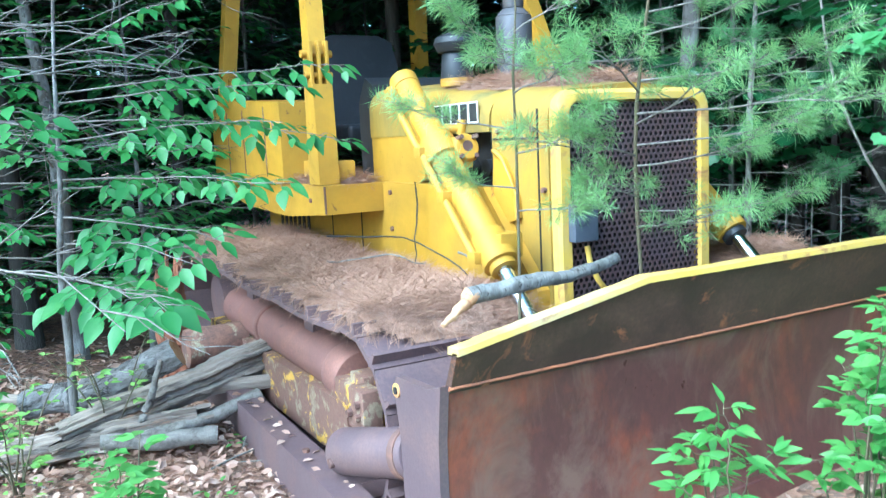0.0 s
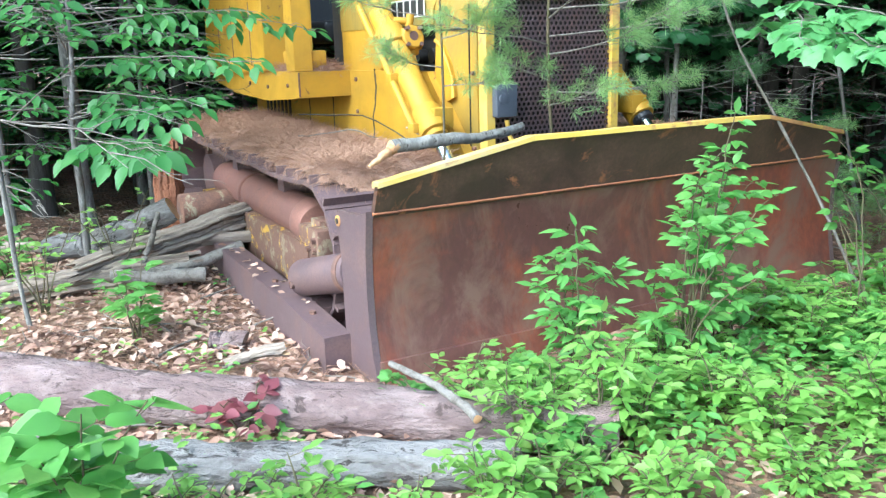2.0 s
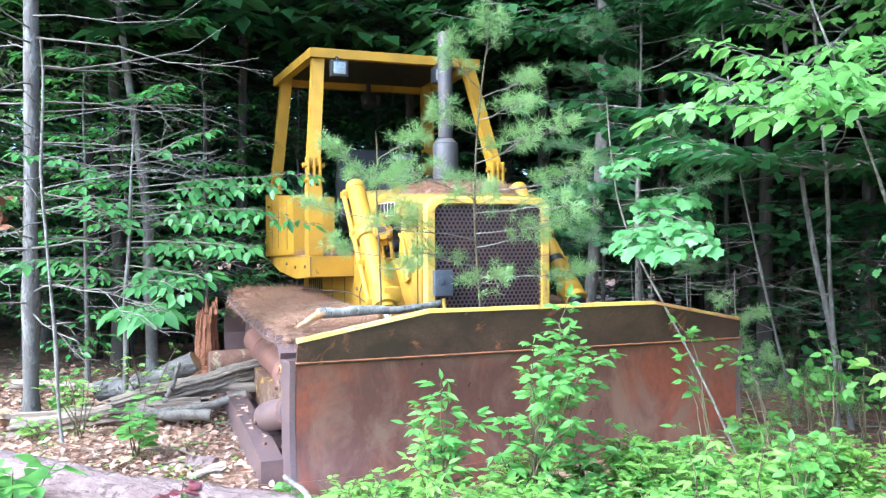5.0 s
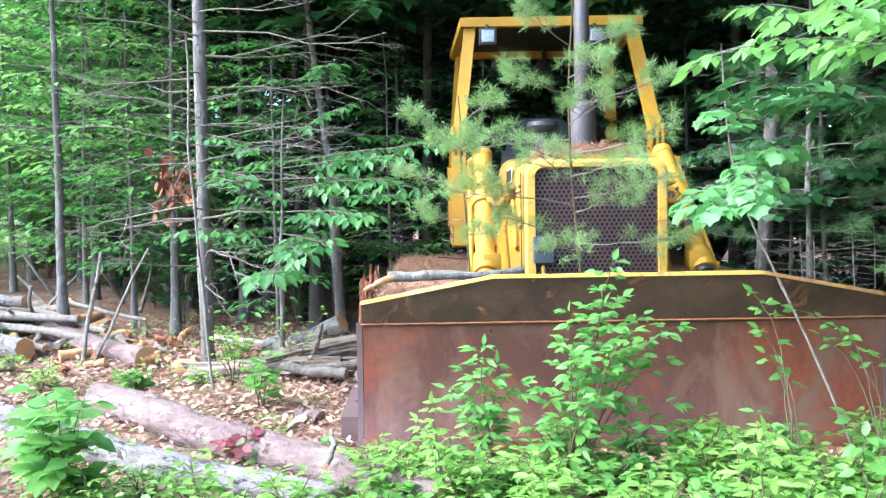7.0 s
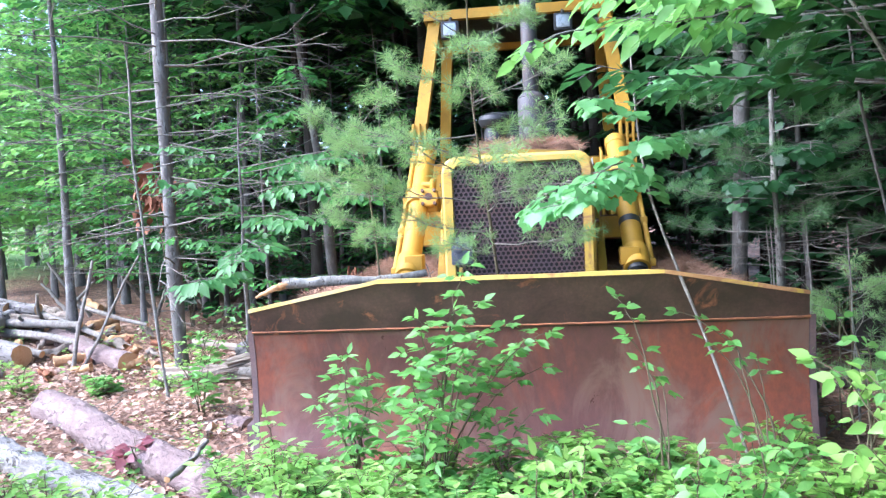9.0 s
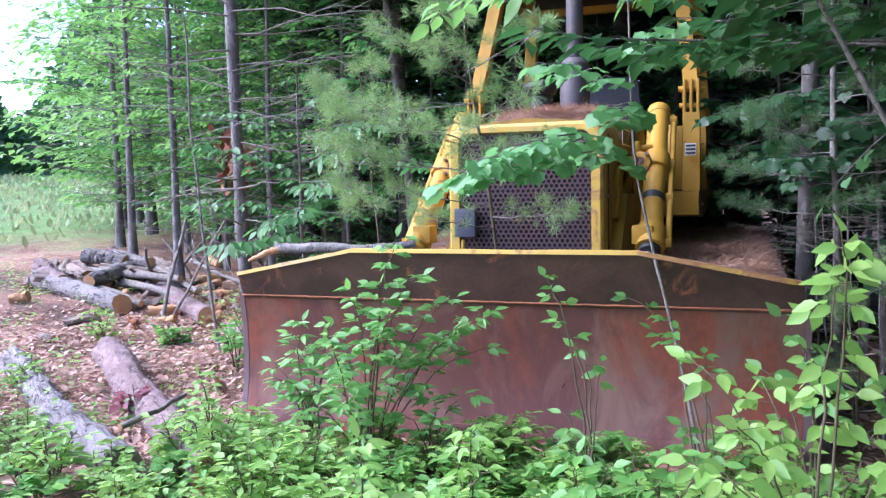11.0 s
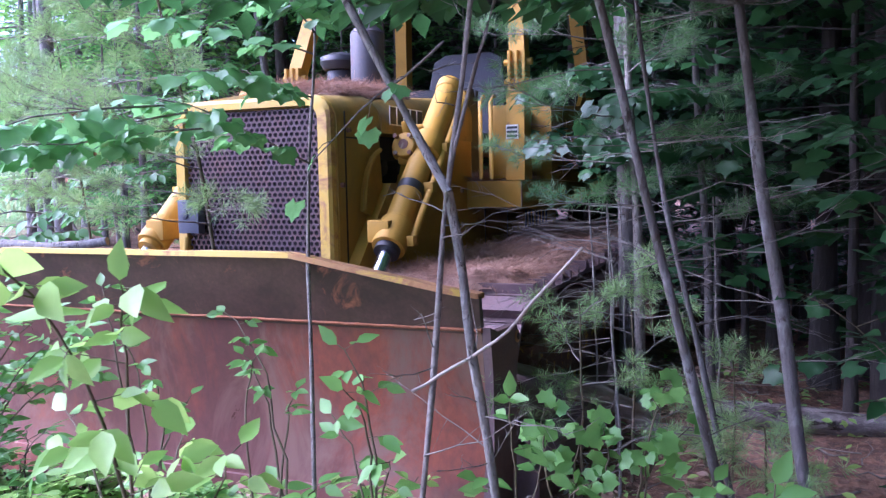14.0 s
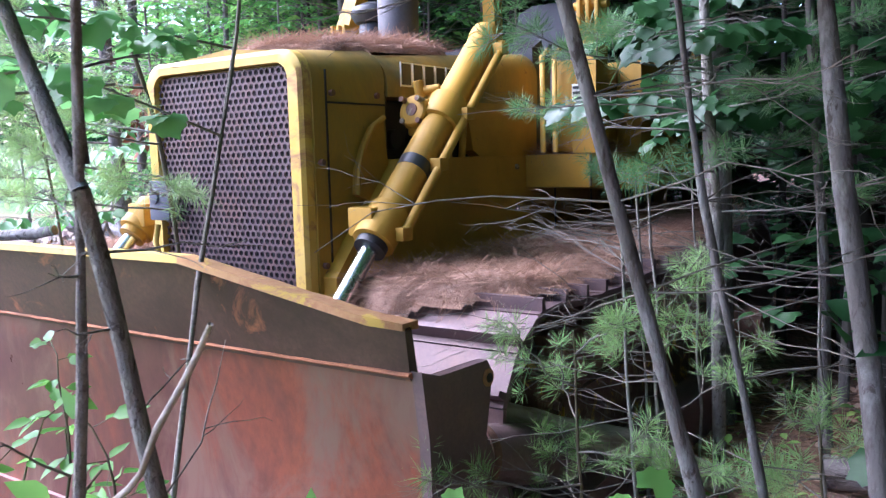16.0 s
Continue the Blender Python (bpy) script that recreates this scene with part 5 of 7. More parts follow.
# ---- beech saplings over the near track ----
def build_beech():
    r = np.random.default_rng(31)
    t = plant("beech_sapling", (-2.41, 4.75, 0.0), "smooth grey beech sapling with layered fresh green leaves", "beech tree")
    o = np.array([-2.41, 4.75, 0])
    trunk, wood, leaves = Geo(), Geo(), Leaves()
    bare_stem(trunk, [(0.06, 0.2, 0), (0.03, 0.05, 0.9), (0.0, -0.08, 2.0), (-0.16, -0.1, 3.2), (-0.4, 0, 5.5)], 0.075, 0.03, 12, 4, 0.012)
    part("trunk", trunk, BARK, t)
    for k in range(16):
        z = 1.2 + 0.26 * k
        a = 2.4 * k + 0.6
        L = r.uniform(0.8, 1.7)
        p = np.array([0.02 - 0.06 * max(0, z - 2), -0.05, z])
        spray(wood, leaves, p, p + [math.cos(a) * L, math.sin(a) * L - 0.3, r.uniform(-0.2, 0.2)], r, 0.115, 0.10, 0.34, -0.03, 0.009, 5)
    part("branchwork", wood, BARK, t)
    part("foliage", leaves.geo(OVAL), BEECHLEAF, t)

    r = np.random.default_rng(32)
    base = np.array([-2.62, 2.55, 0.0])
    t = plant("beech_sapling", base, "thin beech sapling with drooping layers of bright leaves beside the track", "beech tree")
    trunk, wood, leaves = Geo(), Geo(), Leaves()
    bare_stem(trunk, [(0, 0, 0), (0.0, 0.0, 0.8), (0.04, -0.1, 1.6), (0.1, -0.2, 2.6)], 0.028, 0.008, 8, 5, 0.012)
    part("trunk", trunk, BARK, t)
    # sprays reach out over the track and towards the clearing
    for a, b, s in (((0, 0, 1.35), (0.55, -1.15, 1.32), 0.125), ((0, 0, 1.05), (0.16, -1.75, 1.02), 0.150), ((0.05, -0.1, 1.75), (1.05, -0.75, 1.78), 0.115),
                    ((0.05, -0.1, 1.95), (1.25, -0.65, 2.02), 0.115), ((0.02, 0, 1.5), (1.0, -0.55, 1.45), 0.11), ((0.02, 0, 1.62), (-0.2, -1.3, 1.75), 0.11),
                    ((0.0, 0, 1.3), (-0.75, -0.8, 1.4), 0.11), ((0.06, -0.1, 2.1), (-0.8, -0.5, 2.2), 0.11),
                    ((0.06, -0.1, 2.2), (0.7, -0.5, 2.45), 0.105), ((0.02, 0, 1.2), (0.35, -1.35, 1.22), 0.12),
                    ((0.05, -0.1, 1.85), (1.42, -0.72, 1.86), 0.12), ((0.05, -0.1, 2.0), (1.5, -0.6, 2.06), 0.115), ((0.02, -0.05, 1.55), (0.85, -1.15, 1.50), 0.125)):
        spray(wood, leaves, a, b, r, s * 0.9, 0.085, 0.26, -0.03, 0.006, 4, 0.6, (-0.15, -0.35, 1))
    part("branchwork", wood, TWIG, t)
    part("foliage", leaves.geo(OVAL), FRESHBEECH, t)


build_beech()

def build_vines():
    r = np.random.default_rng(35)
    t = plant("dead_vine", (-0.95, 1.6, 0.9), "thin dead vine stems hanging before the yellow panel", "vine")
    o = np.array([-0.95, 1.6, 0.9])
    for k, pts in enumerate((((-0.66, 2.05, 1.42), (-0.70, 1.98, 1.15), (-0.74, 1.95, 0.88)), ((-1.15, 2.3, 1.12), (-0.80, 1.85, 1.12), (-0.70, 1.4, 0.95), (-0.72, 1.1, 0.62)),
                             ((-1.2, 2.2, 0.98), (-0.95, 1.9, 1.02), (-0.8, 1.7, 0.98)), ((-0.70, 1.5, 1.05), (-0.72, 1.2, 1.02), (-0.8, 0.9, 1.05)))):
        g = Geo()
        bare_stem(g, np.array(pts) - o, 0.006, 0.003, 6, 400 + k, 0.01)
        part("vine_stem", g, TWIG if k > 1 else DARKBARK, t)
    t = plant("dead_sapling", (-3.05, 1.75, 0.0), "leaning dead sapling with fine bleached twigs", "sapling")
    g, w = Geo(), Geo()
    c = bare_stem(g, [(0, 0, 0), (-0.05, -0.1, 1.0), (-0.1, -0.15, 2.0), (-0.1, -0.2, 3.0)], 0.016, 0.008, 7, 410, 0.012)
    part("trunk", g, STEMBARK, t)
    for k in range(11):
        z = 1.7 + 0.08 * k
        twiggy(w, (-0.1, -0.16, z), (1, r.normal(0.1, 0.5), r.uniform(-0.2, 0.25)) if k % 2 else (-0.3, -1, r.uniform(-0.1, 0.3)), r.uniform(0.6, 1.8), r, 2, 0.005)
    part("dead_branchwork", w, STEMBARK, t)


build_vines()

# ---- young pines behind and over the blade ----
PG = "young pines behind the blade"
PL = "airy young white pine growing up between blade and grille"
open_pine("pine_sapling", [(-0.08, 0.66, 0.0), (-0.14, 0.68, 1.1), (-0.22, 0.62, 1.7), (-0.26, 0.45, 2.3), (-0.24, 0.30, 2.9)], 0.014,
          [(1.20, (-0.42, -0.02, 1.36)), (1.28, (0.40, 0.10, 1.32)), (1.35, (-0.75, 0.20, 1.55)), (1.5, (0.05, -0.20, 1.62)), (1.55, (-1.10, 0.25, 1.80)), (1.6, (0.32, -0.12, 1.75)),
           (1.7, (-0.55, -0.25, 1.92)), (1.75, (-0.14, -0.60, 1.86)), (1.85, (-0.95, 0.06, 2.10)), (1.9, (0.24, -0.24, 2.06)), (2.0, (-1.25, 0.45, 2.02)), (2.1, (-0.17, -0.26, 2.20)),
           (2.2, (0.30, 0.0, 2.38)), (2.3, (-0.75, 0.05, 2.42)), (2.4, (-0.18, -0.18, 2.46)), (2.55, (0.15, 0.25, 2.75)), (2.6, (-0.55, 0.15, 2.8)), (2.8, (-0.3, 0.1, 3.0))], PL, 41, PINE, 0.080, PG, twigs=11)
open_pine("pine_sapling", [(-0.95, 0.60, 0.0), (-0.93, 0.58, 1.1), (-0.98, 0.5, 1.9), (-1.0, 0.45, 2.3)], 0.010,
          [(1.35, (-0.85, 0.15, 1.42)), (1.45, (-1.35, 0.65, 1.55)), (1.6, (-0.80, 0.05, 1.72)), (1.7, (-1.45, 0.75, 1.85)), (1.85, (-1.0, 0.1, 2.0)), (2.0, (-1.30, 0.6, 2.2)), (2.1, (-0.85, 0.25, 2.3))],
          PL, 43, PINE, 0.080, PG, twigs=10)
PR = np.random.default_rng(56)
# needles take the darkened pine green in place of shade
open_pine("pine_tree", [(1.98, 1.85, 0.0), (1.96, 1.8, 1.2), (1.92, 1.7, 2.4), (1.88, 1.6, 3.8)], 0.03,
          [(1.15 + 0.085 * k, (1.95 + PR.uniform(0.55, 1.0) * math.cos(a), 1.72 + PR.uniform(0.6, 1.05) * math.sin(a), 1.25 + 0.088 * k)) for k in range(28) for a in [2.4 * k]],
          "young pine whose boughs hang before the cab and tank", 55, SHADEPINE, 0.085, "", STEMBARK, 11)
SEED = "small pine seedling with bright tufts against the rusty track"
for k, (x, y, h, w) in enumerate(((1.95, 0.45, 0.85, 0.42), (2.12, 0.75, 0.95, 0.45), (2.55, 0.9, 0.55, 0.3), (2.7, 0.35, 0.42, 0.25))):
    ring = [(h * (0.25 + 0.12 * q), (x + w * math.cos(2.1 * q + k) * (1.1 - 0.12 * q), y - 0.08 + w * math.sin(2.1 * q + k) * (1.1 - 0.12 * q), h * (0.36 + 0.125 * q))) for q in range(7)]
    open_pine("pine_sapling", [(x, y, 0.0), (x + 0.01, y, h * 0.5), (x, y - 0.03, h * 1.05)], 0.008, ring, SEED, 560 + k, PINE, 0.075, "pine seedlings on the forest floor", None, 4)
conifer("pine_sapling", (2.3, 3.0), 3.6, 0.03, 1.1, 1.2, 9, "young pine beside the machine with shade-darkened needles", 47, mat=DARKPINE, per=5, size=0.12, gap=0.08)

# ---- maple sapling reaching over the blade, and the hanging branch above ----
def build_maple():
    r = np.random.default_rng(51)
    base = np.array([1.22, -0.50, 0.0])
    t = plant("maple_sapling", base, "slender maple sapling with lobed green leaves in front of the blade", "maple tree")
    trunk, wood, leaves = Geo(), Geo(), Leaves()
    bare_stem(trunk, [(0, -0.08, 0), (-0.12, 0.12, 0.5), (-0.26, 0.36, 1.0), (-0.33, 0.46, 1.2), (-0.42, 0.68, 1.6), (-0.46, 0.8, 2.0), (-0.48, 0.85, 2.6)], 0.010, 0.006, 7, 6, 0.006)
    part("trunk", trunk, TWIG, t)
    for a, b in (((-0.40, 0.62, 1.5), (-0.67, -0.18, 1.80)), ((-0.50, 0.30, 1.66), (-1.02, -0.78, 1.44)), ((-0.62, 0.0, 1.72), (-0.92, -0.85, 1.55)), ((-0.60, 0.1, 1.70), (-1.10, -0.45, 1.52)),
                 ((-0.44, 0.72, 1.8), (-0.42, -0.25, 1.78)), ((-0.46, 0.8, 2.0), (-0.75, 0.1, 2.05)), ((-0.46, 0.8, 2.1), (-0.25, 0.1, 2.15))):
        spray(wood, leaves, a, b, r, 0.098, 0.075, 0.17, -0.03, 0.005, 4, 0.7)
    part("branchwork", wood, TWIG, t)
    part("foliage", leaves.geo(MAPLE), MAPLELEAF, t)

    r = np.random.default_rng(52)
    base = np.array([3.6, -0.3, 0.0])
    t = plant("cherry_tree", base, "young tree whose long leafy branches hang over the blade", "tree")
    trunk, wood, leaves = Geo(), Geo(), Leaves()
    bare_stem(trunk, [(0, 0, 0), (-0.1, -0.05, 1.5), (-0.25, -0.1, 3.0), (-0.3, -0.1, 5.5)], 0.06, 0.03, 10, 7, 0.01)
    part("trunk", trunk, BARK, t)
    main = [(-0.28, -0.1, 3.6), (-1.1, -0.3, 3.3), (-2.1, -0.55, 2.66), (-3.1, -0.85, 2.28)]
    c = bare_stem(wood, main, 0.018, 0.006, 6, 8, 0.015)
    for k, (u, dx, dy, dz) in enumerate(((4, -0.5, -0.5, -0.1), (5, -0.5, 0.5, 0.0), (6, -0.4, -0.6, -0.15), (7, -0.5, 0.5, 0.05), (8, -0.5, -0.45, -0.1), (9, -0.5, 0.4, 0.1),
                                        (10, -0.5, -0.4, -0.1), (11, -0.45, 0.3, 0.0), (12, -0.4, -0.3, -0.05), (13, -0.4, 0.05, -0.05), (7, -0.6, 0.1, 0.25), (10, -0.6, 0.0, 0.25))):
        spray(wood, leaves, c[u], c[u] + [dx, dy, dz], r, 0.105, 0.09, 0.2, -0.02, 0.005, 4, 0.5)
    c = bare_stem(wood, [(-0.28, -0.1, 3.4), (-1.1, -0.7, 3.05), (-1.9, -1.0, 2.56), (-2.75, -1.25, 2.24)], 0.016, 0.005, 6, 9, 0.015)
    for u in range(4, 14):
        for e in (-1, 1):
            d = np.array([-0.5, 0.45 * e, r.uniform(-0.15, 0.12)])
            spray(wood, leaves, c[u], c[u] + d * r.uniform(0.7, 1.1), r, 0.115, 0.06, 0.2, -0.02, 0.004, 4, 0.5, (-0.1, -0.3, 1))
    c = bare_stem(wood, [(-0.28, -0.1, 3.3), (-0.9, -0.9, 2.9), (-1.7, -1.45, 2.40), (-2.7, -1.6, 2.16)], 0.014, 0.005, 6, 11, 0.015)
    for u in range(5, 14):
        for e in (-1, 1):
            d = np.array([-0.4, 0.42 * e, r.uniform(-0.06, 0.10)])
            spray(wood, leaves, c[u], c[u] + d * r.uniform(0.6, 1.0), r, 0.115, 0.07, 0.2, -0.02, 0.004, 3, 0.4, (-0.1, -0.3, 1))
    part("branchwork", wood, BARK, t)
    part("foliage", leaves.geo(OVAL), LEAF, t)

    # a maple over the far track, its shade put into the leaf colour
    r = np.random.default_rng(53)
    t = plant("maple_tree", (2.35, 2.25, 0.0), "slender maple with shade-darkened green leaves over the far track", "maple tree")
    trunk, wood, leaves = Geo(), Geo(), Leaves()
    c = bare_stem(trunk, [(0, 0, 0), (-0.05, 0, 1.2), (-0.12, -0.08, 2.4), (-0.2, -0.1, 4.2)], 0.03, 0.012, 9, 10, 0.01)
    part("trunk", trunk, BARK, t)
    for k in range(26):
        i = 6 + k % 8
        a = 3.7 + 1.0 * math.sin(2.4 * k) + 0.7 * math.cos(1.3 * k)
        L = r.uniform(0.6, 1.35)
        spray(wood, leaves, c[i], c[i] + [math.cos(a) * L, math.sin(a) * L, r.uniform(-0.25, 0.15)], r, 0.11, 0.10, 0.26, -0.03, 0.006, 4, 0.7, (0, -0.3, 1))
    part("branchwork", wood, BARK, t)
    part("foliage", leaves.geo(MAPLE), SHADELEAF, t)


build_maple()


# ---- the forked sapling and stems at the blade's end ----
def build_fork():
    r = np.random.default_rng(61)
    base = np.array([2.12, -0.96, 0.0])
    t = plant("forked_sapling", (2.12, -0.96, 0.0), "bare grey forked sapling standing close to the blade's end", "tree")
    trunk, twigs, leaves = Geo(), Geo(), Leaves()
    F = np.array([2.0, -1.15, 1.385]) - base
    bare_stem(trunk, [(0, 0, 0), 0.5 * F + [0.005, 0.005, 0], F], 0.0145, 0.012, 9, 1, 0.003)
    L = np.array([1.57, -1.18, 2.2]) - base
    bare_stem(trunk, [F, (F + L) / 2 + [-0.005, 0, 0], L, L + [-0.45, 0.0, 0.85]], 0.012, 0.007, 8, 2, 0.003)
    part("trunk", trunk, STEMBARK, t)
    # a second thinner stem crosses it at the fork and goes on up
    s2 = Geo()
    bare_stem(s2, [(-0.25, -0.27, 0), (-0.20, -0.23, 0.5), (-0.16, -0.20, 1.0), (-0.12, -0.18, 1.4), (-0.05, -0.22, 1.77), (0.02, -0.24, 2.3), (0.1, -0.2, 3.0)], 0.009, 0.006, 7, 5, 0.006)
    R2 = np.array([2.22, -1.25, 2.0]) - base
    bare_stem(s2, [(-0.12, -0.18, 1.42), (-0.02, -0.24, 1.7), R2, R2 + [0.15, 0, 0.5]], 0.006, 0.003, 6, 4, 0.006)
    part("second_stem", s2, TWIG, t)
    a, b = np.array([1.90, -1.17, 0.88]) - base, np.array([2.36, -1.25, 1.26]) - base
    bent = Geo()
    bare_stem(bent, [a, (a + b) / 2 + [0.03, 0, -0.03], b], 0.005, 0.0035, 6, 6, 0.003)
    part("bent_branch", bent, PALEWOOD, t, "pale barkless bent branch")
    for k in range(26):
        z = r.uniform(0.3, 2.0)
        p = np.array([-0.25 + 0.09 * z, -0.27 + 0.06 * z, z]) if k % 2 else np.array([-0.087 * z, -0.137 * z, z])
        q = r.uniform(0, 6.28)
        twiggy(twigs, p, (math.cos(q), math.sin(q), r.uniform(-0.1, 0.6)), r.uniform(0.10, 0.36), r, 1, 0.0022)
    part("twigwork", twigs, TWIG, t)
    w = Geo()
    # beech spray hanging behind the fork
    spray(w, leaves, (-0.12, -0.2, 1.75), (-0.45, -0.25, 1.42), r, 0.065, 0.12, 0.10, -0.02, 0.004, 2, 0.9)
    part("branchwork", w, TWIG, t)
    part("foliage", leaves.geo(MAPLE), MAPLELEAF, t)


build_fork()


def stem_tree(name, base, pts, r0, r1, bark, label, seed, twigs_n=18, crown=True):
    r = np.random.default_rng(seed)
    t = plant(name, (*base, 0.0), label, "tree")
    g, w, leaves, w2 = Geo(), Geo(), Leaves(), Geo()
    c = bare_stem(g, pts, r0, r1, 10, seed, 0.006)
    part("trunk", g, bark, t)
    for k in range(twigs_n):
        i = r.integers(2, 10)
        a = r.uniform(-0.5, 3.6)
        twiggy(w, c[i], (math.cos(a), math.sin(a), r.uniform(-0.25, 0.25)), r.uniform(0.25, 0.75), r, 2, 0.0026)
    if twigs_n:
        part("dead_branchwork", w, TWIG, t, "thin grey dead branches")
    # unseen crown overhead, made large and dense to shade the far side
    if crown:
        for k in range(34):
            i = 9 + k % 5
            a = 2.4 * k
            L = r.uniform(0.8, 1.9)
            spray(w2, leaves, c[i], c[i] + [math.cos(a) * L, math.sin(a) * L, r.uniform(0.1, 0.6)], r, 0.17, 0.10, 0.45, 0, 0.01, 5)
        part("branchwork", w2, bark, t)
        part("crown", leaves.geo(FARLEAF), SHADEWOODLEAF, t)


# darker barks on these young trees put this side's shade into the colour
stem_tree("young_tree", (2.63, 0.02), [(0, 0, 0), (-0.18, -0.12, 0.8), (-0.31, -0.21, 1.4), (-0.49, -0.34, 2.2), (-0.9, -0.5, 4.5)], 0.019, 0.012, BARK,
          "thin leaning grey tree beside the rusted track", 71, 16)
stem_tree("young_tree", (2.89, 0.14), [(0, 0, 0), (-0.12, 0.10, 0.8), (-0.21, 0.17, 1.4), (-0.33, 0.26, 2.2), (-0.6, 0.4, 5.5)], 0.027, 0.018, BARK,
          "leaning grey tree on the shaded forest floor", 72, 14)
stem_tree("young_tree", (1.80, 2.52), [(0, 0, 0), (0, -0.1, 1.0), (0.03, -0.3, 2.0), (0.0, -0.4, 4), (-0.1, -0.4, 6.5)], 0.065, 0.05, BARK,
          "lichen-spotted grey tree standing against the track", 73, 12)
stem_tree("young_tree", (2.60, 0.42), [(0, 0, 0), (-0.14, 0.05, 0.6), (-0.33, 0.1, 1.4), (-0.45, 0.2, 2.2), (-0.55, 0.3, 3.5)], 0.013, 0.008, BARK,
          "thin dead sapling in the shade beside the track", 74, 22, False)
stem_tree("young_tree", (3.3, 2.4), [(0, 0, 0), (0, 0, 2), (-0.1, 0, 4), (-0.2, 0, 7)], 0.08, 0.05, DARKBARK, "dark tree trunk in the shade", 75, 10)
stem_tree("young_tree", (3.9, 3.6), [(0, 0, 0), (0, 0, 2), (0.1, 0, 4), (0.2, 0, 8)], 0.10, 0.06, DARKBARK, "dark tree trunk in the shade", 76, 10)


def brush():
    """Fine dead pine twigs that cross the far track."""
    r = np.random.default_rng(77)
    for k, (x, y) in enumerate(((2.0, 1.05), (2.1, 0.55), (2.45, 1.6), (1.84, 1.35), (1.92, 1.78))):
        t = plant("dead_branch", (x, y, 0.0), "tangle of fine grey dead twigs against the track", "branch")
        stem, w = Geo(), Geo()
        bare_stem(stem, [(0, 0, 0), (-0.02, 0, 0.6), (-0.05, -0.02, 1.3)], 0.008, 0.004, 6, 80 + k, 0.01)
        part("stem", stem, STEMBARK, t)
        for j in range(9):
            a = r.uniform(2.4, 5.2)
            twiggy(w, (-0.02, 0, r.uniform(0.35, 1.3)), (math.cos(a), math.sin(a), r.uniform(-0.25, 0.3)), r.uniform(0.35, 0.85), r, 2, 0.0026)
        part("twigwork", w, TWIG, t)


brush()


# ---- shrubs in front of the blade ----
SH = "leafy green shrub growing against the rusted blade"
wand_shrub("shrub", (-0.90, -0.52), [(-0.90, -0.54, 0.76), (-1.12, -0.52, 0.52), (-0.70, -0.58, 0.56), (-0.98, -0.72, 0.48), (-0.82, -0.44, 0.64), (-1.02, -0.48, 0.62), (-0.78, -0.68, 0.42), (-1.0, -0.6, 0.36)],
           LEAF, 0.082, SH, 101, SLIM, 0.25, 0.055, 5, 0.11)
wand_shrub("shrub", (-0.50, -0.72), [(-0.60, -0.70, 0.55), (-0.38, -0.66, 0.50), (-0.52, -0.84, 0.42), (-0.30, -0.8, 0.36), (-0.66, -0.82, 0.36)], LEAF, 0.085, SH, 102, SLIM, 0.25, 0.06, 5, 0.11)
wand_shrub("shrub", (-0.42, -0.76), [(-0.22, -0.80, 1.24), (-0.28, -0.86, 1.02), (-0.46, -0.84, 0.98), (-0.14, -0.66, 1.04), (0.00, -0.55, 0.92), (0.06, -0.44, 0.76), (-0.52, -0.90, 0.82), (-0.08, -0.40, 0.72),
           (-0.36, -0.70, 0.78), (0.14, -0.50, 0.66), (-0.45, -1.12, 0.80), (-0.34, -1.18, 0.60), (-0.16, -1.02, 0.90), (0.20, -0.56, 0.86)], LEAF, 0.072, "tall arching shrub with rounded leaves in front of the blade", 103, OVAL, 0.40, 0.06, 5, 0.10)
wand_shrub("shrub", (-0.08, -0.72), [(-0.12, -0.62, 0.42), (0.08, -0.70, 0.46), (-0.02, -0.86, 0.36), (0.20, -0.78, 0.34), (-0.2, -0.8, 0.36)], LEAF, 0.08, SH, 105, SLIM, 0.25, 0.06, 5, 0.11)
SPARSE = "sparse twiggy shrub with small round leaves"
wand_shrub("shrub", (0.72, -0.86), [(0.51, -0.80, 1.06), (0.56, -0.76, 0.86), (0.74, -0.62, 0.64), (0.62, -0.70, 0.72)], LEAF, 0.07, SPARSE, 107, OVAL, 0.72, 0.07, 3, 0.07)
wand_shrub("shrub", (1.22, -0.80), [(0.84, -0.54, 0.94), (1.08, -0.68, 0.82), (0.96, -0.60, 0.80), (1.2, -0.62, 0.70)], LEAF, 0.068, SPARSE, 108, OVAL, 0.70, 0.07, 3, 0.07)
wand_shrub("shrub", (0.66, -0.82), [(0.56, -0.70, 0.40), (0.76, -0.78, 0.34), (0.64, -0.95, 0.30)], LEAF, 0.085, SH, 109, SLIM, 0.3, 0.07, 4, 0.10)
wand_shrub("shrub", (1.20, -0.72), [(1.10, -0.62, 0.36), (1.32, -0.70, 0.40), (1.22, -0.86, 0.32), (1.42, -0.62, 0.34)], LEAF, 0.09, SH, 110, OVAL, 0.3, 0.07, 4, 0.10)
wand_shrub("shrub", (1.58, -1.75), [(1.64, -1.88, 1.24), (1.60, -2.16, 1.34), (1.59, -1.47, 0.80), (1.18, -1.60, 0.88), (1.41, -1.46, 0.80), (1.35, -1.92, 0.74), (1.76, -1.60, 0.66), (1.20, -1.86, 0.60),
           (1.80, -1.92, 0.66), (1.52, -1.62, 0.62), (1.30, -1.68, 0.50)], LIMELEAF, 0.088, "tall shrub with large yellow-green leaves at the blade's end", 111, OVAL, 0.42, 0.075, 3, 0.10, 0.8, (0.1, -0.9, 0.7))
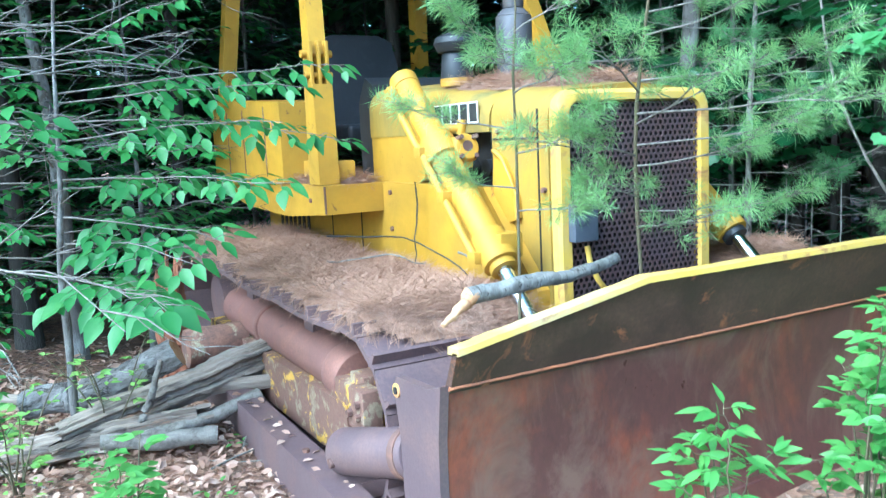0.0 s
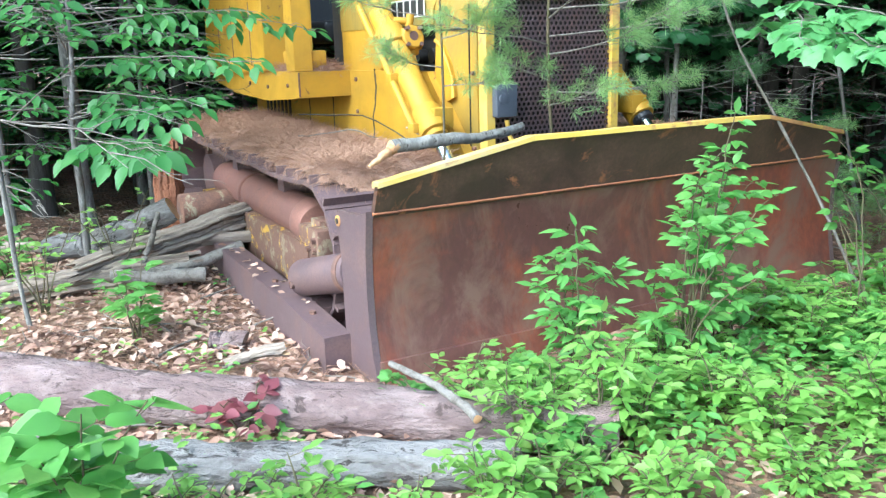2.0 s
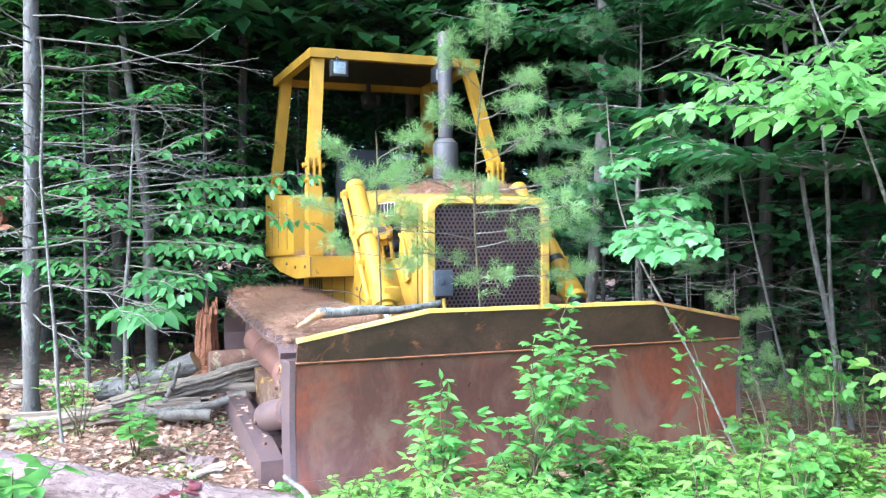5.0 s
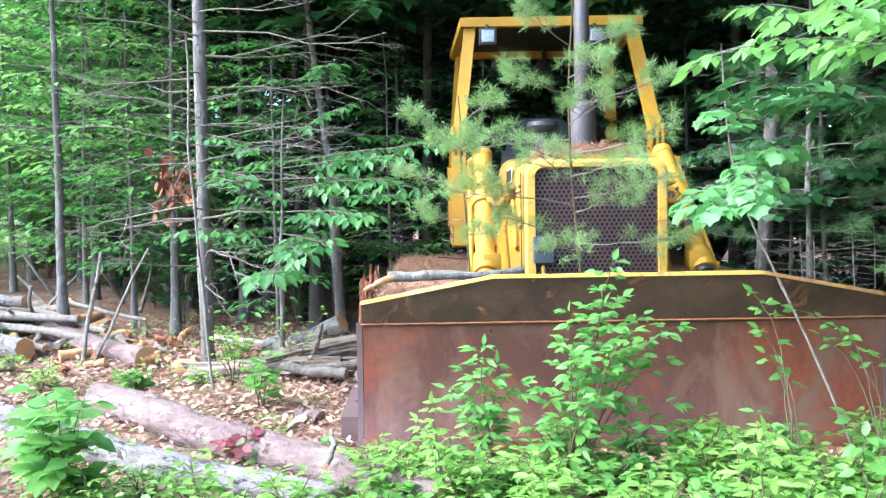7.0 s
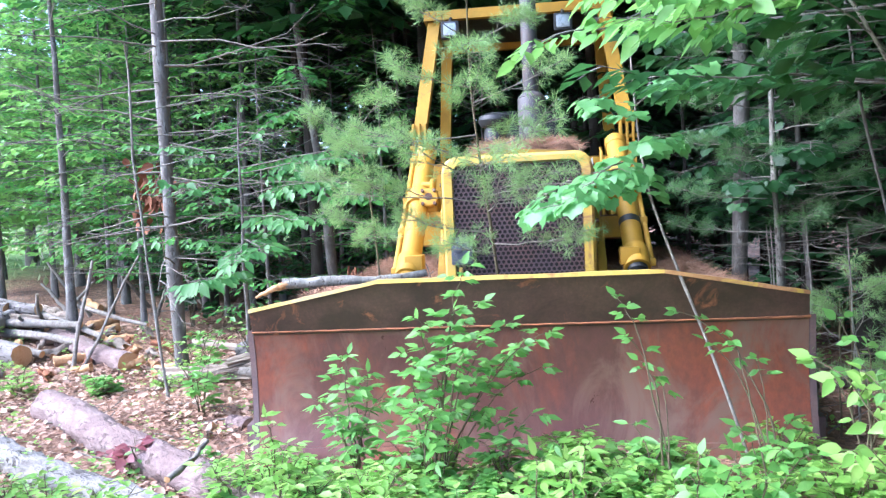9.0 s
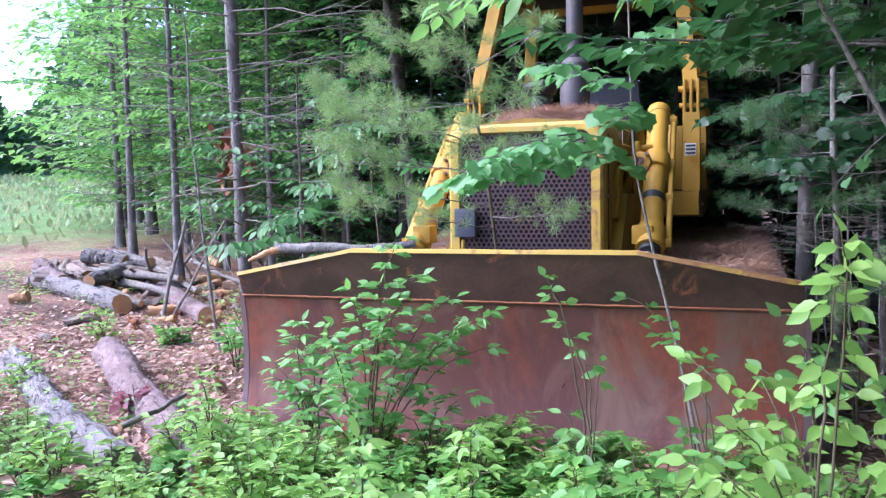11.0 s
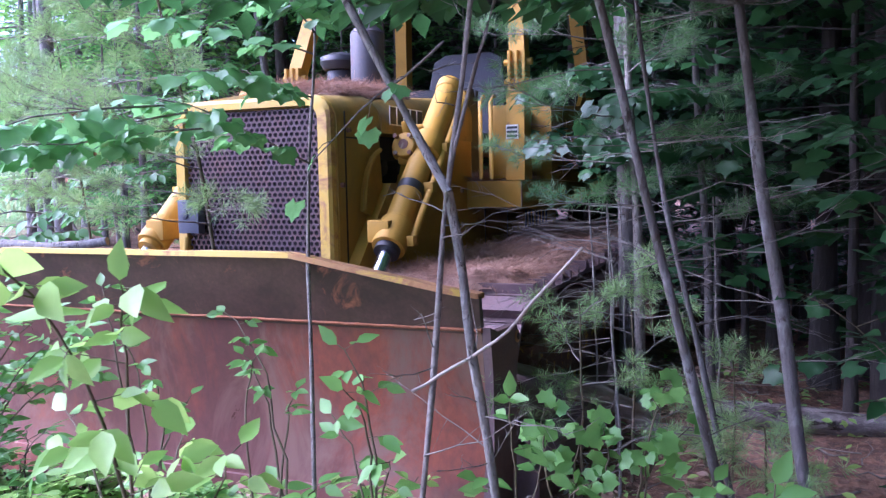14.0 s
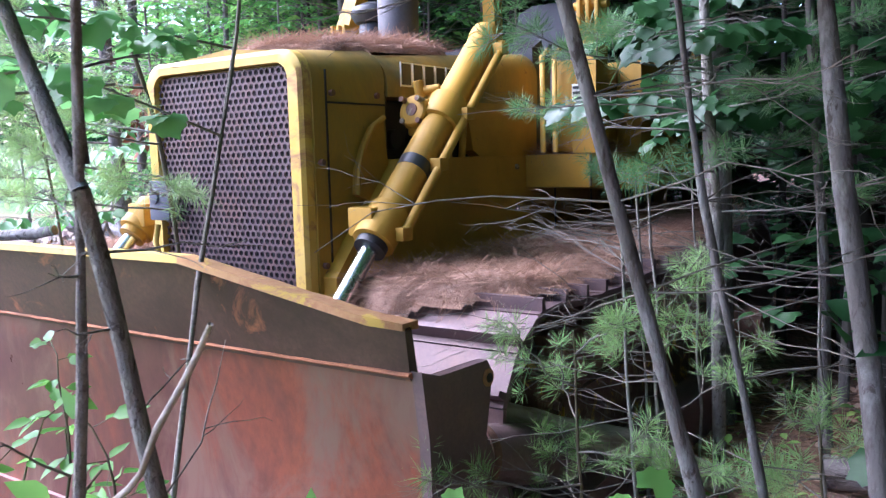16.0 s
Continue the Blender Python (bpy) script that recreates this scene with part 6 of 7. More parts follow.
wand_shrub("shrub", (1.64, -0.88), [(1.51, -0.87, 0.92), (1.60, -1.00, 0.82), (1.44, -0.80, 0.68), (1.72, -0.92, 0.6)], LEAF, 0.085, SPARSE, 113, OVAL, 0.6, 0.08, 2, 0.07, 0.6, (0.1, -0.9, 0.7))
wand_shrub("shrub", (1.05, -1.30), [(0.95, -1.25, 0.42), (1.15, -1.35, 0.46), (1.05, -1.5, 0.36), (1.3, -1.25, 0.4)], LEAF, 0.085, SH, 114, OVAL, 0.3, 0.07, 3, 0.10)
shrub("shrub", (-1.42, -0.42), 0.34, 0.2, 5, LIMELEAF, 0.075, "low bright green shrub at the blade's corner", 115, SLIM)
shrub("shrub", (-1.25, -0.85), 0.42, 0.22, 6, LIMELEAF, 0.07, "low bright green shrub at the blade's corner", 116, SLIM)
shrub("shrub", (-2.55, 1.25), 0.55, 0.22, 5, LEAF, 0.085, "small leafy sapling in the dead leaves", 117, OVAL)
shrub("shrub", (-2.95, 2.05), 0.7, 0.35, 6, LIMELEAF, 0.055, "twiggy pale green bush by the old logs", 118, OVAL, step=0.10, per=3)
shrub("shrub", (-2.45, 2.35), 0.75, 0.4, 6, LIMELEAF, 0.055, "twiggy pale green bush by the old logs", 119, OVAL, step=0.10, per=3)
shrub("shrub", (-3.1, 2.75), 0.6, 0.35, 6, LEAF, 0.075, "small leafy bush at the foot of the pine", 120, OVAL)
FLOOR = "leafy green shoots on the shaded ground"
wand_shrub("shrub", (2.05, -0.72), [(2.03, -0.78, 0.78), (2.10, -0.62, 0.6), (1.95, -0.85, 0.55)], LEAF, 0.08, FLOOR, 121, OVAL, 0.6, 0.08, 3, 0.09, 0.6, (0.2, -0.8, 0.7))
wand_shrub("shrub", (2.08, -0.28), [(2.0, -0.31, 0.62), (2.14, -0.22, 0.55), (1.98, -0.2, 0.45), (2.2, -0.36, 0.4)], LEAF, 0.075, FLOOR, 122, MAPLE, 0.5, 0.08, 3, 0.09, 0.6, (0.2, -0.8, 0.7))
wand_shrub("shrub", (2.26, -0.24), [(2.2, -0.28, 0.56), (2.40, -0.18, 0.70), (2.34, -0.3, 0.5), (2.46, -0.05, 0.52)], LEAF, 0.082, FLOOR, 123, MAPLE, 0.55, 0.09, 3, 0.09, 0.6, (0.2, -0.8, 0.7))
wand_shrub("shrub", (2.78, -1.05), [(2.76, -1.10, 0.72), (2.86, -1.12, 0.60), (2.66, -1.0, 0.55), (2.9, -0.95, 0.5)], LEAF, 0.085, FLOOR, 124, OVAL, 0.5, 0.08, 3, 0.09, 0.6, (0.2, -0.8, 0.7))
wand_shrub("shrub", (2.62, -0.42), [(2.58, -0.45, 0.48), (2.72, -0.4, 0.42), (2.55, -0.3, 0.36)], LEAF, 0.08, FLOOR, 125, OVAL, 0.5, 0.08, 3, 0.09, 0.6, (0.2, -0.8, 0.7))
shrub("shrub", (-3.09, -1.02), 0.76, 0.30, 8, LEAF, 0.125, "broad-leaved plant beside the fallen logs", 126, BROAD, per=3)
shrub("red_leaved_shrub", (-2.36, -0.22), 0.33, 0.16, 6, REDLEAF, 0.085, "crimson-leaved seedling between the fallen logs", 127, BROAD, per=3)

LOW = "low bright weed with serrated leaves before the blade"
wand_shrub("shrub", (-1.16, -1.05), [(-1.19, -1.08, 0.56), (-1.26, -1.0, 0.46), (-1.08, -1.12, 0.44), (-1.2, -1.2, 0.38)], LIMELEAF, 0.07, LOW, 130, SLIM, 0.2, 0.04, 3, 0.06)
wand_shrub("shrub", (0.30, -1.35), [(0.34, -1.38, 0.50), (0.24, -1.30, 0.40), (0.42, -1.42, 0.36)], LIMELEAF, 0.075, LOW, 131, SLIM, 0.3, 0.05, 3, 0.07)
wand_shrub("shrub", (0.12, -1.95), [(0.12, -1.98, 0.62), (0.04, -1.9, 0.44), (0.2, -2.0, 0.42)], LIMELEAF, 0.085, LOW, 132, SLIM, 0.3, 0.05, 3, 0.07)
wand_shrub("shrub", (0.82, -1.48), [(0.78, -1.45, 0.46), (0.92, -1.5, 0.44), (0.84, -1.62, 0.36)], LEAF, 0.075, LOW, 133, OVAL, 0.3, 0.06, 3, 0.08)


def weeds():
    """Low weedy clumps of different heights, thickest against the blade."""
    r = np.random.default_rng(136)
    W = [shrub("weed", (-0.8 + 0.5 * k, -0.95), h, 0.16, 7, m, sz, "pale green weed clump in front of the blade", 137 + k, tp, per=4, step=0.04, reach=0.12, bare=0.15, category="weed", group="weed clumps before the blade")
         for k, (h, m, sz, tp) in enumerate(((0.32, LIMELEAF, 0.062, MIDLEAF), (0.27, LEAF, 0.07, MAPLE), (0.38, LIMELEAF, 0.07, MIDLEAF), (0.24, LIMELEAF, 0.055, MIDLEAF), (0.30, LIMELEAF, 0.065, MIDLEAF)))]
    n = 0
    while n < 72:
        x, y = r.uniform(-1.75, 2.05), -0.40 - 2.3 * r.uniform() ** 1.15
        if x + y < -2.55 or (x > 1.7 and y < -1.6):
            continue
        c = copy_thing(W[n % 5], pose(x, y, float(ground_z(x, y)) - 0.02, 0, 0, r.uniform(0, 360)))
        c.scale = (1, 1, 1) if y > -1.8 else (0.8, 0.8, 0.75)
        n += 1
    for x, y, k in ((-1.6, -1.30, 0), (-1.42, -1.32, 3), (-1.85, -1.38, 2), (-2.15, -1.30, 3), (-2.4, -1.05, 0), (-1.3, -1.55, 4), (-1.7, -1.65, 1), (-2.05, -1.75, 0), (-2.7, -0.85, 3), (-2.9, -1.1, 0), (-3.3, -0.7, 3), (-2.5, -1.5, 1), (-3.6, 0.1, 0), (-4.2, -0.3, 3), (-3.3, 2.2, 3), (-3.9, 2.2, 1), (-4.6, 2.0, 0), (-5.2, 2.6, 3)):
        copy_thing(W[k], pose(x, y, float(ground_z(x, y)) - 0.02, 0, 0, r.uniform(0, 360)))


weeds()

# ---- low ground cover in front of the machine ----
def ground_cover():
    r = np.random.default_rng(131)
    leaves, lime = Leaves(), Leaves()
    def fill(n, x0, x1, y0, y1, h0, h1, size, keep):
        for _ in range(n):
            x, y = r.uniform(x0, x1), r.uniform(y0, y1)
            if not keep(x, y):
                continue
            h = r.uniform(h0, h1)
            z = float(ground_z(x, y))
            bank = lime if r.uniform() < 0.6 else leaves
            for k in range(r.integers(7, 13)):
                a = r.uniform(0, 6.28)
                w = r.uniform(0, 0.09)
                v = r.uniform(0.25, 1)
                p = np.array([x + math.cos(a) * w, y + math.sin(a) * w, z + h * v])
                bank.put(p, unit([math.cos(a), math.sin(a), r.uniform(-0.3, 0.5)]), unit([r.normal(0, 0.35), r.normal(0, 0.35), 1]), size * r.uniform(0.6, 1.25))
    front = lambda x, y: y < -0.62 - 0.15 * math.sin(3 * x) and x > -1.35 - 0.75 * (y + 0.6) * 0 and (x + y) > -2.15 - 0.9 * r.uniform()
    fill(1500, -1.6, 2.2, -3.6, -0.5, 0.05, 0.26, 0.055, front)
    fill(500, -3.0, 2.5, -4.2, -1.6, 0.05, 0.22, 0.055, lambda x, y: (x + y) > -4.4)
    fill(90, -3.8, -1.8, -0.6, 2.3, 0.05, 0.18, 0.045, lambda x, y: r.uniform() < 0.6)
    fill(260, -4.6, -2.2, -2.6, -0.2, 0.05, 0.25, 0.055, lambda x, y: True)
    fill(220, -8.5, -3.6, 0.8, 5.5, 0.05, 0.25, 0.06, lambda x, y: r.uniform() < 0.6)
    fill(200, 1.8, 4.5, -2.2, 4.0, 0.05, 0.25, 0.06, lambda x, y: r.uniform() < 0.5)
    for bank, m, lab in ((leaves, LEAF, "low green seedlings covering the ground"), (lime, LIMELEAF, "low yellow-green seedlings covering the ground")):
        ob = part("ground_cover", bank.geo(MIDLEAF), m)
        tagged(ob, lab, "undergrowth", kind="stuff")
    # grass and weeds on the open clearing
    far = Leaves()
    for _ in range(7000):
        d, s = r.uniform(9, 34), r.uniform(-9, 12)
        x, y = -0.75 * d - 0.66 * s - 1.0, 0.66 * d - 0.75 * s
        if -0.72 * x + 0.30 * y < 10.5 + 1.2 * math.sin(1.3 * x) * math.sin(1.1 * y) + r.normal(0, 0.9):
            continue
        a = r.uniform(0, 6.28)
        far.put(np.array([x, y, float(ground_z(x, y))]), unit([0.5 * math.cos(a), 0.5 * math.sin(a), 1]), unit([math.cos(a), math.sin(a), 0.3]), r.uniform(0.06, 0.24))
    ob = part("meadow_grass", far.geo(MIDLEAF), MEADOW)
    tagged(ob, "pale green grass and weeds on the open clearing", "grass", kind="stuff")


ground_cover()


# ---- litter: dead leaves and needles ----
def litter():
    r = np.random.default_rng(141)
    dead, ned = Leaves(), Leaves()
    for _ in range(9000):
        x, y = r.uniform(-6.5, 2.5), r.uniform(-4.5, 5.5)
        if x > -1.7 and y > -0.1 and not x > 2.0:
            continue
        a = r.uniform(0, 6.28)
        dead.put(np.array([x, y, float(ground_z(x, y)) + r.uniform(0.015, 0.04)]), np.array([math.cos(a), math.sin(a), r.normal(0, 0.25)]),
                 unit([r.normal(0, 0.4), r.normal(0, 0.4), 1]), r.uniform(0.045, 0.10))
    for _ in range(9000):
        x, y = r.uniform(-5.2, -1.72), r.uniform(-1.2, 4.2)
        a = r.uniform(0, 6.28)
        dead.put(np.array([x, y, float(ground_z(x, y)) + r.uniform(0.015, 0.05)]), np.array([math.cos(a), math.sin(a), r.normal(0, 0.35)]),
                 unit([r.normal(0, 0.5), r.normal(0, 0.5), 1]), r.uniform(0.035, 0.085))
    for _ in range(24):
        x, y, a = r.uniform(-1.80, -1.68), r.uniform(0.4, 2.6), r.uniform(0, 6.28)
        z = 0.17 + 0.073 * (y - 0.28) if y < 0.9 else 0.215 + 0.025 * (y - 0.9)
        dead.put(np.array([x, y, z + 0.01]), np.array([math.cos(a), math.sin(a), r.normal(0, 0.2)]), unit([r.normal(0, 0.4), r.normal(0, 0.4), 1]), r.uniform(0.03, 0.07))
    tagged(part("leaf_litter", dead.geo(MIDLEAF), DEADLEAF), "dry brown and pale dead leaves scattered on the ground", "dead leaves", kind="stuff")
    for _ in range(40000):
        x, y = (r.uniform(1.6, 6), r.uniform(-1.5, 7)) if r.uniform() < 0.6 else (r.uniform(-4, -1.6), r.uniform(-0.5, 3))
        a = r.uniform(0, 6.28)
        ned.put(np.array([x, y, float(ground_z(x, y)) + r.uniform(0.015, 0.035)]), np.array([math.cos(a), math.sin(a), r.normal(0, 0.12)]), np.array([0, 0, 1.0]), r.uniform(0.06, 0.12))
    thin = (np.array([(-0.009, 0, 0), (0.009, 0, 0), (0.006, 1, 0.03), (-0.006, 1, 0.03)]), [[[0, 1, 2, 3]]])
    tagged(part("needle_litter", ned.geo(thin), NEEDLES), "brown pine needles on the forest floor", "pine needles", kind="stuff")
    # needles that lie on the machine
    def mat_of_needles(name, lab, f, x0, x1, y0, y1, n, lift=0.03, hang=0.0):
        base, top = Geo(), Leaves()
        nx, ny = 30, 110
        ph = r.uniform(0, 6, 6)
        def rim(x, y):
            """Distance inside the ragged outline, and over one for the thick middle."""
            wob = 0.035 * math.sin(11 * y + ph[0]) + 0.025 * math.sin(23 * y + ph[1]) + 0.015 * math.sin(47 * y + ph[2])
            wof = 0.05 * math.sin(9 * x + ph[3]) + 0.03 * math.sin(21 * x + ph[4])
            out = x - x0 if x0 < 0 else x1 - x
            inn = x1 - x if x0 < 0 else x - x0
            slant = 0.20 * max(0, 0.38 - out) / 0.38 if hang > 0.5 else 0
            return min(out - 0.05 - wob, inn, y - y0 - slant - 0.06 - wof, y1 - y)
        xs, ys = np.linspace(x0, x1, nx), np.linspace(y0, y1, ny)
        X, Y = np.meshgrid(xs, ys, indexing="ij")
        E = np.vectorize(rim)(X, Y)
        bumps = 0.020 * np.sin(9 * X + 3 * Y) * np.sin(7 * Y) + 0.012 * np.sin(17 * X - 9 * Y + 1) + 0.006 * np.sin(31 * X + 11 * Y) * np.sin(27 * Y) + r.normal(0, 0.006, X.shape)
        Z = np.vectorize(f)(X, Y) + lift * np.clip(E / 0.10, 0, 1) ** 0.6 + bumps * np.clip(E / 0.05, 0, 1) - 0.010 * (E < 0.02)
        i, j = np.meshgrid(np.arange(nx - 1), np.arange(ny - 1), indexing="ij")
        q = np.stack([i * ny + j, (i + 1) * ny + j, (i + 1) * ny + j + 1, i * ny + j + 1], -1).reshape(-1, 4)
        base.add(np.stack([X, Y, Z], -1), q[E.reshape(-1)[q].max(1) > 0])
        k = 0
        while k < n:
            x, y = r.uniform(x0, x1), r.uniform(y0, y1)
            ed = rim(x, y)
            if ed < -0.01 or (ed > 0.07 and r.uniform() < 0.45):
                continue
            a = r.uniform(0, 6.28)
            z = f(x, y) + lift * min(1, max(0, ed / 0.10)) ** 0.6 + r.uniform(0, 0.012)
            top.put(np.array([x, y, z]), np.array([math.cos(a), math.sin(a), abs(r.normal(0, 0.30)) - (hang * r.uniform(0, 2.6) if ed < 0.05 else 0)]), unit([r.normal(0, 0.5), r.normal(0, 0.5), 1]), r.uniform(0.06, 0.14))
            k += 1
        t = thing(name, (0, 0, 0), lab, "pine needles", kind="stuff")
        part("bed", base, NEEDLEBED, t)
        part("loose_needles", top.geo(thin), NEEDLES, t)
    def track_top(x, y):
        u = (y - 0.98) / 3.02
        if u < 0:
            return 0.43 + 0.41 * math.sqrt(max(0, 1 - ((y - 0.98) / 0.41) ** 2)) + 0.055
        return 0.84 + 0.08 * u - 0.018 * abs(math.sin(math.pi * 3 * u)) - 0.03 * math.sin(math.pi * u) + 0.055
    mat_of_needles("pine_needle_mat", "thick mat of brown pine needles on the track", track_top, -1.60, -0.72, 0.60, 4.1, 52000, 0.045, 0.7)
    mat_of_needles("pine_needle_mat", "thick mat of brown pine needles on the track", track_top, 0.72, 1.58, 0.70, 4.1, 26000, 0.04, 0.7)
    mat_of_needles("pine_needle_heap", "heap of brown pine needles on the hood", lambda x, y: 1.935 + 0.085 * (y - 1.38) / 1.5 - 0.10 * abs(x) ** 3, -0.34, 0.42, 1.05, 2.1, 9000, 0.05, 0.2)
    for s in (-1, 1):
        a, b = sorted((s * 0.62, s * 0.99))
        mat_of_needles("pine_needle_mat", "brown pine needles lying on the side deck", lambda x, y: 1.408, a, b, 2.66, 3.32, 6000, 0.03, 0.3)


litter()


def fallen_twigs():
    r = np.random.default_rng(145)
    g = Geo()
    for _ in range(170):
        x, y = (r.uniform(-4.6, -1.75), r.uniform(-1.6, 3.2)) if r.uniform() < 0.6 else (r.uniform(1.75, 3.8), r.uniform(-1.2, 3.2))
        a, L = r.uniform(0, 6.28), r.uniform(0.10, 0.55)
        k = np.linspace(-0.5, 0.5, 5)
        px, py = x + k * L * math.cos(a) + r.normal(0, 0.012, 5), y + k * L * math.sin(a) + r.normal(0, 0.012, 5)
        pz = ground_z(px, py) + 0.03 + np.abs(r.normal(0, 0.012, 5)) + max(0, r.normal(0, 0.1)) * (k + 0.5)
        g.tube(np.stack([px, py, pz], -1), np.linspace(0.006, 0.002, 5) * r.uniform(0.5, 1.4), 4, False)
    tagged(part("fallen_twigs", g, TWIG), "thin grey twigs scattered over the dead leaves", "twigs", kind="stuff")


fallen_twigs()


# ---- fallen logs ----
def log(name, p, q, r0, r1, bark, label, seed, ends=True, cut=None, sides=18, rough=0.05, category="log", group=""):
    """A log: scaly bark, or deep lengthwise splits and ragged ends where it is weathered."""
    r = np.random.default_rng(seed)
    p, q = np.array(p, float), np.array(q, float)
    t = thing(name, tuple(p), label, category, group)
    g = Geo()
    split = bark is WEATHERED or bark is ROTTEN
    big = max(r0, r1) > 0.075
    k, sides = (60, 40) if big else (24, 20)
    u = np.linspace(0, 1, k)
    c = (q - p) * u[:, None]
    c[1:-1] += np.cumsum(r.normal(0, 0.004, (k - 2, 3)), axis=0) * np.sin(math.pi * u[1:-1])[:, None]
    rad = r0 + (r1 - r0) * u + rough * r0 * 0.5 * np.sin(9 * u + seed) * np.sin(4 * u)
    g.tube(c, rad, sides, False)
    v = g.v[0].reshape(k, sides, 3)
    ax = unit(q - p)
    cen = c[:, None, :]
    a = np.arange(sides) * 2 * math.pi / sides
    wave = 0.09 * np.sin(2 * a + seed)[None] + 0.05 * np.sin(3 * a[None] + 4 * u[:, None])
    if split:
        groove = np.repeat(r.choice([0.0, -0.10, -0.30, 0.06, 0.14], sides // 2), 2)[:sides] + r.normal(0, 0.05, sides)
        d = wave + groove[None] * (0.8 + 0.3 * np.sin(6 * u + 2)[:, None]) + r.normal(0, 0.02, (k, sides))
    else:
        flake = r.normal(0, 1, (k // 3 + 1, sides // 2))
        flake = np.repeat(np.repeat(flake, 3, 0)[:k], 2, 1)
        d = wave * 0.6 + rough * 0.5 * flake + rough * 0.35 * r.normal(0, 1, (k, sides))
    v += (v - cen) * d[:, :, None]
    turn = np.array((Vector(ax).to_track_quat("X", "Z")).to_matrix())
    if split:
        jag = np.repeat(r.uniform(-1, 0.6, sides // 2), 2) * max(r0, r1) * 1.6
        v[-1] += ax * jag[:, None]
        v[0] -= ax * np.roll(jag, 5)[:, None]
    v, ax = v @ turn, np.array([1.0, 0, 0])  # the grain runs along the log
    t.rotation_euler = Matrix(turn).to_euler()
    g.v[0] = v.reshape(-1, 3)
    part("bark", g, bark, t, smooth=not split)
    if ends:
        for e, i in ((0, 0), (1, k - 1)):
            f = Geo()
            ring = v[i]
            m = ring.mean(0) - ax * (0.003 if e == 0 else -0.003) - (ax * (2 * e - 1) * r0 * 0.6 if split else 0)
            f.add(np.concatenate([ring * 0.998 + m * 0.002, [m]]), [[b, (b + 1) % sides, sides] if e else [(b + 1) % sides, b, sides] for b in range(sides)])
            part("cut_end", f, cut or CUTWOOD, t, "ragged broken end" if split else "pale sawn log end")
    return t


def gz(x, y, up):
    return (x, y, float(ground_z(x, y)) + up)


log("fallen_log", gz(-3.78, 1.16, 0.13), gz(-1.12, -1.10, 0.10), 0.125, 0.105, PINKLOG, "long pinkish pine log lying in front of the machine", 151, rough=0.07)
log("fallen_log", gz(-4.40, 0.74, 0.11), gz(-1.62, -1.16, 0.10), 0.10, 0.088, GREYLOG, "long grey log with scaly peeling bark", 152, cut=WEATHERED, rough=0.13)
log("fallen_log", gz(-6.3, 4.75, 0.10), gz(-4.06, 3.0, 0.10), 0.125, 0.115, PINKLOG, "pinkish log with a pale sawn end", 153)
log("fallen_log", gz(-7.3, 3.9, 0.12), gz(-5.3, 3.1, 0.12), 0.14, 0.12, GREYLOG, "pale lichen-spotted log in the clearing", 154)
log("fallen_log", gz(-2.85, 2.95, 0.24), gz(-2.05, 2.49, 0.48), 0.085, 0.085, GREYLOG, "lichen-covered log with an orange sawn end", 155)
log("split_log", gz(-2.75, 2.30, 0.18), gz(-1.45, 2.54, 0.40), 0.075, 0.105, WEATHERED, "weathered split log with ragged grey grain", 156, True, WEATHERED, 16, 0.16)
log("split_log", gz(-3.5, 2.55, 0.10), gz(-2.0, 2.22, 0.16), 0.10, 0.075, WEATHERED, "grey weathered log split along its grain", 157, True, WEATHERED, 16, 0.16)
log("split_log", gz(-2.5, 2.55, 0.22), gz(-1.5, 2.34, 0.27), 0.05, 0.035, WEATHERED, "splintered grey slab leaning on the pile", 161, True, WEATHERED, 10, 0.1)
log("dead_branch", gz(-3.6, 3.5, 0.22), gz(-2.1, 2.45, 0.24), 0.04, 0.03, WEATHERED, "long grey weathered branch in the pile", 170, True, WEATHERED, 12, 0.08, "branch")
log("dead_branch", gz(-2.35, 2.16, 0.12), gz(-1.66, 2.22, 0.24), 0.035, 0.042, TWIG, "pale grey peeled branch in the pile", 158, True, WEATHERED, 10, 0.1, "branch")
log("dead_branch", gz(-2.55, 2.12, 0.16), gz(-1.97, 2.02, 0.12), 0.042, 0.05, TWIG, "pale grey peeled branch in the pile", 159, True, WEATHERED, 10, 0.1, "branch")
log("dead_branch", gz(-2.35, 2.25, 0.12), gz(-2.2, 2.20, 0.52), 0.026, 0.014, TWIG, "short grey stick standing in the pile", 160, True, WEATHERED, 8, 0.1, "branch")
log("dead_branch", gz(-2.22, 0.62, 0.05), gz(-2.02, 0.25, 0.20), 0.022, 0.03, WEATHERED, "short pale broken branch on the dead leaves", 162, True, CUTWOOD, 9, 0.1, "branch")
log("dead_branch", gz(-1.78, -0.42, 0.27), gz(-1.73, -1.04, 0.25), 0.012, 0.018, TWIG, "broken grey branch lying on the logs", 163, True, CUTWOOD, 9, 0.1, "branch")
log("wood_chunk", gz(-2.21, 0.99, 0.04), gz(-2.04, 0.90, 0.05), 0.065, 0.055, PINKLOG, "short dark chunk of log in the dead leaves", 164, True, WEATHERED, 14, 0.02, "wood chunk")
log("rotten_stump", gz(-1.88, 3.45, -0.02), gz(-1.86, 3.43, 0.82), 0.15, 0.09, ROTTEN, "ragged rotten reddish stump behind the log pile", 165, True, ROTTEN, 14, 0.1, "stump")
log("fallen_log", (1.53, 0.68, 0.50), (2.10, 1.50, 0.08), 0.06, 0.05, PALEWOOD, "pale grey log leaning on the track", 166, True, WEATHERED, 12, 0.08)
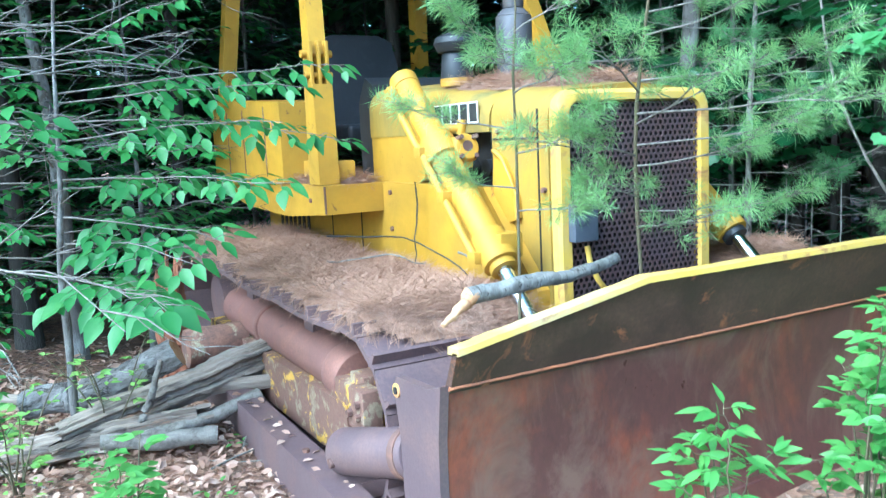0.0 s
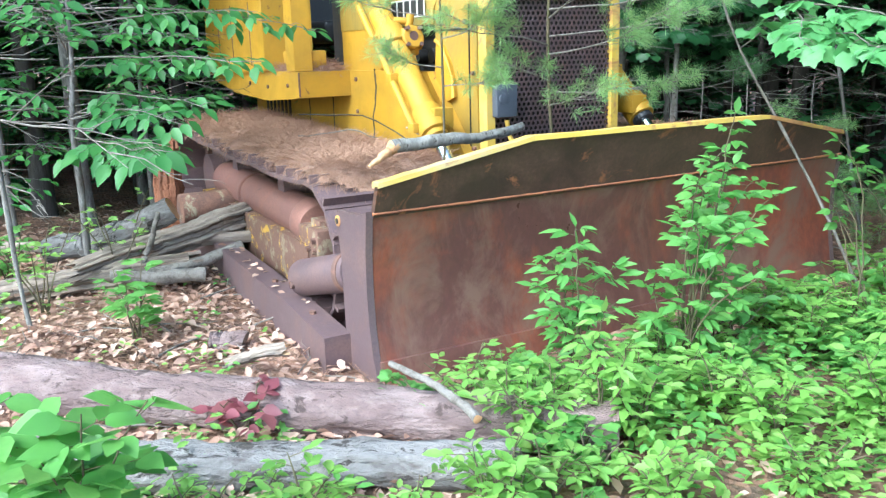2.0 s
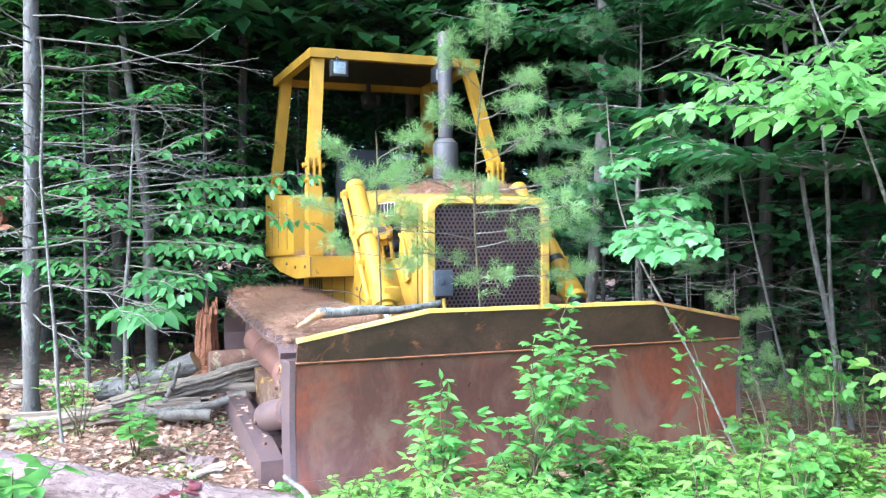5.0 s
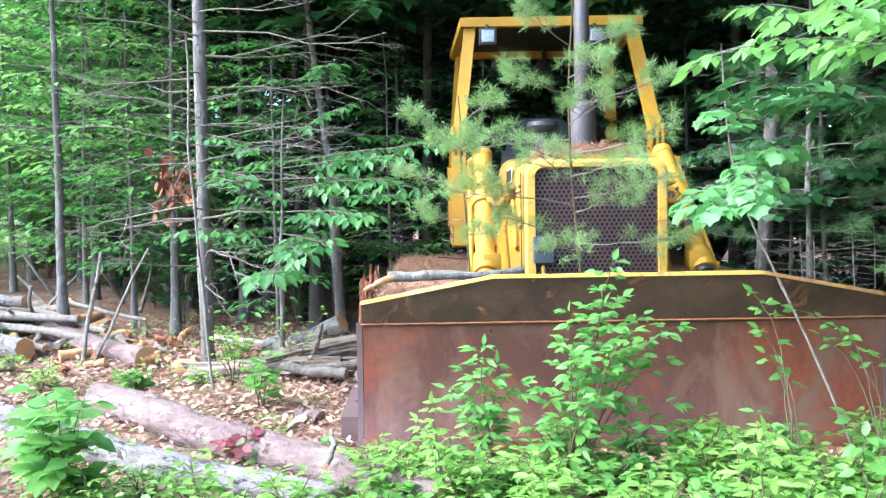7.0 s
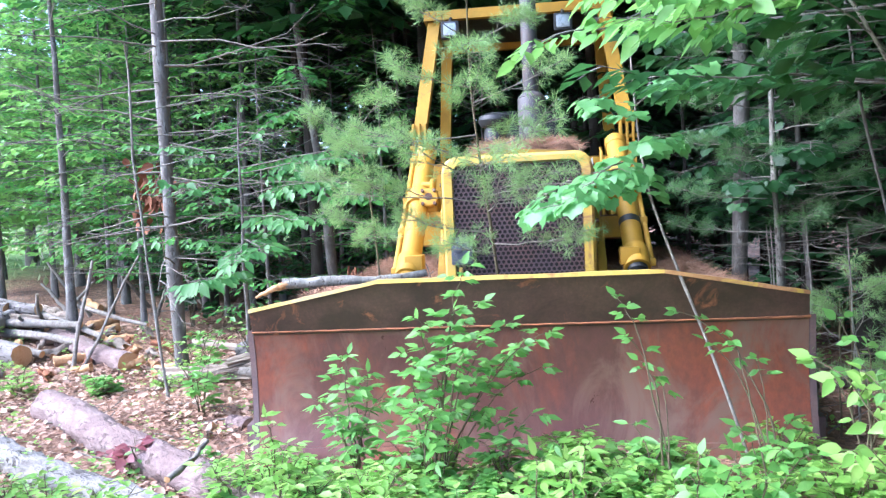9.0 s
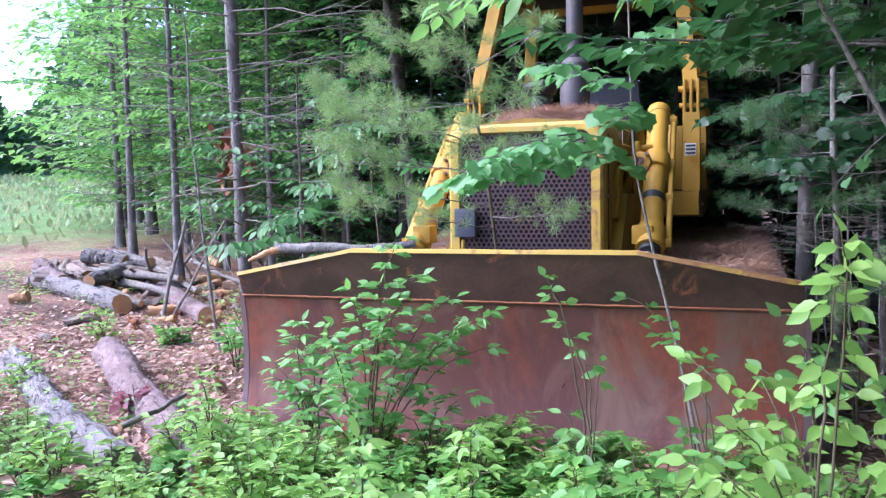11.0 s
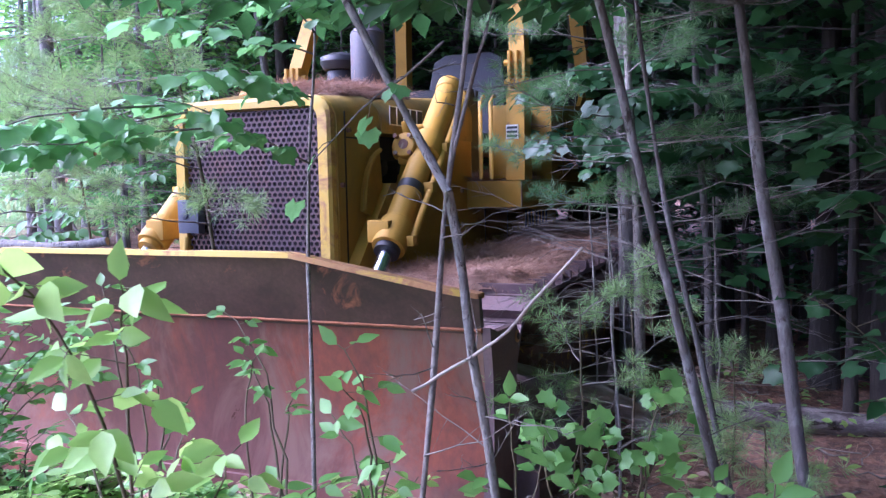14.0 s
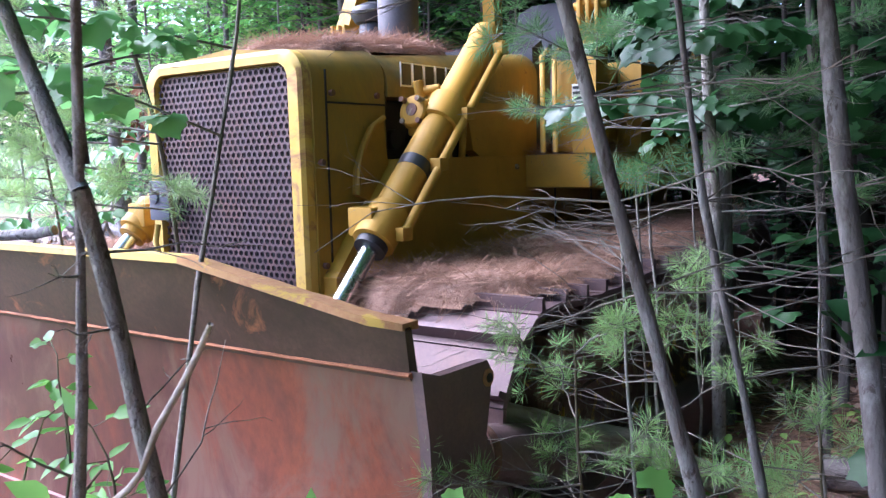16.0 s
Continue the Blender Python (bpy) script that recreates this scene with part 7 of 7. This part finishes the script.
log("fallen_log", gz(2.4, 1.9, 0.06), gz(3.7, 1.75, 0.06), 0.07, 0.06, GREYLOG, "grey log on the shaded needles", 167, True, WEATHERED, 12, 0.08)
log("broken_branch", (-1.47, 0.14, 1.10), (-0.58, 0.34, 1.125), 0.032, 0.022, STEMBARK, "broken grey branch resting on the blade's top edge", 168, True, CUTWOOD, 10, 0.08, "branch")
log("broken_branch", (-1.62, 0.06, 1.03), (-1.44, 0.14, 1.10), 0.008, 0.026, CUTWOOD, "pale splintered end of the broken branch", 169, True, CUTWOOD, 8, 0.12, "branch")


def wood_pile():
    r = np.random.default_rng(171)
    c = np.array([-6.55, 4.45])
    for k in range(26):
        a = r.normal(0.25, 0.5)
        L = r.uniform(0.4, 1.0)
        x, y = c + r.normal(0, 1, 2) * [0.42, 0.38]
        z = 0.06 + 0.40 * max(0, 1 - np.hypot(x - c[0], y - c[1]) / 0.9) * r.uniform(0.2, 1.0)
        rad = r.uniform(0.03, 0.11)
        d = np.array([math.cos(a - 0.9), math.sin(a - 0.9)]) * L / 2
        log("cut_log", gz(x - d[0], y - d[1], z + rad * 0.5 + r.uniform(0, 0.1)), gz(x + d[0], y + d[1], z + rad * 0.5), rad, rad * 0.9, (GREYLOG, WEATHERED, PINKLOG)[k % 3],
            ("short grey log in a loose heap", "weathered split log in a loose heap", "pinkish pine log in a loose heap")[k % 3], 300 + k, True, CUTWOOD, 11, 0.08, group="loose heap of cut logs")
    log("cut_log", (-6.80, 4.45, 0.36), (-6.40, 4.00, 0.32), 0.125, 0.125, PINKLOG, "log with a fresh orange sawn end on the heap", 330, True, CUTWOOD, 18)
    for k in range(16):
        x, y = -5.3 + r.normal(0, 0.9), 4.4 + r.normal(0, 0.8)
        a = r.uniform(0, 3.14)
        L = r.uniform(0.2, 0.5)
        log("wood_chunk", gz(x, y, 0.05), gz(x + L * math.cos(a), y + L * math.sin(a), 0.08), r.uniform(0.03, 0.07), r.uniform(0.03, 0.07), (CUTWOOD, WEATHERED)[k % 2],
            "split chunk of pale wood on the ground", 350 + k, True, CUTWOOD, 8, 0.15, "wood chunk", "wood chunks in the clearing")
    for k in range(22):
        x, y = -4.6 + r.normal(0, 0.75), 3.5 + r.normal(0, 0.5)
        if x > -3.75:
            continue
        a, L = r.uniform(0, 3.14), r.uniform(0.12, 0.34)
        log("bark_chunk", gz(x, y, 0.04), gz(x + L * math.cos(a), y + L * math.sin(a), r.uniform(0.04, 0.14)), r.uniform(0.02, 0.05), r.uniform(0.02, 0.05), (CUTWOOD, ROTTEN, WEATHERED)[k % 3],
            "broken chunk of pale bark and wood", 420 + k, True, CUTWOOD, 8, 0.2, "wood chunk", "wood chunks in the clearing")
    for p, q, r0 in (((-4.71, 3.06, 0.02), (-4.66, 3.47, 1.10), 0.022), ((-4.62, 3.10, 0.02), (-4.25, 3.70, 1.12), 0.018), ((-6.6, 4.9, 0.35), (-4.75, 3.75, 0.22), 0.04), ((-6.2, 4.1, 0.12), (-4.7, 3.5, 0.16), 0.05),
                     ((-6.9, 4.3, 0.2), (-5.1, 3.9, 0.3), 0.06), ((-6.0, 5.3, 0.3), (-4.5, 4.3, 0.25), 0.03), ((-6.4, 3.7, 0.1), (-5.2, 3.3, 0.1), 0.055)):
        log("dead_branch", gz(*p), gz(*q), r0, r0 * 0.7, TWIG, "long grey pole leaning in the brush heap", 460 + int(100 * r0), True, CUTWOOD, 10, 0.1, "branch")
    for k in range(8):
        x, y = -5.6 + r.normal(0, 0.8), 5.6 + r.normal(0, 0.6)
        a = r.uniform(0, 6.28)
        log("dead_branch", gz(x, y, 0.05), gz(x + 0.5 * math.cos(a), y + 0.5 * math.sin(a), r.uniform(0.3, 0.9)), 0.03, 0.015, TWIG, "grey branch sticking out of the brush", 380 + k, True, WEATHERED, 8, 0.1, "branch")


wood_pile()


def dead_cluster():
    r = np.random.default_rng(391)
    t = thing("dead_leaf_cluster", (-3.79, 3.23, 1.86), "hanging clump of dead red-brown leaves on a broken branch", "dead leaves")
    w, L = Geo(), Leaves()
    bare_stem(w, [(0.35, -0.5, 0.2), (0.1, -0.1, 0.12), (-0.05, 0.02, -0.1), (-0.02, 0.05, -0.4)], 0.012, 0.004, 6, 1, 0.01)
    part("branchwork", w, TWIG, t)
    for k in range(70):
        p = r.normal(0, 1, 3) * [0.10, 0.08, 0.15]
        L.put(p, unit(r.normal(0, 0.5, 3) + [0, 0, -1]), unit(r.normal(0, 1, 3)), r.uniform(0.08, 0.16))
    part("foliage", L.geo(BROAD), ROTTEN, t)


dead_cluster()


# ---- the wood behind ----
def forest():
    r = np.random.default_rng(201)
    A = woodland_tree("forest_tree", (-0.5, 8.2), 9.5, 0.11, 0.9, 2.3, 60, DARKBARK, SHADEWOODLEAF, 0.17, "tall woodland tree with a dark trunk and shade-darkened leaves", 202, group="trees of the wood", step=0.17)
    B = woodland_tree("forest_tree", (2.6, 6.4), 8.0, 0.09, 0.6, 2.0, 60, DARKBARK, SHADEWOODLEAF, 0.15, "tall woodland tree with a dark trunk and shade-darkened leaves", 203, group="trees of the wood", step=0.15)
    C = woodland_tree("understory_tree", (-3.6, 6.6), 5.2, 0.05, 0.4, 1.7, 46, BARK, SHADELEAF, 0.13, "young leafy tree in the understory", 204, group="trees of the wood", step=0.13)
    D = conifer("forest_pine", (0.9, 10.5), 9.0, 0.13, 1.2, 2.6, 17, "dark pine in the wood with shade-darkened needles", 205, group="trees of the wood", mat=DARKPINE, tuft=SMALLTUFT, size=0.2, per=6, gap=0.26, bark=DARKBARK)
    E = woodland_tree("understory_tree", (-5.6, 8.2), 6.0, 0.06, 0.5, 2.0, 50, BARK, LEAF, 0.15, "bright leafy tree at the clearing's edge", 206, group="trees of the wood", step=0.15)
    spots = []
    def put(ob, x, y, s, lift=0.0):
        c = copy_thing(ob, pose(x, y, float(ground_z(x, y)) - 0.05, 0, 0, r.uniform(0, 360)))
        c.scale = (s, s, s)
        spots.append((x, y))
    # the back of the wood
    for k, (x, y) in enumerate(((-2.6, 8.6), (-1.2, 6.9), (0.8, 6.6), (2.0, 8.8), (4.2, 8.0), (-3.8, 11), (-1.5, 12.5), (1.6, 13.5), (4.4, 11.5), (6.5, 9.0), (-5.5, 13.5),
                                (-3.0, 16), (0.2, 16.5), (3.4, 16.8), (-4.2, 13.0), (-2.6, 13.8), (0.6, 11.8), (2.8, 11.6), (5.4, 12.6), (-6.6, 14.8))):
        put((A, B, D)[k % 3], x, y, r.uniform(0.85, 1.2))
    for x, y in ((-1.7, 5.9), (-0.4, 6.2), (-3.2, 8.2), (0.4, 7.6), (-4.4, 9.8), (-2.2, 10.4), (-4.6, 6.2)):
        put(C, x, y, r.uniform(0.7, 1.1))
    # the clearing's edge
    for x, y in ((-9.2, 7.6), (-8.0, 8.8), (-10.8, 9.6), (-7.0, 8.4), (-12.5, 12.0), (-6.2, 7.0), (-7.4, 10.2), (-9.4, 12.8), (-6.6, 12.4)):
        put(E, x, y, r.uniform(0.8, 1.2))
    # the shaded side by the path's end; many stand unseen, added to block light
    for k, (x, y) in enumerate(((5.6, 1.2), (5.4, 3.6), (6.8, 0.8), (5.0, 5.6), (7.4, 5.2), (8.5, 2.6), (6.6, -2.2), (8.2, -1.2), (10, 6), (7, -4.5), (10.5, -3.5), (6.6, -4.2), (4.4, 4.2), (6.2, 1.8), (6.4, 3.6), (5.6, 7.2), (7.2, -2.6), (8.6, 0.6), (6.0, -5.6))):
        put((A, D, B)[k % 3], x, y, r.uniform(0.9, 1.2))
    for x, y, sc in ((-9.8, 9.2, 1.55), (-8.6, 10.6, 1.6), (-10.6, 11.4, 1.7), (-7.6, 9.6, 1.5), (-11.6, 11.0, 1.5), (-9.0, 13.5, 1.8), (-7.0, 11.5, 1.7)):
        put(E, x, y, sc)
    for x, y in ((4.6, 2.6), (5.4, -0.6)):
        put(C, x, y, r.uniform(0.8, 1.0))
    S = shrub("understory_shrub", (-4.4, 5.3), 1.7, 0.7, 9, SHADELEAF, 0.12, "leafy understory bush with shade-darkened leaves", 207, MIDLEAF, group="understory bushes", per=4, step=0.10, reach=0.3, bare=0.1)
    for x, y in ((-1.9, 6.6), (-3.0, 5.6), (-2.2, 7.4), (-3.9, 7.0), (-5.2, 6.6), (-4.8, 8.4), (-1.0, 8.2), (-6.2, 7.8), (-6.6, 9.4), (-3.2, 9.4), (-5.6, 10.2), (-7.8, 9.0), (1.9, 5.0),
                 (3.0, 3.6), (3.6, 1.6), (4.2, 3.4), (2.4, 6.8), (3.4, 5.4), (4.6, 4.4), (3.5, 0.4), (4.4, 0.6), (1.0, 7.4), (0.0, 9.2), (2.6, 9.0)):
        put(S, x, y, r.uniform(0.7, 1.2))
    # canopy trees with unseen crowns, added to shade the machine
    K = woodland_tree("added_canopy_tree", (3.3, 3.3), 9.0, 0.09, 3.2, 2.6, 60, DARKBARK, SHADEWOODLEAF, 0.19, "tall canopy tree added to shade the machine", 208, group="trees of the wood", step=0.16)
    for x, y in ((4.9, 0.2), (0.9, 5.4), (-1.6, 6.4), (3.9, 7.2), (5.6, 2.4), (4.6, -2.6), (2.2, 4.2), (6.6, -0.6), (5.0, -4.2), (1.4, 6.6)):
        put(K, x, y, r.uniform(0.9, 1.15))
    # wider, denser crowns added overhead to cut the skylight further
    Q = woodland_tree("added_canopy_tree", (3.4, 1.7), 10.5, 0.075, 3.6, 3.2, 80, DARKBARK, SHADEWOODLEAF, 0.31, "tall dark canopy tree added to cut light over the shaded side", 209, group="trees of the wood", step=0.2)
    for x, y in ((4.4, -1.2), (2.7, 4.1), (5.6, 1.5), (4.6, 5.0), (3.9, -3.6), (6.4, -3.2), (5.0, -6.2), (0.6, 6.0), (-1.9, 7.0), (7.0, 3.6), (-3.0, 5.9), (-4.4, 7.7), (-2.1, 9.1), (-3.5, 9.8), (-5.4, 9.4), (3.0, 2.9), (4.0, 1.0), (2.9, 6.0), (3.8, 4.0), (5.2, 3.0)):
        put(Q, x, y, r.uniform(0.9, 1.1))
    # unseen trees added round the open side by the path's end, blocking sky light
    for k, (x, y) in enumerate(((4.4, -5.4), (3.4, -7.4), (5.8, -7.0), (4.6, -9.2), (7.6, -6.4), (6.6, -9.5), (9.0, -4.8), (9.0, -8.0), (9.5, -1.5), (9.5, 1.5), (9.8, 4.2), (8.8, 7.5), (11.5, 0), (11.5, 3), (11.5, -5), (2.0, -10.5))):
        put((B, D, K)[k % 3], x, y, r.uniform(0.95, 1.25))
    for x, y in ((5.6, 0.2), (6.0, 2.8), (5.4, 4.6), (6.6, 5.8), (7.4, 1.6), (7.8, 3.4), (6.6, -1.4), (5.6, -3.0), (8.2, 5.0), (5.0, 6.4), (9.0, 2.4), (9.2, -0.4)):
        put(S, x, y, r.uniform(1.1, 1.7))
    for x, y in ((3.6, 2.2), (-2.7, 5.3), (-4.6, 6.4), (2.2, 5.2), (-1.3, 5.5), (0.8, 5.1)):
        put(Q, x, y, r.uniform(1.0, 1.15))
    # leaf colour paints lit sprays by the clearing and shaded maples beside the machine
    U = woodland_tree("understory_beech", (-4.9, 5.0), 4.6, 0.035, 0.7, 1.5, 44, BARK, BEECHLEAF, 0.115, "slim beech with layered green leaves in the understory", 210, template=MIDLEAF, group="trees of the wood",
                      step=0.11, per=4)
    for x, y, sc in ((-3.0, 4.3, 0.8), (-1.75, 5.0, 0.85), (-4.2, 6.0, 1.0), (-2.6, 6.2, 1.0), (-6.0, 6.2, 1.1), (-7.6, 7.4, 1.3), (-5.2, 7.6, 1.2), (-0.6, 5.6, 0.9)):
        put(U, x, y, sc)
    X = woodland_tree("lit_tree", (-5.5, 4.4), 6.0, 0.06, 1.7, 1.8, 46, BARK, LEAF, 0.115, "slim tree with sunlit yellow-green leaves at the clearing's edge", 213, template=MIDLEAF, group="trees of the wood", step=0.12, per=4)
    for x, y, sc in ((-7.4, 5.8, 1.1), (-4.3, 4.7, 0.9), (-5.0, 6.6, 1.1), (-3.7, 5.6, 0.95), (-6.3, 8.0, 1.3), (-2.6, 7.2, 1.1)):
        put(X, x, y, sc)
    V = woodland_tree("shade_maple", (3.1, 1.9), 4.8, 0.032, 1.0, 1.4, 44, DARKBARK, SHADELEAF, 0.13, "slim maple with broad shade-darkened leaves beside the machine", 211, template=MAPLE, group="trees of the wood",
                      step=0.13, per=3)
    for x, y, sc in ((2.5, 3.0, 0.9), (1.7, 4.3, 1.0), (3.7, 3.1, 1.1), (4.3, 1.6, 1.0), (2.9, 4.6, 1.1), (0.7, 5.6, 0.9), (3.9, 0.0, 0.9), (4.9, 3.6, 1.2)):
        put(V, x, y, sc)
    # dense dark crowns added to block light from the shaded side
    W = woodland_tree("light_blocking_tree", (5.9, 2.0), 8.5, 0.10, 1.2, 2.6, 120, DARKBARK, SHADEWOODLEAF, 0.30, "dense dark woodland tree added to block light from the shaded side", 212, group="trees of the wood", step=0.19, per=5)
    for x, y, sc in ((6.9, -1.8, 1.0), (5.6, 5.0, 1.1), (7.2, 0.2, 1.2), (7.0, 3.6, 1.2), (7.4, -4.4, 1.1), (3.6, 6.8, 1.1), (1.2, 8.0, 1.2), (7.4, 6.6, 1.3), (6.6, -7.4, 1.1), (8.6, -2.0, 1.3), (-1.4, 8.6, 1.1)):
        put(W, x, y, sc)
    # far woods beyond the clearing and behind
    L = Leaves()
    for _ in range(42000):
        a = r.uniform(-1.2, 1.3)
        d = r.uniform(36, 52)
        x, y = -math.sin(a) * d, math.cos(a) * d
        open_side = 1 / (1 + math.exp(-(a - 0.60) * 14))
        h = (15 + 3 * math.sin(7 * a)) * (1 - open_side) + (5.5 + 2.2 * math.sin(19 * a) + 1.6 * math.sin(41 * a + 1)) * open_side
        z = r.uniform(0, 1) ** 0.9 * max(1.0, h)
        L.put(np.array([x, y, float(ground_z(x * 0.8, y * 0.8)) + z]), unit(r.normal(0, 1, 3)), unit(r.normal(0, 1, 3) + [0, 0, 1]), r.uniform(0.35, 0.95))
    tagged(part("far_woods", L.geo(FARLEAF), SHADEWOODLEAF), "distant mixed woods beyond the clearing", "woods", kind="stuff")


forest()
